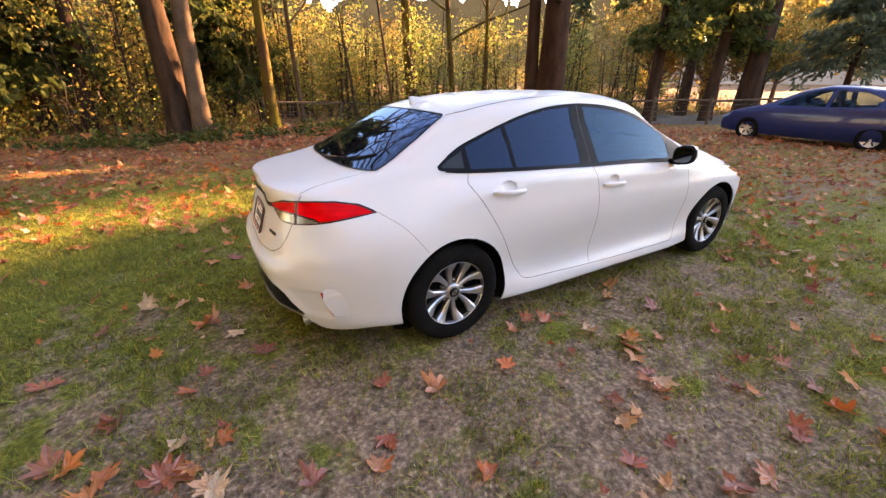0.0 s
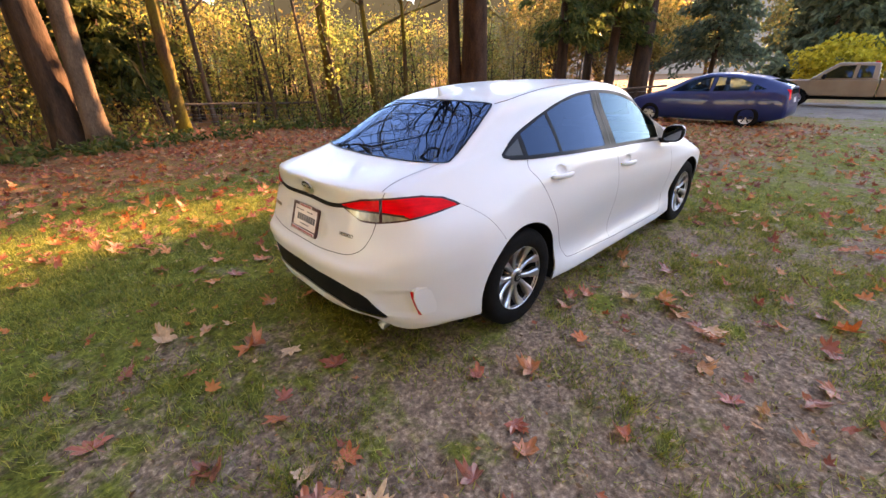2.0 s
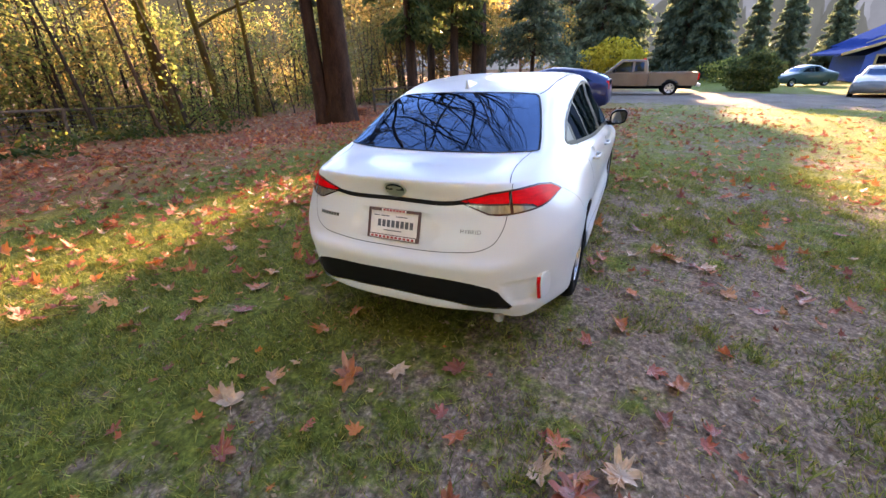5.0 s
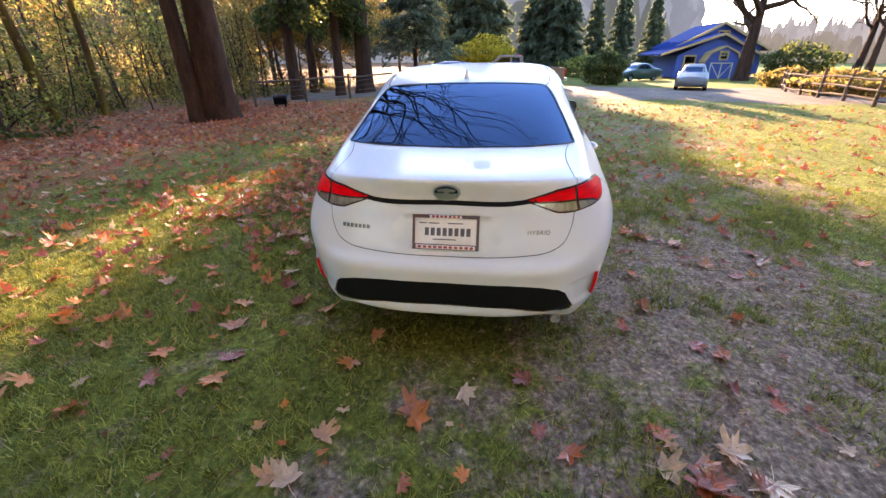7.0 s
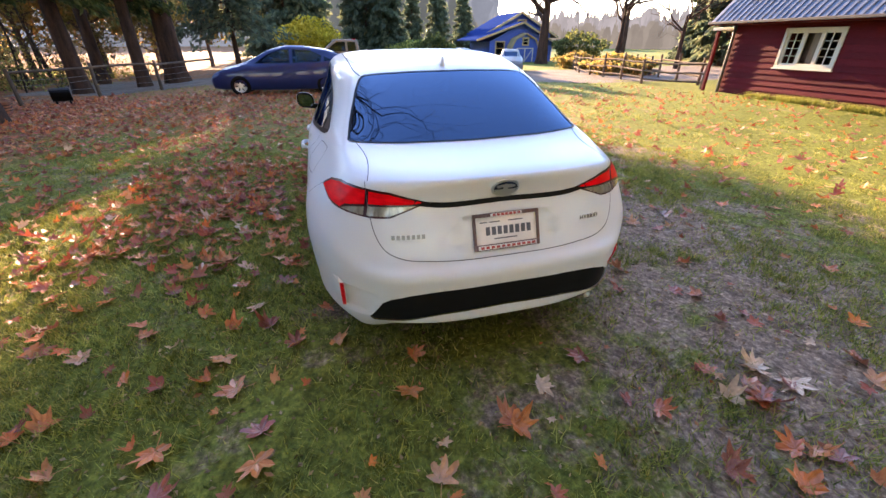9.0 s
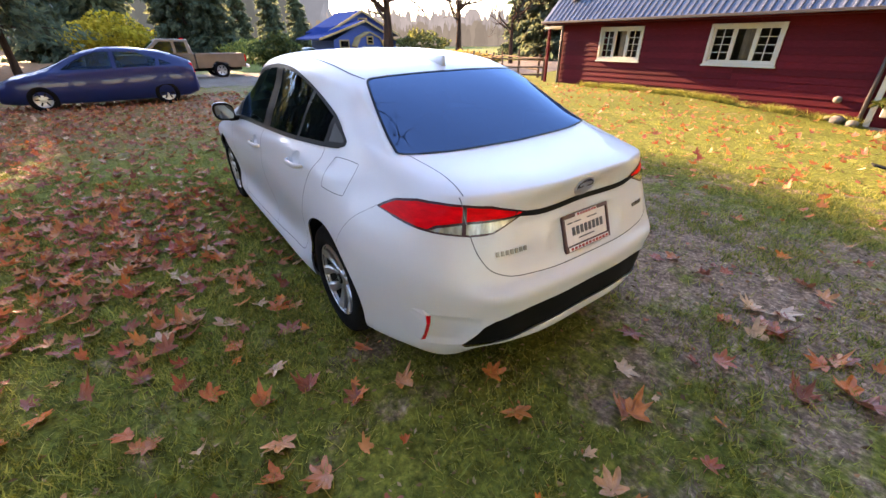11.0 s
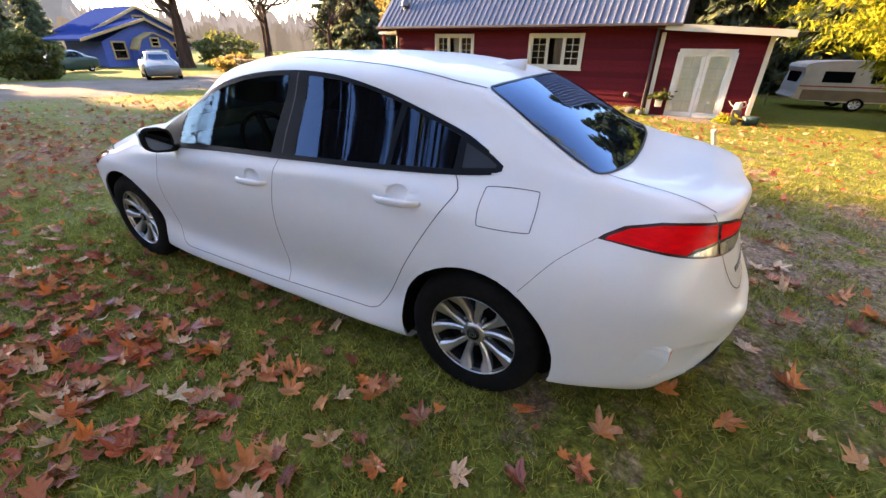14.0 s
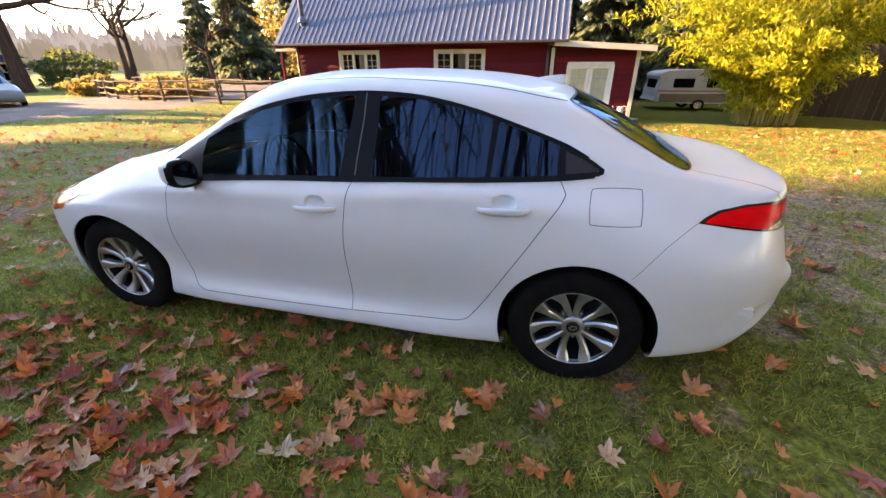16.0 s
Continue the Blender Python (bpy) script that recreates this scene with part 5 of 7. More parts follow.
def conifer_meshes(seed, h, r, z0, n_br, r_crown, spray, n_spray, lean=(0, 0)):
    rng = np.random.default_rng(seed)
    tb, cb = Buf(), Buf()
    line = trunk_line(rng, h, 0.008, 26, lean)
    rough_tube(tb, rng, line, flared(h, r, 26, 0.05, 0.35), 16, 0.05)
    for k in range(n_br):
        f = (k + rng.random()) / n_br
        z = z0 + (h - z0) * f ** 1.15
        a = rng.uniform(0, 6.283)
        L = r_crown * (1 - f) ** 0.75 * rng.uniform(0.55, 1.1) + 0.3
        s = np.linspace(0, 1, 6)
        base = np.array([np.interp(z, line[:, 2], line[:, 0]), np.interp(z, line[:, 2], line[:, 1]), z])
        drop = rng.uniform(0.15, 0.5)
        pts = base + np.stack([np.cos(a) * L * s, np.sin(a) * L * s, L * (0.12 * s - drop * s * s)], 1)
        tb.tube(pts, np.linspace(0.035 * (1 - f) + 0.012, 0.006, 6), 4)
        u = rng.uniform(0.12, 1.0, n_spray) ** 0.8
        c = base + np.stack([np.cos(a) * L * u, np.sin(a) * L * u, L * (0.12 * u - drop * u * u)], 1)
        c += rng.normal(size=(n_spray, 3)) * np.array([0.16, 0.16, 0.10]) * (0.4 + L * 0.28)
        cb.leaves(rng, c, spray, 2.4, 0.55, (math.cos(a) * 0.5, math.sin(a) * 0.5, -0.55))
    return tb.mesh("trunk", True), cb.mesh("crown")


def branch_out(rng, buf, start, way, length, r, depth, ends, spread=0.62, seg=6, up=0.12, floor=1.2):
    n = 6
    pts = [np.array(start, float)]
    d = np.array(way, float)
    for _ in range(n - 1):
        d = d + rng.normal(size=3) * 0.13 + np.array([0, 0, up * 0.35])
        if pts[-1][2] < floor + 1.0:
            d[2] = max(d[2], 0.25)
        d /= np.linalg.norm(d)
        pts.append(pts[-1] + d * length / (n - 1))
    pts = np.array(pts)
    buf.tube(pts, np.linspace(r, r * 0.62, n), max(3, seg))
    ends.append(pts[-1])
    if depth == 0:
        return
    kids = rng.integers(2, 4) + (1 if depth > 2 else 0)
    for k in range(kids):
        i = rng.integers(2, n) if k else n - 1
        side = rng.normal(size=3)
        side -= d * np.dot(side, d)
        side /= np.linalg.norm(side)
        w = d + side * spread * rng.uniform(0.6, 1.4)
        w /= np.linalg.norm(w)
        branch_out(rng, buf, pts[i], w, length * rng.uniform(0.58, 0.82), r * (0.62 if k == 0 else 0.48), depth - 1, ends, spread, seg - 1, up, floor)


def bare_tree_meshes(seed, h, r, first, depth, spread, arms=5, leaves=0, reach=None, lean=(0, 0), floor=1.2, leaf=0.13):
    rng = np.random.default_rng(seed)
    tb, lb, cb = Buf(), Buf(), Buf()
    line = trunk_line(rng, h, 0.012 if r > .25 else 0.03, 14, lean)
    rough_tube(tb, rng, line, flared(h, r, 14, 0.45, 0.28), 18, 0.06)
    ends = []
    for k in range(arms):
        a = 6.283 * (k + rng.uniform(-0.25, 0.25)) / arms
        z = first + (h - first) * (k + 1) / arms
        p = np.array([np.interp(z, line[:, 2], line[:, 0]), np.interp(z, line[:, 2], line[:, 1]), z])
        d = np.array([math.cos(a), math.sin(a), rng.uniform(0.35, 0.9)])
        branch_out(rng, lb, p, d / np.linalg.norm(d), h * rng.uniform(0.42, 0.6), r * 0.42, depth, ends, spread, floor=floor)
    for p, d, L, rr in (reach or []):
        branch_out(rng, lb, p, np.array(d) / np.linalg.norm(d), L, rr, depth, ends, spread, floor=floor)
    crown = None
    if leaves:
        e = np.array(ends)
        c = e[rng.integers(0, len(e), leaves)] + rng.normal(size=(leaves, 3)) * (0.28 + leaf - 0.13)
        cb.leaves(rng, c, leaf, 1.2)
        crown = cb.mesh("crown")
    return tb.mesh("trunk", True), lb.mesh("branchwork", True), crown


# the big old maple with two stems, whose bare limbs reach over the car
tr, lm, cr = bare_tree_meshes(11, 9.0, 0.55, 3.6, 4, 0.6, 6, 0, [((0, -.2, 4.2), (-.75, -.62, .38), 7.6, .12), ((0, 0, 5.4), (-.62, -.75, .5), 7.0, .12), ((0, 0, 6.5), (-.9, -.45, .6), 7.5, .12), ((0, 0, 7.5), (-.66, -.62, .8), 7.5, .12)], (0.0, 0.0), 4.0)
maple = tree_thing("maple_tree", pose(11.18, 11.77, gz(11.18, 11.77)), "old dark maple with two stems and bare limbs", M_MAPLEBARK, tr, None, None, lm)
tr2, lm2, _ = bare_tree_meshes(12, 8.0, 0.27, 4.0, 3, 0.6, 4, 0, None, (0.0, 0.0), 4.0)
obj("second_stem", tr2, M_MAPLEBARK, maple, "", pose(-.46, .50, 0))
obj("branchwork", lm2, M_MAPLEBARK, maple, "", pose(-.46, .50, 0))
# stems at the woodland's edge
EDGE = [(-.18, 14.2, .25, 0.0, .03, 21, M_GREYBARK, "thick grey-brown tree trunk with peeling bark"), (-.66, 14.7, .40, 0.0, .03, 22, M_BARK, "dark tree trunk beside a lighter one"), (2.05, 15.7, .20, .0, .02, 23, M_MOSSBARK, "slender mossy tree with bare limbs"),
        (7.75, 16.4, .23, -.01, .0, 24, M_MOSSBARK, "straight tree trunk with yellow moss"), (-3.4, 17.5, .20, .08, .02, 25, M_BARK, "dark tree trunk leaning in the wood"), (3.4, 17.4, .09, .0, .0, 26, M_GREYBARK, "thin pale tree trunk in the wood"),
        (6.7, 15.6, .055, -.16, .0, 27, M_GREYBARK, "thin pale leaning trunk"), (10.6, 17.6, .15, -.10, .0, 28, M_MOSSBARK, "thin mossy leaning trunk"), (11.9, 17.0, .11, -.03, .0, 29, M_MOSSBARK, "thin mossy trunk in the wood"), (-6.5, 15.5, .24, .0, .0, 30, M_BARK, "dark tree trunk in the wood")]
for x, y, r, lx, ly, seed, bark, lab in EDGE:
    a, b, c = bare_tree_meshes(seed, 9.5, r, 2.3 if r < .2 else 4.2, 2 if r > .2 else 3, 0.65, 6, 420, None, (lx, ly))
    tree_thing("woodland_tree", pose(x, y, gz(x, y)), lab, bark, a, c, M_OLIVE if seed % 2 else M_YELLOW, b, "trees at the woodland edge")
# tall firs behind the blue car
for x, y, r, seed, z0, rc, lab in ((23.6, 10.9, .50, 41, 9.5, 1.5, "massive fir trunk with drooping green branches"), (22.3, 12.0, .29, 42, 3.4, 1.9, "straight fir trunk by the wire fence"), (19.8, 13.4, .31, 43, 3.4, 2.2, "dark fir trunk with a low bare branch"), (24.5, 14.6, .27, 44, 4.5, 2.4, "reddish fir trunk behind the wire fence")):
    a, b = conifer_meshes(seed, 19, r, z0, 110, rc, 0.15, 85, (-.02 if seed == 43 else 0.0, 0.0))
    tree_thing("fir_tree", pose(x, y, gz(x, y)), lab, M_BARK, a, b, M_NEEDLE, None, "firs behind the blue car")
# the haze-paled needle colour again, for its backlit boughs
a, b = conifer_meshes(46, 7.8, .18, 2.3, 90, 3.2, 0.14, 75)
tree_thing("fir_tree", pose(27.8, 8.6, gz(27.8, 8.6)), "young fir with drooping branches beyond the drive", M_BARK, a, b, M_HAZENEEDLE, None, "firs behind the blue car")
# dark conifers standing inside the wood
for x, y, h, seed, z0, rc in ((-4.6, 18.2, 8.5, 81, 1.6, 2.4), (1.0, 20.0, 8.5, 83, 1.6, 2.4)):
    a, b = conifer_meshes(seed, h, .2, z0, 110, rc, 0.17, 110)
    tree_thing("fir_tree", pose(x, y, gz(x, y)), "dark green conifer among bare woodland stems", M_BARK, a, b, M_NEEDLE, None, "conifers in the wood")
# far conifers: three built, the rest copied
far = []
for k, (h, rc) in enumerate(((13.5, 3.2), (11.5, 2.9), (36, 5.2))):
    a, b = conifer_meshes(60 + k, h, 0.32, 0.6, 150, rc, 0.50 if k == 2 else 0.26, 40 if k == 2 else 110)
    far.append(tree_thing("conifer", pose(0, 0, -50), "tall conifer across the drive, needles paled for haze", M_BARK, a, b, M_HAZENEEDLE, None, "conifers in the distance"))
rngp = random.Random(5)
SPOTS = [(76, 13.1), (74, 13.9), (77, 9.3), (75, 5.7), (56, -.6), (54, -1.9), (51.5, -3.6), (57, -5.0), (66, -13.5), (48, -46), (53, -51), (45, -52), (47, -60), (74, 7.3), (77, 8.5), (73, 8.95), (79, 8.7), (75, 7.7), (81, 8.0), (86, -3), (90, -14), (88, -24), (38, 37), (54, 38),
         (30, -30), (34, -36), (26, -34), (20, -38), (40, -42), (14, -34), (8, -30), (2, -28), (-4, -26), (-9, -24), (-14, -22), (-20, -25), (-14, 21), (-8, 24), (-2, 27), (4, 29), (-6, -31), (1.8, -24.5), (-1.6, -23), (-5.4, -22), (-9.5, -20.5), (12, -42), (-16, -30),
         (-11, 30), (1, 34), (-22, 26)]
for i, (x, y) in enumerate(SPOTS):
    # 36 m copies around x 75 are added sun blockers, shading car and lawn
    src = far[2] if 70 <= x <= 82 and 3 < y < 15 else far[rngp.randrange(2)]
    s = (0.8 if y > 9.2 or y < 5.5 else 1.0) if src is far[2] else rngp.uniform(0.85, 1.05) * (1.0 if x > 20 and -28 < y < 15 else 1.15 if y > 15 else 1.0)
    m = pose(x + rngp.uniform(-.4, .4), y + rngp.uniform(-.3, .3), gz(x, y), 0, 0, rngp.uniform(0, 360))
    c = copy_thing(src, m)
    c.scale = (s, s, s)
for f in far:
    for ch in list(f.children):
        bpy.data.objects.remove(ch)
    bpy.data.objects.remove(f)

# flat wooded backdrops far beyond the drive; haze and light painted as emission
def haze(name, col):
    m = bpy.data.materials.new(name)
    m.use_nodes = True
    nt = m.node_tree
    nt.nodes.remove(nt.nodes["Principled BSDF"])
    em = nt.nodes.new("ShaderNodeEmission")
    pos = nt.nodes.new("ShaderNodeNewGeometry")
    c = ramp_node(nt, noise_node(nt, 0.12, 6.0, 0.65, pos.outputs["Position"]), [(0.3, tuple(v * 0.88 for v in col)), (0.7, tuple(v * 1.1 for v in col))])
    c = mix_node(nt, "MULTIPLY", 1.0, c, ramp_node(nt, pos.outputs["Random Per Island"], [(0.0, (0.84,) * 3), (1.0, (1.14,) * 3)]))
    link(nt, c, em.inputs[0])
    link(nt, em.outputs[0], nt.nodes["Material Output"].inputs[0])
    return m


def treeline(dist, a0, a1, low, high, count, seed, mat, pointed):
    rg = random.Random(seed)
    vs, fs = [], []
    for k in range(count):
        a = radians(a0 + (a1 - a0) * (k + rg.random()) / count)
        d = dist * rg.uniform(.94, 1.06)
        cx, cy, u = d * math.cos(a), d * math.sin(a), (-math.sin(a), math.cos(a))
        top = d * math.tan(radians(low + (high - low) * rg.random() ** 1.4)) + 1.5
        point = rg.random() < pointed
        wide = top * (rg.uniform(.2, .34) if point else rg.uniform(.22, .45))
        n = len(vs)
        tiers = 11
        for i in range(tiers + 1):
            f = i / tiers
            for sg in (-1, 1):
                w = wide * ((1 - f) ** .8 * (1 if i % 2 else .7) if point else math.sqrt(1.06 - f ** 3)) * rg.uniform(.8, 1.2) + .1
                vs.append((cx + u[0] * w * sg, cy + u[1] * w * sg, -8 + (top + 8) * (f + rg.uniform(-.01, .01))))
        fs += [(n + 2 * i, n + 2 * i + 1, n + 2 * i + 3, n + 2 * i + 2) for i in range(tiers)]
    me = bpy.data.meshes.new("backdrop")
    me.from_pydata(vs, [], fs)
    tagged(obj("backdrop", me, mat), "flat glowing backdrop of distant conifers, haze painted in", "distant trees", kind="structure")


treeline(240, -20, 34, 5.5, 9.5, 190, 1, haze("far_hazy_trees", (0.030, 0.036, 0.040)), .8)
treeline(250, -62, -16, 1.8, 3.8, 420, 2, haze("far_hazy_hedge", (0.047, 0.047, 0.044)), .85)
# this layer's warm glow stands for bright sunlit woodland behind the stems
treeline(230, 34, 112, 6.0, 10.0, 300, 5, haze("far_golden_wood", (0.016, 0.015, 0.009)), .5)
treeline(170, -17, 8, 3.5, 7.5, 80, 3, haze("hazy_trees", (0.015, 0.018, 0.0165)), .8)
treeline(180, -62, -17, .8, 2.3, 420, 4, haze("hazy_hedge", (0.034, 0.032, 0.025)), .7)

# unseen golden trees added behind the car, sunlit, to bounce warm light onto it
a, b, c = bare_tree_meshes(88, 6.5, .22, 1.6, 3, 0.7, 7, 7000, None, (0, 0), 1.2, 0.30)
gold = tree_thing("autumn_tree", pose(-13, 9, gz(-13, 9)), "unseen golden tree added to bounce warm light onto the car", M_GREYBARK, a, c, M_GOLD, b, "golden trees behind the car")
for x, y, turn, s in ((-14, 5, 70, 1.2), (-13.5, 1, 140, 1.1), (-15, -3, 200, 1.3), (-14, -7, 265, 1.2), (-19, 8, 310, 2.0), (-20, 2, 25, 2.1), (-20.5, -4, 100, 2.0), (-20, -10, 170, 2.1), (-15, -10.5, 220, 1.3), (-15.5, -16, 290, 1.6), (-20, 14, 60, 2.0), (-26, -1, 200, 2.6), (-26, 8, 330, 2.6), (-26, -10, 90, 2.6)):
    o = copy_thing(gold, pose(x, y, gz(x, y), 0, 0, turn))
    o.scale = (s, s, s)

# brown-gold trees beyond the drive and behind the firs
a, b, c = bare_tree_meshes(89, 5.5, .20, 1.4, 3, 0.7, 7, 5200, None, (0, 0), 1.0, 0.24)
brown = tree_thing("autumn_tree", pose(40, 21, gz(40, 21)), "brown-gold autumn tree in hazy backlight", M_GREYBARK, a, c, M_YELLOW, b, "autumn trees beyond the drive")
for x, y, turn, s in ((33, 22, 300, 1.0), (30, 16.5, 40, .7), (34, 19, 110, .8), (37, 15.5, 200, .8), (42, 17.5, 280, .9), (28.5, 19.5, 20, .75), (47, 14.5, 350, .9), (31, 13.6, 130, .55), (41, -55, 77, 1.5)):
    o = copy_thing(brown, pose(x, y, gz(x, y), 0, 0, turn))
    o.scale = (s, s, s)

# saplings and brush of the wood, as one stand
rng = np.random.default_rng(77)
tb, yb, ob_ = Buf(), Buf(), Buf()
n_sap = 330
for k in range(n_sap):
    x = rng.uniform(-22, 13) if k < 240 else rng.uniform(13, 30)
    y0 = 15.2 if x < 9 else 15.6 if x < 26 else 15.0
    y = y0 + abs(rng.normal()) * 9 + rng.uniform(0, 4)
    if abs(x - 8.2) < 1.0 and y < 12:
        continue
    h = rng.uniform(3.6, 5.6)
    line = trunk_line(rng, h, 0.05, 8, rng.normal(size=2) * 0.05) + np.array([x, y, gz(x, y)])
    r = rng.uniform(0.025, 0.09)
    tb.tube(line, np.linspace(r * 1.3, r * 0.25, 8), 5)
    nl = int(rng.uniform(300, 760))
    lay = rng.integers(4, 9)
    cs = []
    for j in range(lay):
        zz = rng.uniform(0.08, 1.0) ** 1.3 * h
        a = rng.uniform(0, 6.283)
        L = rng.uniform(0.5, 1.9)
        b0 = np.array([np.interp(zz, line[:, 2] - line[0, 2], line[:, 0]), np.interp(zz, line[:, 2] - line[0, 2], line[:, 1]), zz + line[0, 2]])
        tip = b0 + np.array([math.cos(a) * L, math.sin(a) * L, rng.uniform(0.1, 0.9)])
        tb.tube(np.linspace(b0, tip, 4) + rng.normal(size=(4, 3)) * 0.04, np.linspace(r * 0.45, 0.005, 4), 3)
        u = rng.uniform(0.3, 1.05, nl // lay)[:, None]
        cs.append(b0 * (1 - u) + tip * u + rng.normal(size=(nl // lay, 3)) * 0.30)
    (yb if rng.random() < (0.58 if x > 4 else 0.36) else ob_).leaves(rng, np.concatenate(cs), rng.uniform(0.065, 0.11), 1.3)
# low brush
for k in range(250):
    x = rng.uniform(-20, 34)
    y0 = 14.8
    y = y0 + abs(rng.normal()) * 6 + (2.0 if 7 < x < 22 else 0)
    n = 90
    hh = rng.uniform(0.3, 1.6)
    c = np.array([x, y, gz(x, y)]) + rng.normal(size=(n, 3)) * np.array([0.5, 0.5, 0.0]) + np.stack([np.zeros(n), np.zeros(n), np.abs(rng.normal(size=n)) * hh * 0.6], 1)
    (ob_ if rng.random() < 0.65 else yb).leaves(rng, c, 0.085, 1.5)
    for j in range(5):
        tip = np.array([x, y, gz(x, y)]) + np.array([rng.normal() * 0.5, rng.normal() * 0.5, hh * rng.uniform(0.8, 1.8)])
        base = np.array([x + rng.normal() * 0.1, y + rng.normal() * 0.1, gz(x, y) - 0.02])
        tb.tube(np.stack([base, (base + tip) / 2 + rng.normal(size=3) * 0.05, tip]), [0.012, 0.009, 0.004], 3)
wood = thing("woodland", pose(0, 0, 0), "dense autumn woodland of thin saplings and brush", "woodland", kind="stuff")
obj("stems", tb.mesh("stems", True), surface("sapling_bark", (0.095, 0.062, 0.042), 0.95, spec=0.1, col2=(0.045, 0.030, 0.022), scale=3, fine_amt=0.4, rnd="island"), wood)
obj("yellow_leaves", yb.mesh("yellow_leaves"), M_YELLOW, wood)
obj("olive_leaves", ob_.mesh("olive_leaves"), M_OLIVE, wood)

# ferns and weeds along the woodland's edge
rng = np.random.default_rng(78)
fb = Buf()
for k in range(110):
    x = rng.uniform(-9, 9)
    y = 13.3 + 0.45 * rng.normal() + 0.4 * math.sin(x * 1.3) + (0.0 if x < 3 else 1.6)
    p0 = np.array([x, y, gz(x, y)])
    n = 26
    c = p0 + np.stack([rng.normal(size=n) * 0.22, rng.normal(size=n) * 0.22, np.abs(rng.normal(size=n)) * 0.16 + 0.03], 1)
    fb.leaves(rng, c, 0.075, 2.4, 0.2)
tagged(obj("undergrowth", fb.mesh("undergrowth"), M_FERN), "low green ferns and weeds at the woodland edge", "undergrowth", kind="stuff")

# bare trees beyond the drive
for x, y, r, h, seed, lab in ((38.5, -17.3, .56, 5.8, 51, "bare spreading tree before the blue house"), (50.0, -35.0, .34, 6.4, 52, "bare orchard tree beyond the rail fence"), (27, -23, .18, 3.6, 53, "small bare fruit tree"), (36, -24, .25, 5.0, 54, "bare tree in the far garden")):
    a, b, c = bare_tree_meshes(seed, h, r, h * 0.55, 4, 0.75, 5, 0)
    tree_thing("bare_tree", pose(x, y, gz(x, y)), lab, M_BARK, a, None, None, b, "bare trees beyond the drive")


def bush(name, x, y, w, h, n, mat, label, size=0.12, seed=1):
    rng = np.random.default_rng(seed)
    t = thing(name, pose(x, y, gz(x, y)), label, "bush")
    b, s = Buf(), Buf()
    d = rng.normal(size=(n, 3))
    d /= np.linalg.norm(d, axis=1)[:, None]
    lump = 1 + 0.22 * np.sin(d[:, 0] * 5 + seed) * np.sin(d[:, 1] * 4 + 1) + 0.15 * np.sin(d[:, 2] * 7)
    rad = rng.uniform(0.45, 1.0, n) ** 0.5 * lump
    c = d * rad[:, None] * np.array([w / 2, w / 2, h / 2]) + np.array([0, 0, h * 0.48])
    c[:, 2] = np.abs(c[:, 2])
    b.leaves(rng, c, size, 1.6)
    for k in range(14):
        tip = c[rng.integers(0, n)]
        s.tube(np.stack([np.array([tip[0] * 0.1, tip[1] * 0.1, -0.05]), tip * np.array([0.5, 0.5, 0.55]), tip]), [0.03, 0.02, 0.008], 4)
    obj("stems", s.mesh("stems", True), M_GREYBARK, t)
    obj("foliage", b.mesh("foliage"), mat, t)
    return t


bush("bush", 30.2, -4.4, 2.9, 2.3, 2600, M_NEEDLE, "dark rounded evergreen bush by the drive", 0.16, 3)
bush("bush", 47.5, 4.9, 6.0, 4.2, 3200, M_GOLD, "bright yellow autumn bush across the drive", 0.25, 4)
bush("bush", 45, -5.6, 4.6, 2.2, 2200, M_OLIVE, "brown-green shrub beside the parked cars", 0.16, 5)
bush("bush", 40.5, -22.5, 5.5, 3.0, 2400, M_NEEDLE, "dark hedge bush beside the blue house", 0.22, 6)
bush("bush", 22, -14.0, 4.0, 1.1, 2600, M_YELLOW, "golden shrub behind the rail fence", 0.16, 7)
bush("bush", 17.5, -24, 6.5, 6.5, 4200, M_YELLOW, "tall golden-leaved shrub behind the barn", 0.22, 8)
bush("bush", 29, -15.5, 3.2, 1.2, 1900, M_YELLOW, "golden shrub behind the rail fence", 0.16, 9)

# bamboo clump by the lean-to
rng = np.random.default_rng(91)
bam = thing("bamboo", pose(-6.0, -11.9, gz(-6, -11.9)), "tall yellow-green bamboo clump in sunlight", "bamboo")
cb, lb = Buf(), Buf()
for k in range(130):
    a, rr = rng.uniform(0, 6.283), 1.0 * math.sqrt(rng.random())
    p = np.array([math.cos(a) * rr * 1.0, math.sin(a) * rr * 0.7, -0.1])
    h = rng.uniform(3.0, 6.2)
    out = np.array([math.cos(a), math.sin(a) * 0.8, 0]) * rng.uniform(0.6, 3.0) * (0.5 + rr) * (0.8 if math.cos(a) < 0 else 1.2)
    s = np.linspace(0, 1, 9)[:, None]
    line = p + out * s ** 2.2 + np.array([0, 0, h]) * s - np.array([0, 0, 1.1]) * s ** 4
    cb.tube(line, np.linspace(0.020, 0.005, 9), 5)
    for j in range(13):
        u = rng.uniform(0.30 if rng.random() < .8 else .16, 1.0)
        n = int(rng.uniform(26, 52))
        way = rng.normal(size=3) * np.array([1, 1, .35])
        way /= np.linalg.norm(way)
        at_ = np.array([np.interp(u, s[:, 0], line[:, i]) for i in range(3)]) + way * rng.uniform(.1, .45)
        c = at_ + rng.normal(size=(n, 3)) * np.array([0.13, 0.13, 0.08]) + way * rng.uniform(0, .3, n)[:, None]
        lb.leaves(rng, c, 0.043, 4.2, 0.0, (0.6 * way[0], 0.6 * way[1], -0.6))
tagged(obj("culm_stand", cb.mesh("culm_stand", True), surface("bamboo_culm", (0.48, 0.38, 0.11), 0.5, col2=(0.34, 0.30, 0.08), scale=8), bam), kind="stuff")
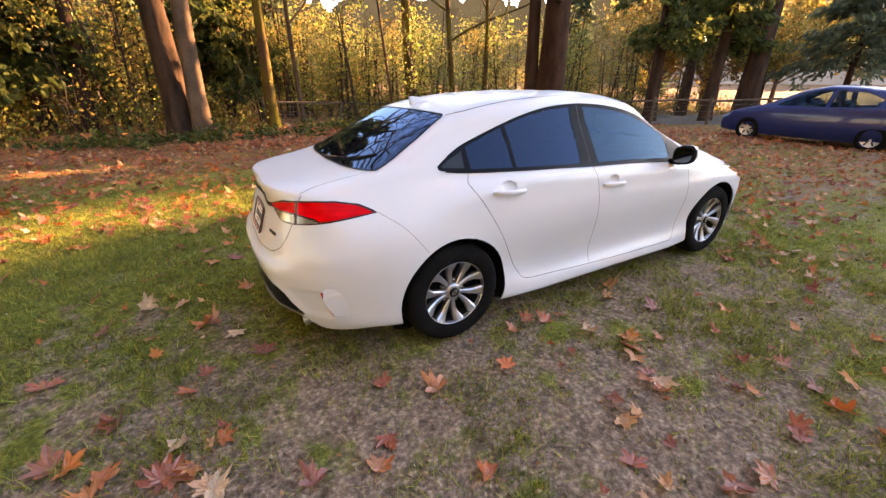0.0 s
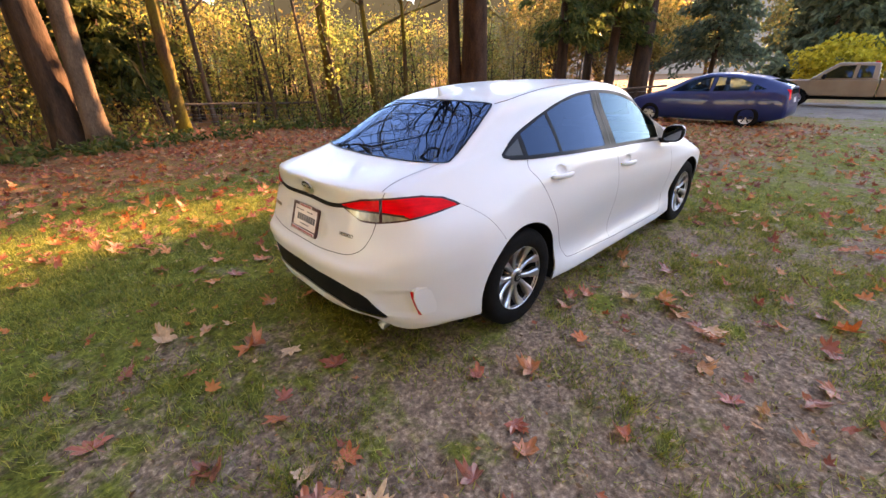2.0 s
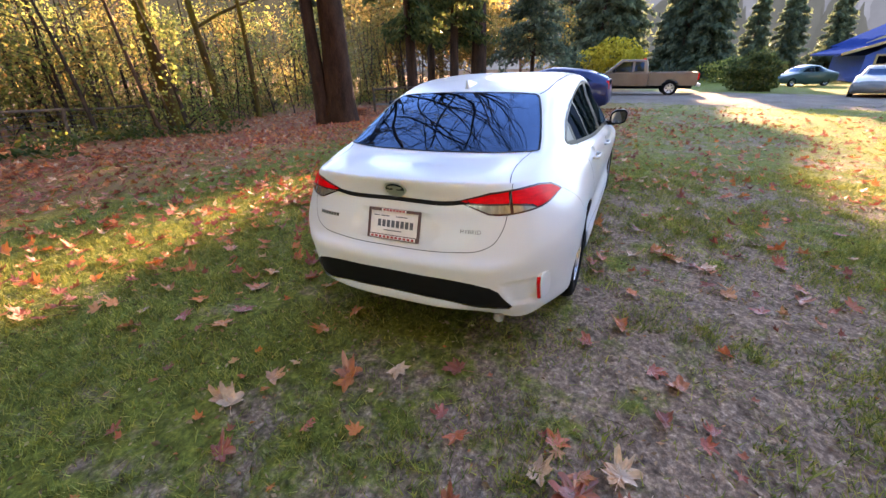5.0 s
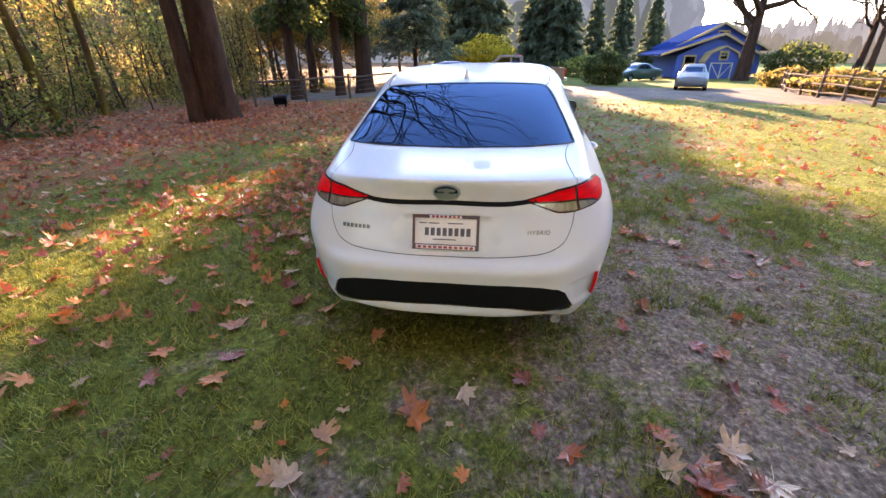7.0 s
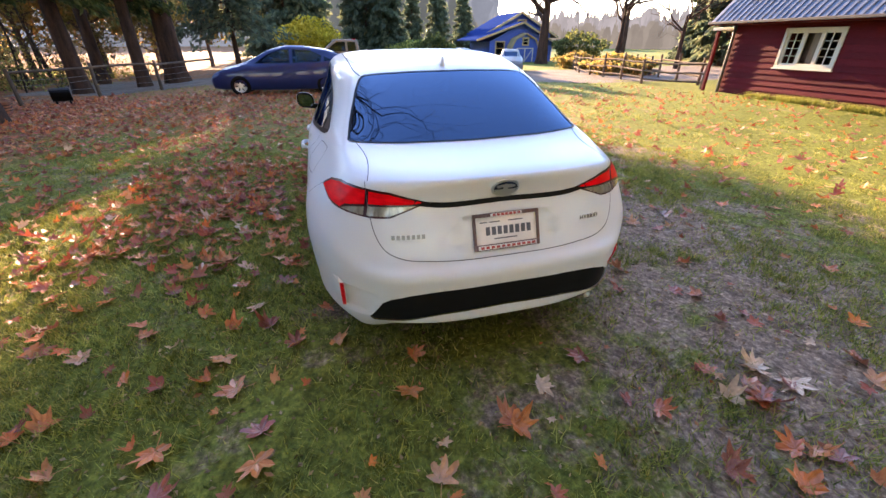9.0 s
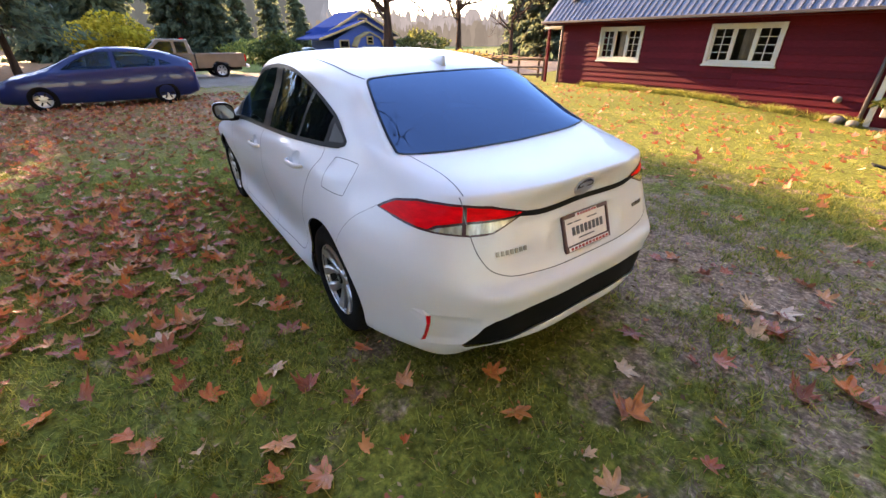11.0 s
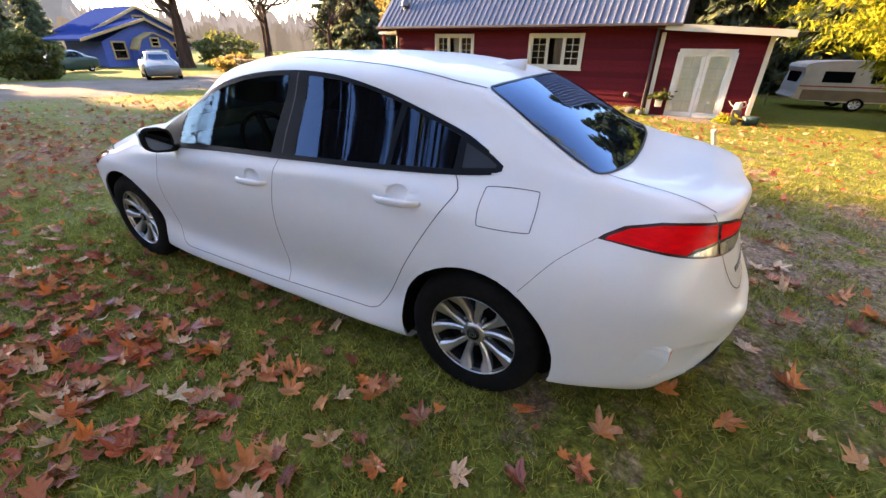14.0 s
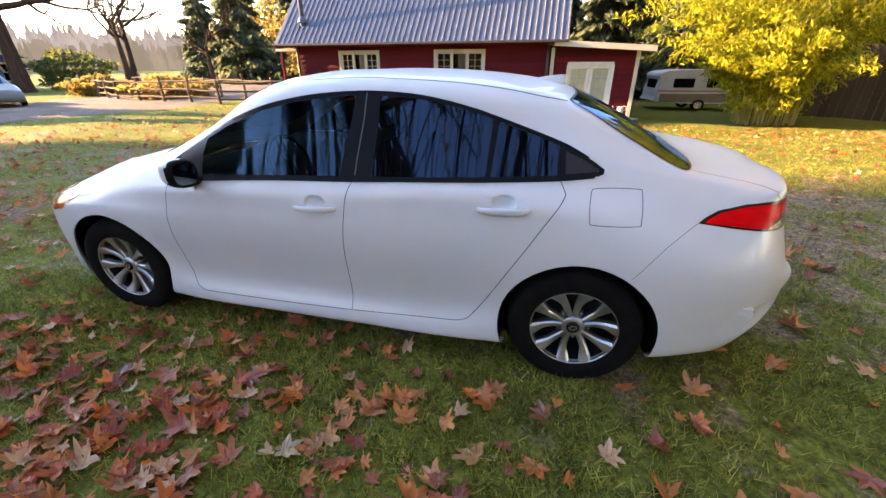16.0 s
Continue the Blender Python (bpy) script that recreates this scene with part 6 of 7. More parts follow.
obj("foliage", lb.mesh("foliage"), M_BAMBOO, bam)

# ---- parked vehicles beyond the lawn ----
M_NAVY = surface("navy_paint", (0.010, 0.021, 0.105), 0.3, col2=(0.009, 0.018, 0.09), scale=2, fine_amt=0.03, coat=0.35, spec=0.2)
M_TAN = surface("tan_paint", (0.21, 0.15, 0.10), 0.45, 0.1, col2=(0.17, 0.12, 0.08), scale=2, fine_amt=0.08, coat=0.25, spec=0.2)
M_PALE = surface("pale_silver_paint", (0.15, 0.16, 0.155), 0.5, 0.0, col2=(0.12, 0.13, 0.125), scale=2, fine_amt=0.08, coat=0.2, spec=0.2)
M_GREENCAR = surface("dark_green_paint", (0.02, 0.055, 0.045), 0.35, col2=(0.02, 0.045, 0.04), scale=2, fine_amt=0.05, coat=0.3, spec=0.2)


def loft_body(stations, seg=6):
    """A car body from stations (x, half width, sill z, belt z, top z, top half width)."""
    bm = bmesh.new()
    st = np.array(stations, float)
    k = len(st)
    t = np.arange(k)
    tt = np.linspace(0, k - 1, (k - 1) * seg + 1)
    cols = [np.interp(tt, t, st[:, j]) for j in range(6)]
    for j in range(1, 6):
        c = cols[j].copy()
        for _ in range(2):
            c[1:-1] = (c[:-2] + 2 * c[1:-1] + c[2:]) / 4
        cols[j] = c
    rows = []
    for x, w, zs, zb, zt, wt in zip(*cols):
        sec = [(w * .90, zs), (w * .97, zs + .06), (w, zs + (zb - zs) * .45), (w * .985, zs + (zb - zs) * .8), (w * .95, zb), (wt * .55 + w * .4, zb * .45 + zt * .55), (wt, zt - .05), (wt * .85, zt - .01), (wt * .4, zt + .012), (0, zt + .015)]
        full = [(y, z) for y, z in sec] + [(-y, z) for y, z in sec[-2::-1]]
        rows.append([bm.verts.new((x, y, z)) for y, z in full])
    n = len(rows[0])
    for a, b in zip(rows, rows[1:]):
        for i in range(n - 1):
            bm.faces.new((a[i], a[i + 1], b[i + 1], b[i]))
        bm.faces.new((a[n - 1], a[0], b[0], b[n - 1]))
    bm.faces.new(rows[0])
    bm.faces.new(rows[-1][::-1])
    bmesh.ops.recalc_face_normals(bm, faces=bm.faces)
    return bm


def open_sides(bm, windows):
    """Cuts the side windows out of a body, so that one sees through the car."""
    eu, ev = Vector((1, 0, 0)), Vector((0, 0, 1))
    for w in windows:
        cu_, cv_ = sum(p[0] for p in w) / len(w), sum(p[1] for p in w) / len(w)
        poly = [(cu_ + (u - cu_) * .96, cv_ + (v - cv_) * .96) for u, v in w]
        for (x0, z0), (x1, z1) in zip(poly, poly[1:] + poly[:1]):
            n = eu * (z1 - z0) - ev * (x1 - x0)
            near = [f for f in bm.faces if f.calc_center_median().z > min(p[1] for p in poly) - .3]
            geom = set(near)
            for f in near:
                geom.update(f.edges)
                geom.update(f.verts)
            bmesh.ops.bisect_plane(bm, geom=list(geom), dist=1e-5, plane_co=eu * x0 + ev * z0, plane_no=n.normalized())
        gone = [f for f in bm.faces if abs(f.calc_center_median().y) > .3 and inside(f.calc_center_median().x, f.calc_center_median().z, poly)]
        bmesh.ops.delete(bm, geom=gone, context="FACES")


def pane_on(tree, view, pts, s, mat, name, parent, lift=0.006, label=""):
    """A panel lying on a body, from an outline seen from the side, the rear or the front."""
    o = {"side": lambda u, v: (Vector((u, 4 * s, v)), Vector((0, -s, 0))), "rear": lambda u, v: (Vector((-6, u, v)), Vector((1, 0, 0))), "front": lambda u, v: (Vector((9, u, v)), Vector((-1, 0, 0)))}[view]
    bm = bmesh.new()
    vs = []
    fine = []
    for a, b in zip(pts, pts[1:] + pts[:1]):
        fine += [(a[0] + (b[0] - a[0]) * k / 4, a[1] + (b[1] - a[1]) * k / 4) for k in range(4)]
    cu_, cv_ = sum(p[0] for p in fine) / len(fine), sum(p[1] for p in fine) / len(fine)
    rings = []
    for f in (1.0, .66, .33):
        rg = []
        for u, v in fine:
            h = tree.ray_cast(*o(cu_ + (u - cu_) * f, cv_ + (v - cv_) * f))
            if h[0] is None:
                bm.free()
                return None
            rg.append(bm.verts.new(h[0] + h[1] * lift))
        rings.append(rg)
    n = len(fine)
    for a, b in zip(rings, rings[1:]):
        for i in range(n):
            bm.faces.new((a[i], a[(i + 1) % n], b[(i + 1) % n], b[i]))
    bm.faces.new(rings[-1])
    return part(name, bm, mat, parent, label)


def far_wheel(parent, x, y, r, s):
    w = new("wheel")
    w.parent = parent
    w.matrix_basis = pose(x, y, r, 0, 0, 0 if s > 0 else 180)
    bm = bmesh.new()
    lathe(bm, [(r * .62, .08), (r * .7, .10), (r * .93, .095), (r, .06), (r, -.08), (r * .6, -.10)], 28)
    part("tyre", bm, M_RUBBER, w)
    bm = bmesh.new()
    lathe(bm, [(r * .65, .085), (r * .60, .06), (r * .18, .075), (.001, .08)], 28)
    rim = part("rim", bm, M_SILVER, w)
    for i in range(6):
        a = math.radians(60 * i)
        bm = box_bm(r * .24, r * .54, .078, .084, -r * .055, r * .055)
        bmesh.ops.rotate(bm, verts=bm.verts, cent=(0, 0, 0), matrix=Matrix.Rotation(a, 3, "Y"))
        part("rim_hole", bm, M_DARKRIM, rim, "", False)


def parked_car(name, m, label, paint, stations, wheels, r, track, windows, rear_glass=None, front_glass=None, tail=None, category="car", glass=None):
    glass = glass or G_FRONT
    t = thing(name, m, label, category)
    bm = loft_body(stations)
    bm.normal_update()
    tree = BVHTree.FromBMesh(bm)
    open_sides(bm, windows)
    part("body", bm, paint, t)
    belt = min(p[1] for w in windows for p in w)
    x0, x1 = min(p[0] for w in windows for p in w), max(p[0] for w in windows for p in w)
    part("dashboard", box_bm(x1 - .5, x1 - .1, -.6, .6, belt - .3, belt - .02, .05), M_SEAT, t)
    for x in (x0 + (x1 - x0) * .18, x0 + (x1 - x0) * .52):
        for y in (.34, -.34):
            part("seat", box_bm(x - .1, x + .08, y - .22, y + .22, belt - .5, belt + .16, .06), M_SEAT, t)
    for s in (1, -1):
        for w in windows:
            pane_on(tree, "side", w, s, glass or G_SIDE, "window", t)
        for x in wheels:
            far_wheel(t, x, s * track, r, s)
            arch = [(x + (r + .05) * math.cos(k), max(.16, r + (r + .05) * math.sin(k))) for k in np.linspace(-.35, math.pi + .35, 14)]
            pane_on(tree, "side", arch, s, M_BLACK, "wheel_arch", t, .004)
    for pts in rear_glass or []:
        pane_on(tree, "rear", pts, 1, G_SIDE, "rear_window", t)
    for pts in front_glass or []:
        pane_on(tree, "front", pts, 1, G_SIDE, "windscreen", t)
    for nm, view, pts, mat in tail or []:
        pane_on(tree, view, pts, 1, mat, nm, t, .012)
    return t


HATCH = [(-.86, .72, .36, .62, .70, .62), (-.80, .80, .30, .90, 1.12, .60), (-.55, .85, .22, .98, 1.24, .58), (-.1, .87, .19, 1.0, 1.38, .58), (.6, .872, .17, .97, 1.475, .58), (1.2, .872, .17, .93, 1.49, .57), (1.75, .87, .17, .91, 1.36, .57), (2.35, .86, .18, .90, 1.06, .62), (2.7, .85, .2, .86, .94, .64), (3.2, .82, .2, .76, .82, .58), (3.52, .70, .24, .60, .66, .48), (3.60, .56, .34, .50, .52, .40)]
parked_car("hatchback", pose(14.65, 3.45, gz(14.6, 4.5) + .01, 0, 0, 90), "dark blue hatchback parked on fallen leaves by the trees", M_NAVY, HATCH, (0, 2.70), .31, .77,
           [[(.10, 1.02), (.05, 1.20), (.42, 1.35), (.98, 1.385), (1.0, .985)], [(1.08, .98), (1.06, 1.385), (1.35, 1.375), (1.72, 1.25), (2.05, 1.06), (2.18, .97)], [(-.30, 1.06), (-.02, 1.18), (0.0, 1.03)]],
           [[(-.52, 1.12), (.52, 1.12), (.48, 1.30), (-.48, 1.30)], [(-.5, .93), (.5, .93), (.52, 1.06), (-.52, 1.06)]], [[(-.6, .98), (.6, .98), (.5, 1.33), (-.5, 1.33)]],
           [("tail_lamp", "rear", [(.56, .80), (.72, .80), (.66, 1.05), (.58, 1.05)], M_RED), ("tail_lamp", "rear", [(-.56, .80), (-.72, .80), (-.66, 1.05), (-.58, 1.05)], M_RED), ("number_plate", "rear", [(-.16, .70), (.16, .70), (.16, .84), (-.16, .84)], M_PLATE)], glass=G_FRONT)
# pickup truck: cab, bonnet and an open bed
def pickup(m, label):
    t = thing("pickup_truck", m, label, "truck")

    def slab(name, pts, y0, y1, mat, bevel=.03, parent=None, lab=""):
        bm = prism(bmesh.new(), pts, y0, y1, "y")
        if bevel:
            bmesh.ops.bevel(bm, geom=list(bm.edges), offset=bevel, segments=2, affect="EDGES", profile=.5)
        return part(name, bm, mat, parent or t, lab, False)
    def wells(x0, x1, z0, z1):
        pts = [(x0, z0)]
        for cx in (0, 3.65):
            if x0 < cx < x1:
                pts += [(cx + .47 * math.cos(a), .38 + .47 * math.sin(a)) for a in np.linspace(math.pi - .26, .26, 12)]
        return pts + [(x1, z0), (x1, z1), (x0, z1)]
    for s in (1, -1):
        slab("bed_side", wells(-1.22, 1.08, .50, 1.16), min(s * .86, s * .95), max(s * .86, s * .95), M_TAN, .015)
    slab("tailgate", [(-1.28, .56), (-1.20, .56), (-1.20, 1.15), (-1.26, 1.15)], -.78, .78, M_TAN, .012)
    slab("bed_floor", [(-1.2, .60), (1.06, .60), (1.06, .66), (-1.2, .66)], -.86, .86, M_BLACK, 0)
    slab("bed_front", [(1.02, .6), (1.08, .6), (1.08, 1.15), (1.02, 1.15)], -.86, .86, M_TAN, 0)
    slab("lower_body", wells(1.12, 4.50, .48, 1.14), -.94, .94, M_TAN, .03)
    slab("nose", [(4.46, .52), (4.58, .56), (4.56, 1.0), (4.46, 1.1)], -.88, .88, M_TAN, .02)
    bm = bmesh.new()
    rows = [[(1.14, y, 1.13) for y in (-.92, .92)], [(1.24, y, 1.80) for y in (-.72, .72)], [(2.52, y, 1.83) for y in (-.72, .72)], [(3.36, y, 1.14) for y in (-.90, .90)]]
    vs = [[bm.verts.new(p) for p in r] for r in rows]
    for a, b in zip(vs, vs[1:]):
        bm.faces.new((a[0], a[1], b[1], b[0]))
    bm.faces.new([r[0] for r in vs])
    bm.faces.new([r[1] for r in vs][::-1])
    bm.faces.new((vs[0][0], vs[-1][0], vs[-1][1], vs[0][1]))
    bmesh.ops.bevel(bm, geom=list(bm.edges), offset=.06, segments=3, affect="EDGES", profile=.5)
    bmesh.ops.recalc_face_normals(bm, faces=bm.faces)
    bm.normal_update()
    tree = BVHTree.FromBMesh(bm)
    part("cab", bm, M_TAN, t, "", False)
    for s in (1, -1):
        for w in ([(1.36, 1.22), (1.40, 1.68), (1.84, 1.70), (1.84, 1.21)], [(1.96, 1.21), (1.96, 1.70), (2.44, 1.70), (2.96, 1.30), (2.96, 1.21)]):
            pane_on(tree, "side", w, s, G_SIDE, "window", t)
        for x in (0, 3.65):
            far_wheel(t, x, s * .84, .38, s)
        part("wing_mirror", box_bm(2.80, 2.92, min(s * .95, s * 1.12), max(s * .95, s * 1.12), 1.18, 1.38, .03), M_BLACK, t)
        part("tail_lamp", box_bm(-1.285, -1.20, min(s * .80, s * .945), max(s * .80, s * .945), .78, 1.10, .015), M_RED, t, "red tail lamp")
        part("headlamp", box_bm(4.50, 4.59, min(s * .60, s * .88), max(s * .60, s * .88), .80, .98, .02), M_CLEAR, t)
    pane_on(tree, "rear", [(-.6, 1.25), (.6, 1.25), (.52, 1.66), (-.52, 1.66)], 1, G_SIDE, "rear_window", t)
    pane_on(tree, "front", [(-.74, 1.24), (.74, 1.24), (.6, 1.72), (-.6, 1.72)], 1, G_SIDE, "windscreen", t)
    part("rear_bumper", box_bm(-1.42, -1.26, -.9, .9, .46, .62, .03), M_CHROME, t, "chrome rear bumper")
    part("front_bumper", box_bm(4.52, 4.68, -.9, .9, .44, .62, .03), M_CHROME, t, "chrome front bumper")
    part("roof_light", box_bm(1.30, 1.44, -.2, .2, 1.80, 1.86, .01), M_RED, t)
    part("chassis", box_bm(-1.1, 4.4, -.5, .5, .34, .50, .02), M_BLACK, t)


pickup(pose(25.3, .35, gz(25, 1) + .01, 0, 0, 93), "tan extended-cab pickup truck parked on the drive")
SEDAN = [(-.95, .74, .4, .68, .74, .60), (-.9, .80, .3, .86, .95, .62), (-.4, .84, .2, .92, 1.02, .60), (.1, .85, .18, .93, 1.22, .56), (.55, .85, .17, .92, 1.39, .54), (1.2, .85, .17, .90, 1.40, .54), (1.65, .85, .17, .89, 1.25, .55), (2.15, .84, .18, .88, .99, .60), (2.7, .82, .2, .80, .88, .60), (3.3, .78, .22, .68, .74, .56), (3.45, .66, .3, .56, .60, .5)]
SIDE_W = [[(.30, .98), (.36, 1.13), (.62, 1.29), (1.0, 1.31), (1.0, .96)], [(1.07, .96), (1.07, 1.31), (1.25, 1.30), (1.6, 1.16), (1.92, .97)]]
FRONT_G = [[(-.56, .98), (.56, .98), (.48, 1.25), (-.48, 1.25)]]
parked_car("saloon", pose(27.9, -9.3, gz(28, -10) + .01, 0, 0, 158), "old pale silver saloon parked before the blue house", M_PALE, SEDAN, (0, 2.6), .30, .74, SIDE_W, None, FRONT_G)
parked_car("saloon", pose(46.5, -11.9, gz(46, -11) + .01, 0, 0, 70), "dark saloon parked by shrubs", M_NAVY, SEDAN, (0, 2.6), .30, .74, SIDE_W, None, FRONT_G)
parked_car("saloon", pose(39.5, -10.0, gz(39, -10) + .01, 0, 0, 120), "dark green saloon half hidden by shrubs", M_GREENCAR, SEDAN, (0, 2.6), .30, .74, SIDE_W, None, FRONT_G)

# ---- blue house ----
M_BLUE = surface("blue_clapboard", (0.075, 0.125, 0.36), 0.8, spec=0.05, col2=(0.06, 0.105, 0.33), scale=2, fine_amt=0.15, stretch=(1, 1, 6))
M_BLUEROOF = surface("blue_roof", (0.022, 0.045, 0.16), 0.9, spec=0.0, col2=(0.018, 0.036, 0.13), scale=5, fine_amt=0.3)
M_CREAM = surface("cream_trim", (0.42, 0.31, 0.15), 0.7, fine_amt=0.1, spec=0.1)
M_SHINGLE = surface("grey_shingles", (0.06, 0.065, 0.09), 0.95, col2=(0.045, 0.05, 0.07), scale=6, fine_amt=0.3, spec=0.0)
hz = gz(45, -17)
house = thing("house", pose(45, -17.9, hz), "blue timber house with cream trim and a small gabled porch", "house")
part("wall", prism(bmesh.new(), [(-3.9, 0), (3.7, 0), (3.7, 2.0), (0, 3.85), (-3.9, 1.95)], 0, 7.0, "x"), M_BLUE, house, "", False)
part("wall", prism(bmesh.new(), [(-5.2, 0), (2.6, 0), (2.6, 3.0), (-1.1, 4.95), (-5.2, 3.0)], 3.0, 10.0, "x"), M_BLUE, house, "", False)
for sgn, pts in ((1, [(-.0, 3.98), (5.4, 2.20), (5.4, 2.06), (0, 3.84)]), (-1, [(0, 3.98), (-4.4, 1.80), (-4.4, 1.66), (0, 3.84)])):
    part("roof", prism(bmesh.new(), [(a, b) for a, b in pts], -.5, 7.2, "x"), M_BLUEROOF, house, "", False)
    part("barge_board", prism(bmesh.new(), [(a, b + (.02 if k < 2 else -.06)) for k, (a, b) in enumerate(pts)], -.56, -.51, "x"), M_CREAM, house, "", False)
for pts in ([(-1.1, 5.1), (3.2, 2.9), (3.2, 2.75), (-1.1, 4.95)], [(-1.1, 5.1), (-6, 2.6), (-6, 2.45), (-1.1, 4.95)]):
    part("roof", prism(bmesh.new(), pts, 2.6, 10.2, "x"), M_BLUEROOF if pts[1][0] > 0 else M_SHINGLE, house, "", False)
    part("barge_board", prism(bmesh.new(), [(a, b + (.02 if k < 2 else -.08)) for k, (a, b) in enumerate(pts)], 2.5, 2.59, "x"), M_CREAM, house, "", False)
porch = [(-1.55, 0), (1.55, 0), (1.6, 1.35), (1.15, 2.2), (0, 2.75), (-1.15, 2.2), (-1.6, 1.35)]
part("porch", prism(bmesh.new(), porch, -1.2, -.01, "x"), M_BLUE, house, "", False)
for a, b in zip(porch[2:], porch[3:]):
    part("porch_trim", prism(bmesh.new(), [a, b, (b[0] * 1.06, b[1] + .12), (a[0] * 1.06, a[1] + .12)], -1.4, -.02, "x"), M_CREAM, house, "", False)


def house_window(y, z, w, h, x):
    wd = new("window")
    wd.parent = house
    wd.matrix_basis = Matrix.Translation((x, y, z))
    bm = bmesh.new()
    for a in ((-w / 2 - .12, w / 2 + .12, h, h + .14), (-w / 2 - .12, w / 2 + .12, -.14, 0), (-w / 2 - .12, -w / 2, 0, h), (w / 2, w / 2 + .12, 0, h), (-w / 2, w / 2, h / 2 - .03, h / 2 + .03)):
        box(bm, -.09, .0, a[0], a[1], a[2], a[3])
    part("window_frame", bm, M_CREAM, wd, "", False)
    part("pane", box_bm(-.04, -.01, -w / 2, w / 2, 0, h), G_SIDE, wd, "", False)


for y, z, w, h, x in ((-2.7, .75, .9, 1.2, -.01), (2.5, .75, .9, 1.2, -.01), (0, 1.75, .55, .55, -1.21), (-1.3, 3.3, .9, .9, 2.99)):
    house_window(y, z, w, h, x)
bm = bmesh.new()
for a in ((-1.0, 1.0, 1.32, 1.42), (-1.0, -.9, 0, 1.32), (.9, 1.0, 0, 1.32), (-.05, .05, 0, 1.32)):
    box(bm, -1.26, -1.205, a[0], a[1], a[2], a[3])
for s in (-1, 1):
    prism(bm, [(s * .08, .1), (s * .88, 1.2), (s * .88, 1.3), (s * .06, .2)], -1.25, -1.21, "x")
part("porch_door_trim", bm, M_WHITE, house, "white cross-braced door trim", False)

# ---- fences, trailer and small things ----
M_RAIL = surface("weathered_rail", (0.18, 0.13, 0.09), 0.95, spec=0.1, col2=(0.10, 0.075, 0.055), scale=5, fine_amt=0.3, bump=0.4, rnd="object")
M_PLANK = surface("brown_planks", (0.12, 0.078, 0.045), 0.9, col2=(0.075, 0.05, 0.03), scale=2, fine=50, fine_amt=0.35, bump=0.4, rnd="object", stretch=(3, 3, 0.3))
M_WIRE = surface("fence_wire", (0.20, 0.19, 0.18), 0.6, 0.5)


def rail_fence(pts, h, rails, label, wire=False):
    f = thing("wire_fence" if wire else "rail_fence", pose(0, 0, 0), label, "fence")
    rg = random.Random(len(pts) * 7 + int(h * 10))
    for (x0, y0), (x1, y1) in zip(pts, pts[1:]):
        n = max(1, round(math.hypot(x1 - x0, y1 - y0) / 2.2))
        for k in range(n):
            xa, ya, xb, yb_ = x0 + (x1 - x0) * k / n, y0 + (y1 - y0) * k / n, x0 + (x1 - x0) * (k + 1) / n, y0 + (y1 - y0) * (k + 1) / n
            za, zb = gz(xa, ya), gz(xb, yb_)
            b = Buf()
            hh = h * rg.uniform(.95, 1.18)
            b.tube([(xa, ya, za - .1), (xa + rg.uniform(-.05, .05), ya, za + hh * .5), (xa + rg.uniform(-.08, .08), ya, za + hh)], [.07, .06, .055], 7)
            obj("post", b.mesh("post", True), M_RAIL, f)
            for j in range(rails):
                u = (j + .75) / rails * h * (.92 + .05 * rg.random())
                b = Buf()
                r = .006 if wire and j < rails - 1 else .045
                b.tube([(xa, ya, za + u), ((xa + xb) / 2, (ya + yb_) / 2, (za + zb) / 2 + u + rg.uniform(-.05, .03)), (xb, yb_, zb + u + rg.uniform(-.04, .04))], [r, r * .95, r * .9], 6)
                obj("wire" if r < .02 else "rail", b.mesh("rail", True), M_WIRE if r < .02 else M_RAIL, f)
    return f


rail_fence([(12.9, -11.4), (16.0, -11.0), (19.6, -11.4), (24, -12.6), (33, -17)], 1.05, 3, "weathered split-rail fence beyond the lawn")
rail_fence([(14.5, -12.8), (19, -14.5), (26, -18), (34, -22)], 1.1, 2, "grey rail fence in the far garden")
rail_fence([(15.8, 13.4), (17.9, 12.0), (19.6, 10.4), (21.6, 8.6)], 1.15, 5, "wire fence with a top rail before the firs", True)
rail_fence([(1.9, 16.4), (4.8, 16.8), (7.2, 17.0)], .9, 6, "old wire fence at the woodland edge", True)

pf = thing("plank_fence", pose(0, 0, 0), "tall brown vertical-board fence beside the bamboo", "fence")
P0, P1 = Vector((-8.0, -15.0)), Vector((-14.0, -10.8))
nb = 28
ang = math.degrees(math.atan2(P1.y - P0.y, P1.x - P0.x))
rg = random.Random(8)
wd_ = (P1 - P0).length / nb
for k in range(nb):
    p = P0 + (P1 - P0) * (k + .5) / nb
    bm = box_bm(-wd_ / 2 + .006, wd_ / 2 - .006, -.012, .012, -.3, 2.55 + rg.uniform(-.06, .06), .004)
    part("plank", bm, M_PLANK, pf, "", False, pose(p.x, p.y, gz(p.x, p.y), 0, 0, ang) @ pose(0, rg.uniform(-.008, .008), 0))
for z in (.5, 1.9):
    mid = (P0 + P1) / 2
    part("rail", box_bm(-(P1 - P0).length / 2, (P1 - P0).length / 2, .013, .06, z, z + .09), M_PLANK, pf, "", False, pose(mid.x, mid.y, gz(mid.x, mid.y), 0, 0, ang))

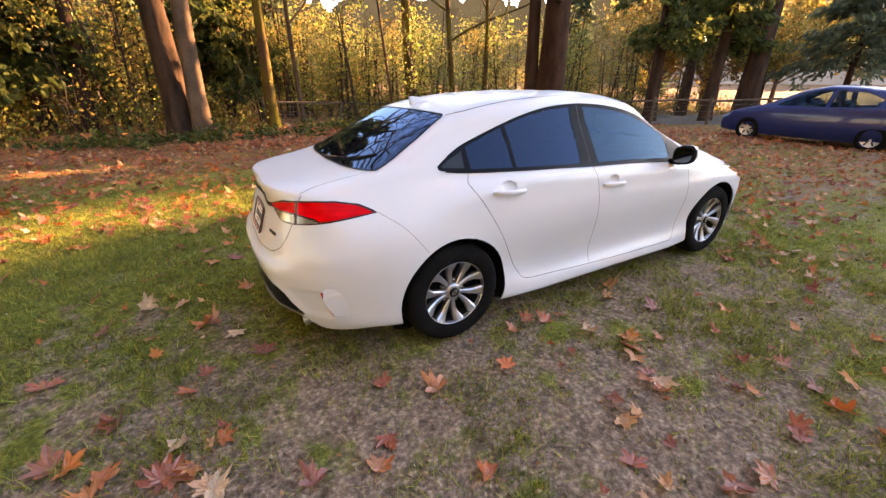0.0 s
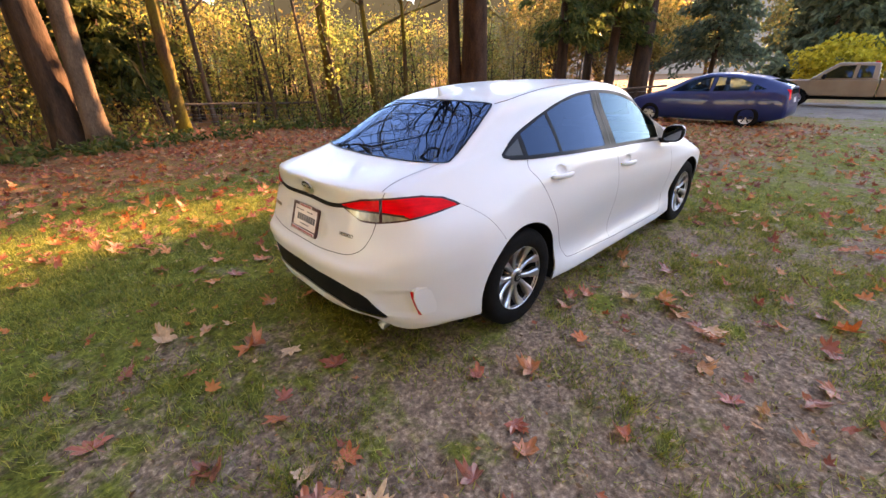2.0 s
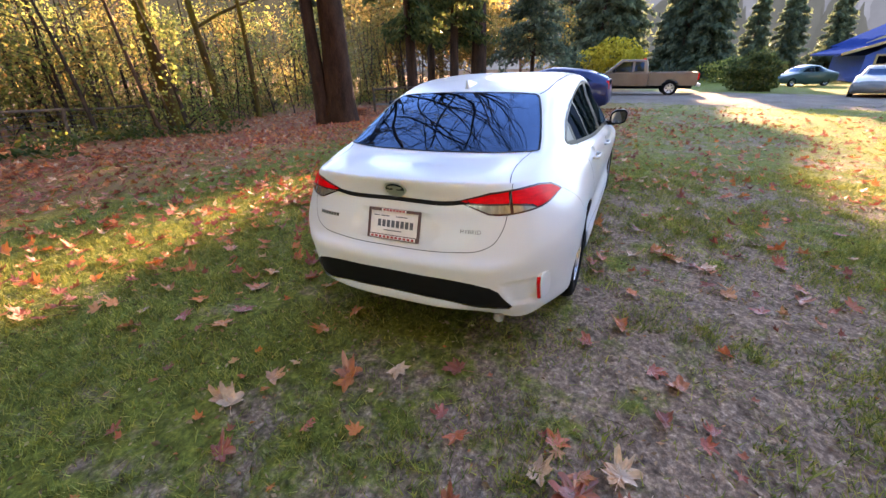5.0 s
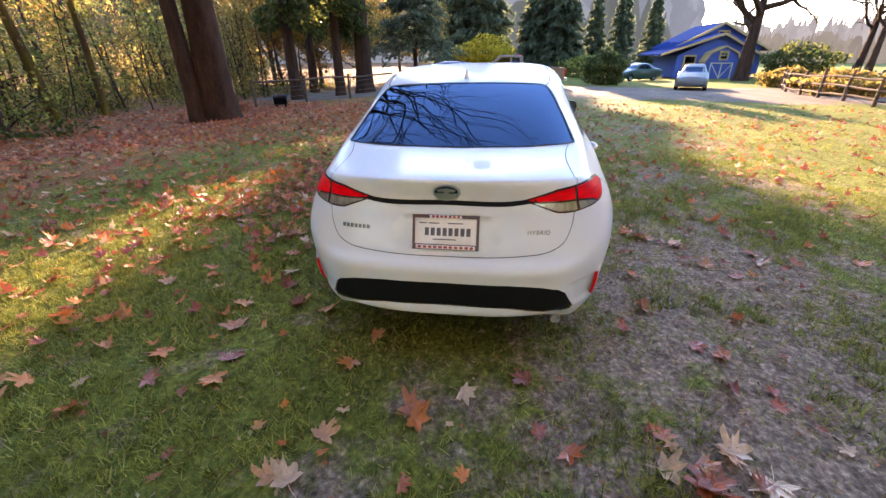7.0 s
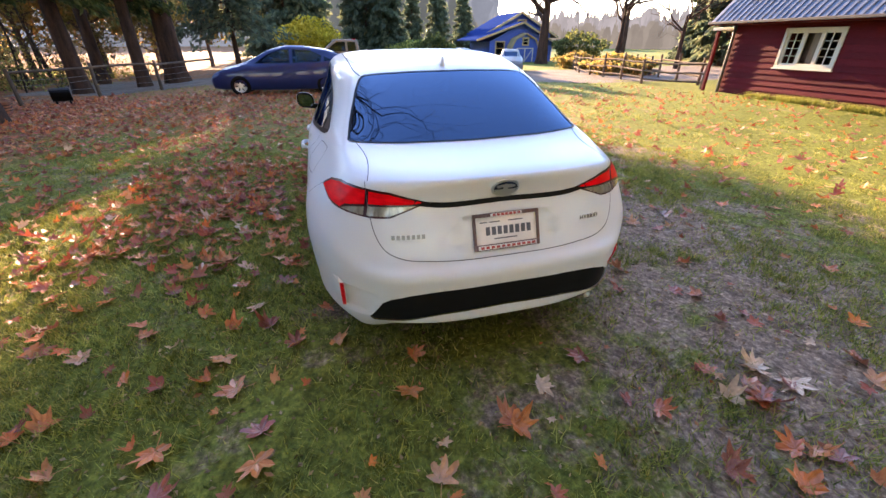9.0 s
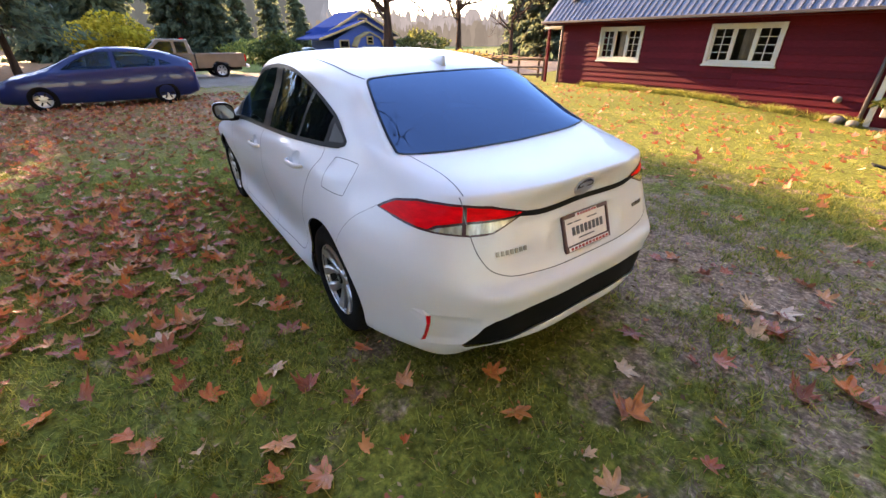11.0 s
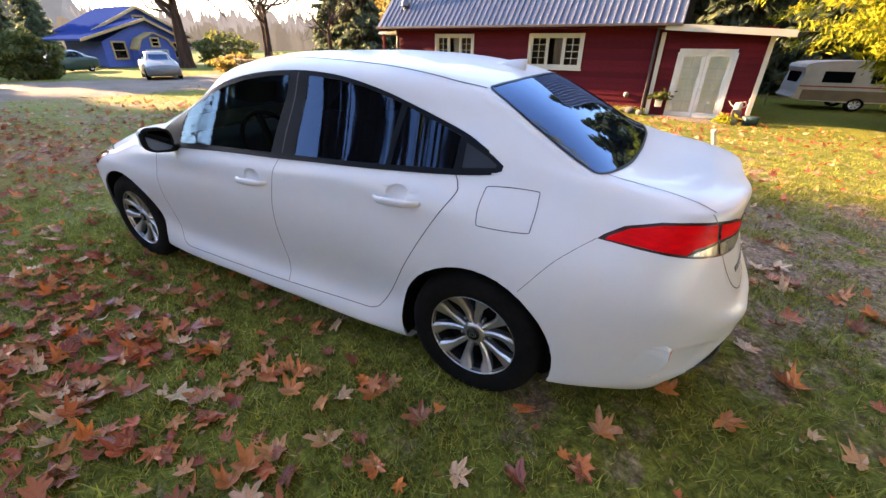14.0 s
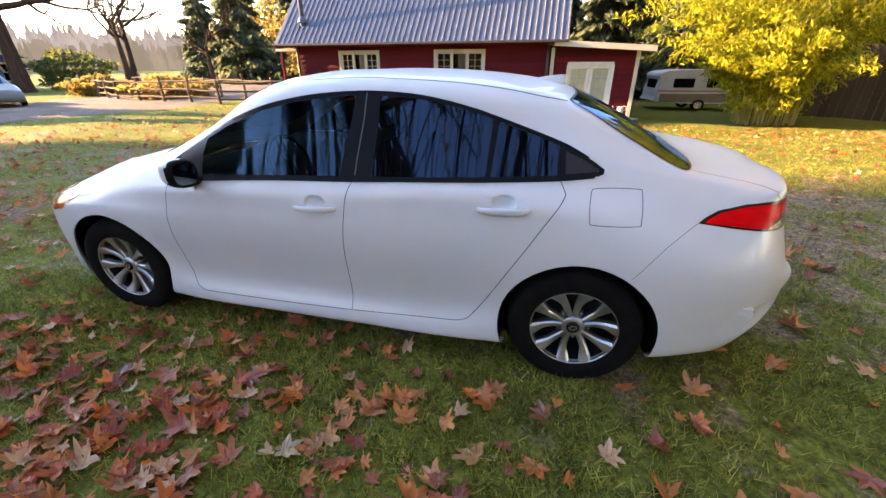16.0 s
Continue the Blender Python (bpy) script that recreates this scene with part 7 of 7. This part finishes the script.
tl = thing("travel_trailer", pose(-4.6, -16.2, gz(-4.6, -16), 0, 0, 8), "old white and brown travel trailer behind the barn", "trailer")
tl.scale = (0.85, 0.85, 0.72)
M_TRAILER = surface("trailer_white", (0.55, 0.52, 0.46), 0.5, col2=(0.45, 0.42, 0.36), scale=2, fine_amt=0.15)
M_TRBROWN = surface("trailer_brown", (0.22, 0.16, 0.10), 0.5, col2=(0.16, 0.12, 0.08), scale=3, fine_amt=0.15)
prof = smooth_line([(-1.9, .45), (1.7, .45), (1.95, .8), (1.85, 1.6), (1.6, 2.2), (-1.6, 2.25), (-1.95, 1.9), (-1.98, .9)], 4)
part("body", prism(bmesh.new(), prof, -1.0, 1.0, "y"), M_TRAILER, tl, "", False)
part("lower_skirt", box_bm(-1.93, 1.75, -1.004, 1.004, .46, .95, .01), M_TRBROWN, tl, "", False)
part("stripe", box_bm(-1.98, 1.9, -1.006, 1.006, 1.08, 1.14), M_PLATERED, tl, "", False)
for a in ((-1.3, -.4), (.2, 1.2)):
    part("window", box_bm(a[0], a[1], .98, 1.02, 1.3, 1.8, .02), G_SIDE, tl, "", False)
part("window", box_bm(1.4, 1.93, -.6, .6, 1.25, 1.75, .02), G_SIDE, tl, "", False)
for y in (.92, -.92):
    far_wheel(tl, -.2, y, .32, 1 if y > 0 else -1)
part("hitch", box_bm(1.8, 2.9, -.05, .05, .40, .48), M_STEEL, tl, "", False)
part("jack", box_bm(2.6, 2.66, -.03, .03, 0, .6), M_STEEL, tl, "", False)

# white stake on the sunny lawn, with its dark collar
st = thing("marker_stake", pose(-.17, -3.5, gz(-.17, -3.5)), "short white pipe stake standing in the grass", "stake")
bm = bmesh.new()
lathe(bm, [(.038, -.1), (.038, .25), (.045, .26), (.045, .30), (.03, .312), (.001, .313)], 18, "z")
part("pipe", bm, M_WHITE, st, "", True, pose(0, 0, 0, 4, 14, 0))
part("flap", box_bm(.05, .30, -.08, .06, .01, .03, .006), M_BLACK, st, "dark flat collar", False, pose(0, 0, 0, 0, -12, 20))

# by the barn door: hanging planter, watering can, stones, flower tub, wall vent
pl = thing("planter", pose(1.12, BY + .22, .02), "white wall planter with green fern by the door", "planter")
part("pot", box_bm(-.10, .10, -.10, .10, -.24, 0, .02), M_WHITE, pl, "", False)
part("bracket", box_bm(-.02, .02, -.2, -.09, -.10, -.06), M_GUTTER, pl, "", False)
b = Buf()
rng = np.random.default_rng(5)
c = rng.normal(size=(160, 3)) * np.array([.16, .14, .07]) + np.array([0, 0, .08])
b.leaves(rng, c, .07, 2.6, .2)
obj("fern", b.mesh("fern"), M_FERN, pl)
can = thing("watering_can", pose(-1.02, BY + .30, -.14), "pale watering can on a dark stand beside the door", "watering can")
bm = bmesh.new()
lathe(bm, [(.001, 0), (.10, 0), (.11, .04), (.10, .17), (.07, .19), (.001, .19)], 20, "z")
part("can_body", bm, M_WHITE, can)
b = Buf()
b.tube([(.09, 0, .05), (.20, 0, .13), (.27, 0, .22)], [.022, .017, .014], 8)
obj("spout", b.mesh("spout", True), M_WHITE, can)
b = Buf()
b.tube([(-.09, 0, .04), (-.19, 0, .12), (-.14, 0, .22), (0, 0, .20)], [.012] * 4, 8)
obj("can_handle", b.mesh("can_handle", True), M_WHITE, can)
part("stand", box_bm(-.12, .12, -.12, .12, -.52, -.01, .02), M_GUTTER, can, "", False)


tb_ = thing("garden_tub", pose(15.65, 12.1, gz(15.65, 12.1), 0, 0, 25), "black tub on short legs standing in fallen leaves", "tub")
bm = prism(bmesh.new(), smooth_line([(-.36, .50), (.36, .50), (.30, .24), (.16, .14), (-.22, .16)], 4), -.26, .26, "y")
part("basin", bm, M_BLACK, tb_, "", False)
for x, y in ((-.22, -.18), (-.22, .18), (.16, -.18), (.16, .18)):
    part("leg", box_bm(x - .025, x + .025, y - .025, y + .025, -.03, .17, .004), M_BLACK, tb_, "", False)
# orange stump stack at the wood's edge, built as a banded drum
M_RUST = surface("rusted_steel", (0.42, 0.13, 0.035), 0.85, col2=(0.20, 0.06, 0.025), scale=5, fine_amt=0.4, bump=0.3)
ring_ = thing("fire_ring", pose(13.8, 12.9, gz(13.8, 12.9)), "rust-orange banded drum standing for a stump stack beside the wood", "fire ring")
bm = bmesh.new()
lathe(bm, [(.34, -.03), (.36, .10), (.35, .20), (.37, .30), (.385, .31), (.37, .33), (.33, .31), (.31, .05), (.001, .04)], 30, "z")
part("drum", bm, M_RUST, ring_)
for a in range(3):
    bm = bmesh.new()
    lathe(bm, [(.362, .08 + a * .075), (.372, .09 + a * .075), (.362, .10 + a * .075)], 30, "z")
    part("hoop", bm, M_BLACK, ring_)


def rock(x, y, r, mat, label, seed, name="stone"):
    bm = bmesh.new()
    bmesh.ops.create_icosphere(bm, subdivisions=2, radius=r)
    rg = random.Random(seed)
    for v in bm.verts:
        v.co *= 1 + .22 * noise.noise(v.co * 3 / r + Vector((seed, 0, 0)))
        v.co.z *= .72
    return tagged(part(name, bm, mat, None, "", True, pose(x, y, gz(x, y) + r * .45)), label, "stone")


rock(20.6, 7.9, .42, M_TRBROWN, "tan boulder by the end of the wire fence", 7, "boulder")
rock(1.92, BY + .45, .16, M_CONCRETE, "round stone by the barn corner", 1)
rock(1.60, BY + .52, .13, M_CONCRETE, "grey stone by the barn corner", 2)
rock(2.12, BY + .35, .12, M_TRBROWN, "brown stone in the weeds", 3)
rock(-.95, BY + .75, .14, M_CONCRETE, "pale stone beside the step", 4)
bm = bmesh.new()
lathe(bm, [(.001, .0), (.18, 0), (.22, .22), (.20, .24), (.001, .2)], 20, "z")
tagged(part("tub", bm, surface("teal_tub", (0.02, .06, .06), .6), None, "", True, pose(-1.38, BY + .65, gz(-1.38, BY + .6))), "small teal tub at the barn corner", "tub")
fl = thing("flower_clump", pose(-.72, BY + .85, gz(-.72, BY + .85)), "clump of green leaves with orange flowers", "plant")
b = Buf()
c = rng.normal(size=(120, 3)) * np.array([.15, .12, .07]) + np.array([0, 0, .12])
b.leaves(rng, np.abs(c) * np.array([1, 1, 1]) * np.sign(c + np.array([0, 0, 9])), .06, 3.0, .0)
obj("foliage", b.mesh("foliage"), M_BAMBOO, fl)
b = Buf()
c = rng.normal(size=(40, 3)) * np.array([.12, .10, .03]) + np.array([0, 0, .28])
b.leaves(rng, c, .05, 1.0)
obj("blooms", b.mesh("blooms"), surface("orange_petals", (.55, .12, .05), .6), fl)
bm = bmesh.new()
lathe(bm, [(.085, 0), (.09, .06), (.06, .10), (.001, .11)], 18)
tagged(part("wall_vent", bm, M_CONCRETE, None, "", True, pose(2.15, BY + .02, .07)), "small pale vent hood on the red wall", "vent")

# ---- grass and fallen leaves ----
M_GRASS = leafy("grass_blades", [(0.0, (0.085, 0.11, 0.020)), (0.45, (0.23, 0.25, 0.042)), (0.82, (0.37, 0.37, 0.065)), (1.0, (0.48, 0.39, 0.10))], 0.35, 0.5, spec=0.25)
rng = np.random.default_rng(101)


def patchy(x, y):
    """How thickly grass grows, 0 to 1."""
    n = np.sin(x * 2.3 + 1.7 * np.sin(y * 1.9)) * np.sin(y * 2.7 + 1.3 * np.sin(x * 1.6 + 1)) + 0.6 * np.sin(x * 7.1 + 2 * np.sin(y * 5.3)) * np.sin(y * 6.3 + 1.1 * np.sin(x * 4.7))
    d = 0.46 + 0.55 * n
    worn = step((y + 1.4) / 1.7) * step((2.8 - y) / 1.2) * step((4.8 - x) / 3)
    return np.clip(d - 0.20 * worn + 0.22 * step((y - 2.8) / 1.0), 0.05, 1)


class Tri(Buf):
    def blades(self, rng, x, y, h, w):
        n = len(x)
        a = rng.uniform(0, 6.283, n)
        lean = rng.normal(size=(n, 2)) * 0.55
        hh = h * rng.uniform(0.5, 1.4, n)
        z = ground_z(x, y) - 0.004
        dx, dy = np.cos(a) * w, np.sin(a) * w
        tri = np.stack([np.stack([x - dx, y - dy, z], 1), np.stack([x + dx, y + dy, z], 1), np.stack([x + lean[:, 0] * hh, y + lean[:, 1] * hh, z + hh * 0.85], 1)], 1)
        self.v.append(tri.reshape(-1, 3))
        self.f.append(np.arange(n * 3).reshape(-1, 3) + self.n)
        self.n += n * 3


def sow(buf, n, x0, x1, y0, y1, h, w, keep=None):
    x, y = rng.uniform(x0, x1, n), rng.uniform(y0, y1, n)
    # blades stand in tufts
    k = n // 26
    cx, cy = rng.uniform(x0, x1, k), rng.uniform(y0, y1, k)
    spread = rng.uniform(0.012, 0.045, k)
    i = rng.integers(0, k, n * 5 // 6)
    x[: len(i)], y[: len(i)] = cx[i] + rng.normal(size=len(i)) * spread[i], cy[i] + rng.normal(size=len(i)) * spread[i]
    ok = rng.random(n) < patchy(x, y)
    ok &= ~((x > 0.5) & (x < 4.3) & (y > 1.95) & (y < 3.3) & (rng.random(n) < 0.7))
    if keep is not None:
        ok &= keep(x, y)
    buf.blades(rng, x[ok], y[ok], h, w)


gb = Tri()
feather = lambda x, y: rng.random(len(x)) < np.clip(np.minimum(np.minimum(x + 3.4, 6.4 - x), np.minimum(y + 2.4, 7.4 - y)) / 1.8, 0, 1)
sow(gb, 700000, -3.4, 6.4, -2.4, 7.4, 0.047, 0.0032, feather)
sow(gb, 170000, -5, 12, -6, 10.5, 0.042, 0.0035)
sow(gb, 90000, -9, 20, -10.6, 11.5, 0.055, 0.006)
sow(gb, 16000, 1.5, 10, -10.6, -10.15, 0.20, 0.008)
tagged(obj("grass", gb.mesh("grass"), M_GRASS), "short patchy green grass over damp earth", "grass", kind="stuff")

# maple leaves: lobed blades, curled, in a few shapes
L_STOPS = [(0.0, (0.68, 0.18, 0.025)), (0.16, (0.43, 0.095, 0.042)), (0.36, (0.24, 0.055, 0.036)), (0.58, (0.40, 0.13, 0.062)), (0.76, (0.58, 0.18, 0.036)), (0.91, (0.54, 0.25, 0.11)), (1.0, (0.62, 0.42, 0.27))]
M_LEAF = leafy("fallen_maple_leaf", L_STOPS, 0.2, 0.32, "Random", 3.0, 0.7)
M_LITTER = leafy("leaf_litter", L_STOPS, 0.22, 0.5, "Random Per Island", 4.0, 0.4)
LOBE = [(0, 1.0), (9, .72), (15, .60), (24, .52), (34, .74), (44, .92), (50, .98), (58, .70), (68, .48), (80, .60), (92, .70), (100, .72), (112, .46), (135, .34), (160, .22), (180, .10)]


def leaf_outline(seed):
    rg = random.Random(seed)
    pts = []
    for s in (1, -1):
        half = []
        for a, r in LOBE:
            rr = r * rg.uniform(.86, 1.12)
            half.append((math.radians(90 - s * (a + rg.uniform(-3, 3))), rr))
        pts += half[:-1] if s > 0 else half[::-1][:-1]
    return [(rr * math.cos(a), rr * math.sin(a)) for a, rr in pts]


def leaf_verts(seed, curl):
    rg = random.Random(seed + 500)
    tilt, ph, c2 = rg.uniform(-.2, .2), rg.uniform(0, 6.28), rg.uniform(.5, 1.4)
    out = leaf_outline(seed)
    vs = [(0.0, 0.0, 0.02)]
    for f in (.5, 1.0):
        for x, y in out:
            r = math.hypot(x, y) * f
            a = math.atan2(y, x)
            z = curl * (r * r * (.55 + .6 * math.sin(2 * a + ph)) * c2) + .16 * r * abs(math.sin((a - math.pi / 2) * 3.7)) + rg.uniform(-.03, .05) * f
            vs.append((x * f * (1 - .18 * curl * r), y * f * (1 - .18 * curl * r), max(0.012, z + .05 * r + tilt * x * f * .2)))
    n = len(out)
    fs = [(0, 1 + i, 1 + (i + 1) % n) for i in range(n)]
    fs += [(1 + i, 1 + n + i, 1 + n + (i + 1) % n) for i in range(n)] + [(1 + i, 1 + n + (i + 1) % n, 1 + (i + 1) % n) for i in range(n)]
    # stalk
    k = len(vs)
    for t in np.linspace(0, 1, 4):
        y = -.10 - .75 * t
        vs += [(-.012 + .12 * t * t * c2, y, .03 + .05 * t), (.014 + .12 * t * t * c2, y, .035 + .05 * t)]
    for i in range(3):
        a = k + 2 * i
        fs += [(a, a + 1, a + 3), (a, a + 3, a + 2)]
    return np.array(vs), np.array(fs)


SHAPES = [leaf_verts(s, c) for s, c in ((1, .35), (2, .65), (3, .22), (4, .9), (5, .5), (6, 1.2), (7, .3), (8, .75))]
leaf_me = []
for v, f in SHAPES:
    me = bpy.data.meshes.new("maple_leaf")
    me.from_pydata([tuple(p) for p in v], [], [tuple(int(i) for i in t) for t in f])
    me.materials.append(M_LEAF)
    leaf_me.append(me)

NEAR_A = ((0.55, 1.60), (0.78, 1.43), (0.43, 1.27), (0.34, 1.14), (0.09, 1.21), (0.73, 0.89), (1.29, 0.63), (1.86, 0.89), (2.45, 0.31), (1.90, 1.40), (1.72, 1.62), (2.52, 1.37), (2.04, 1.19), (1.92, 1.09), (1.57, 0.36), (1.73, 0.31), (-0.86, 1.82), (-0.42, 1.52), (-0.66, 1.96), (-0.27, 1.38), (0.03, 2.20), (-0.10, 2.51), (-1.02, 2.45), (-0.64, 3.13), (-0.86, 2.93), (-0.38, 1.69), (1.45, 0.81), (3.82, 0.95), (2.94, 1.11), (2.51, 1.77), (2.52, 0.43))
NEAR_B = ((-0.67, 1.65), (-0.75, 1.52), (-0.68, 2.00), (-0.80, 1.78), (-0.44, 1.53), (-0.41, 1.33), (-0.18, 3.77), (-0.03, 4.17), (0.21, 4.67), (0.44, 4.46), (0.48, 4.02), (0.24, 3.91), (0.66, 4.72), (0.74, 4.97), (1.21, 4.03), (1.83, 3.85), (-0.43, 3.08), (-0.28, 2.71), (-0.36, 2.05), (-0.28, 1.39), (-0.36, 0.81))
NEAR_C = ((1.58, 4.19), (1.18, 3.77), (0.93, 3.92), (0.71, 3.82), (2.22, 4.22), (1.45, 4.05), (0.81, 3.49), (0.48, 3.45), (0.51, 3.66), (0.73, 4.03), (-0.25, 2.72), (0.26, 3.06), (0.03, 3.12), (-0.45, 1.55), (-0.39, 1.30), (-0.69, 1.58), (2.29, 4.48), (2.21, 4.66), (1.90, 3.84), (2.36, 3.92), (2.68, 4.24))
NEAR_D = ((1.96, 3.89), (1.79, 3.78), (2.36, 3.90), (2.73, 4.22), (2.98, 4.33), (2.52, 4.40), (2.63, 4.41), (2.43, 3.51), (1.95, 3.47), (2.41, 4.30), (2.10, 4.17), (2.50, 4.10), (1.78, 3.95), (0.53, 3.65), (3.27, 4.29), (3.91, 4.04), (3.32, 4.02), (3.07, 3.96), (2.05, 1.25), (1.98, 1.16))
rg = random.Random(31)


def drop_leaf(x, y, r):
    ob = new("maple_leaf", leaf_me[rg.randrange(8)])
    ob.parent = ground
    ob.matrix_basis = pose(x, y, gz(x, y) + .012, rg.uniform(-12, 12), rg.uniform(-12, 12), rg.uniform(0, 360)) @ Matrix.Scale(r, 4)


for x, y in NEAR_A + NEAR_B + NEAR_C + NEAR_D:
    drop_leaf(x, y, rg.uniform(.074, .108))
count = 0
while count < 200:
    if count < 110:
        x, y = rg.gauss(3.0, .95), rg.gauss(4.45, .50)
    else:
        x, y = rg.uniform(-2.2, 5), rg.uniform(-1.2, 5.6)
    if 0.2 < x < 4.7 and 1.75 < y < 3.5 or math.hypot(x + 1.4, y - 2.5) < .1 or y < -1.3:
        continue
    drop_leaf(x, y, rg.uniform(.052, .095))
    count += 1

# the rest of the fallen leaves, as one litter
rng = np.random.default_rng(55)
lb = Tri()


def litter(n, xs, ys, r0, r1):
    for k in range(n):
        x, y = xs(), ys()
        if 0.1 < x < 4.75 and 1.75 < y < 3.38:
            continue
        v, f = SHAPES[rng.integers(0, 8)]
        r = rng.uniform(r0, r1)
        a = rng.uniform(0, 6.283)
        ca, sa = math.cos(a), math.sin(a)
        tx, ty = rng.normal(size=2) * .22
        q = np.stack([(v[:, 0] * ca - v[:, 1] * sa) * r, (v[:, 0] * sa + v[:, 1] * ca) * r, v[:, 2] * r], 1)
        q[:, 2] += q[:, 0] * tx + q[:, 1] * ty + abs(tx) * r * .5 + abs(ty) * r * .5
        q += np.array([x, y, gz(x, y) + .012])
        lb.v.append(q)
        lb.f.append(f + lb.n)
        lb.n += len(v)


litter(90, lambda: rng.uniform(1.2, 6.5), lambda: rng.uniform(-1.3, 1.7), .05, .085)
litter(420, lambda: rng.uniform(-3, 7), lambda: rng.uniform(-2.5, 6), .025, .055)
litter(900, lambda: rng.normal(3.4, 1.1), lambda: rng.normal(4.6, .6), .035, .08)
litter(2600, lambda: rng.uniform(-6, 14), lambda: rng.uniform(5.0, 10), .05, .09)
litter(3000, lambda: rng.uniform(-9, 16), lambda: 10.2 + abs(rng.normal()) * 1.6, .05, .09)
litter(3400, lambda: rng.uniform(5.5, 15.5), lambda: rng.uniform(1.5, 11.5), .045, .085)
litter(800, lambda: rng.uniform(4, 15), lambda: rng.uniform(-2, 4), .045, .08)
litter(1700, lambda: rng.uniform(-8, 14), lambda: rng.uniform(-10, -1), .05, .09)
litter(2800, lambda: rng.uniform(-1, 18), lambda: rng.uniform(11, 17), .06, .10)
litter(500, lambda: rng.uniform(-3.5, 3), lambda: rng.uniform(4.6, 9), .04, .08)
tagged(obj("leaf_litter", lb.mesh("leaf_litter"), M_LITTER), "scattered brown, red and orange maple leaves", "leaves", kind="stuff")

# crumbs of leaf, bark and straw between the blades
rng = np.random.default_rng(61)
cb = Buf()
for n, x0, x1, y0, y1, sz in ((9000, -2.6, 5, -1.3, 6.4, .014), (5000, -5, 12, -6, 10, .022)):
    x, y = rng.uniform(x0, x1, n), rng.uniform(y0, y1, n)
    cb.leaves(rng, np.stack([x, y, ground_z(x, y) + .006], 1), sz, 1.9, .85)
tagged(obj("leaf_crumbs", cb.mesh("leaf_crumbs"), leafy("dry_crumbs", [(0.0, (0.10, 0.055, 0.03)), (0.5, (0.30, 0.19, 0.10)), (0.85, (0.46, 0.34, 0.20)), (1.0, (0.42, 0.13, 0.04))], 0.2, 0.7)), "fine crumbs of dry leaf and straw", "leaf crumbs", kind="stuff")

# a few dry twigs and straws on the ground
rg2 = random.Random(9)
for k in range(26):
    x, y, a, L = rg2.uniform(-1.6, 3.2), rg2.choice((rg2.uniform(.1, 1.6), rg2.uniform(3.7, 5.0), rg2.uniform(-.6, .6))), rg2.uniform(0, 6.28), rg2.uniform(.08, .28)
    if 0 < x < 4.7 and 1.7 < y < 3.6:
        continue
    b = Buf()
    b.tube([(0, 0, .012), (math.cos(a) * L * .5, math.sin(a) * L * .5, .02 + rg2.uniform(0, .02)), (math.cos(a + .2) * L, math.sin(a + .2) * L, .012)], [.0022, .002, .0012], 4)
    tagged(obj("twig", b.mesh("twig", True), M_RAIL, None, "", Matrix.Translation((x, y, gz(x, y)))), "thin dry twig lying in the grass", "twig", "twigs on the lawn")
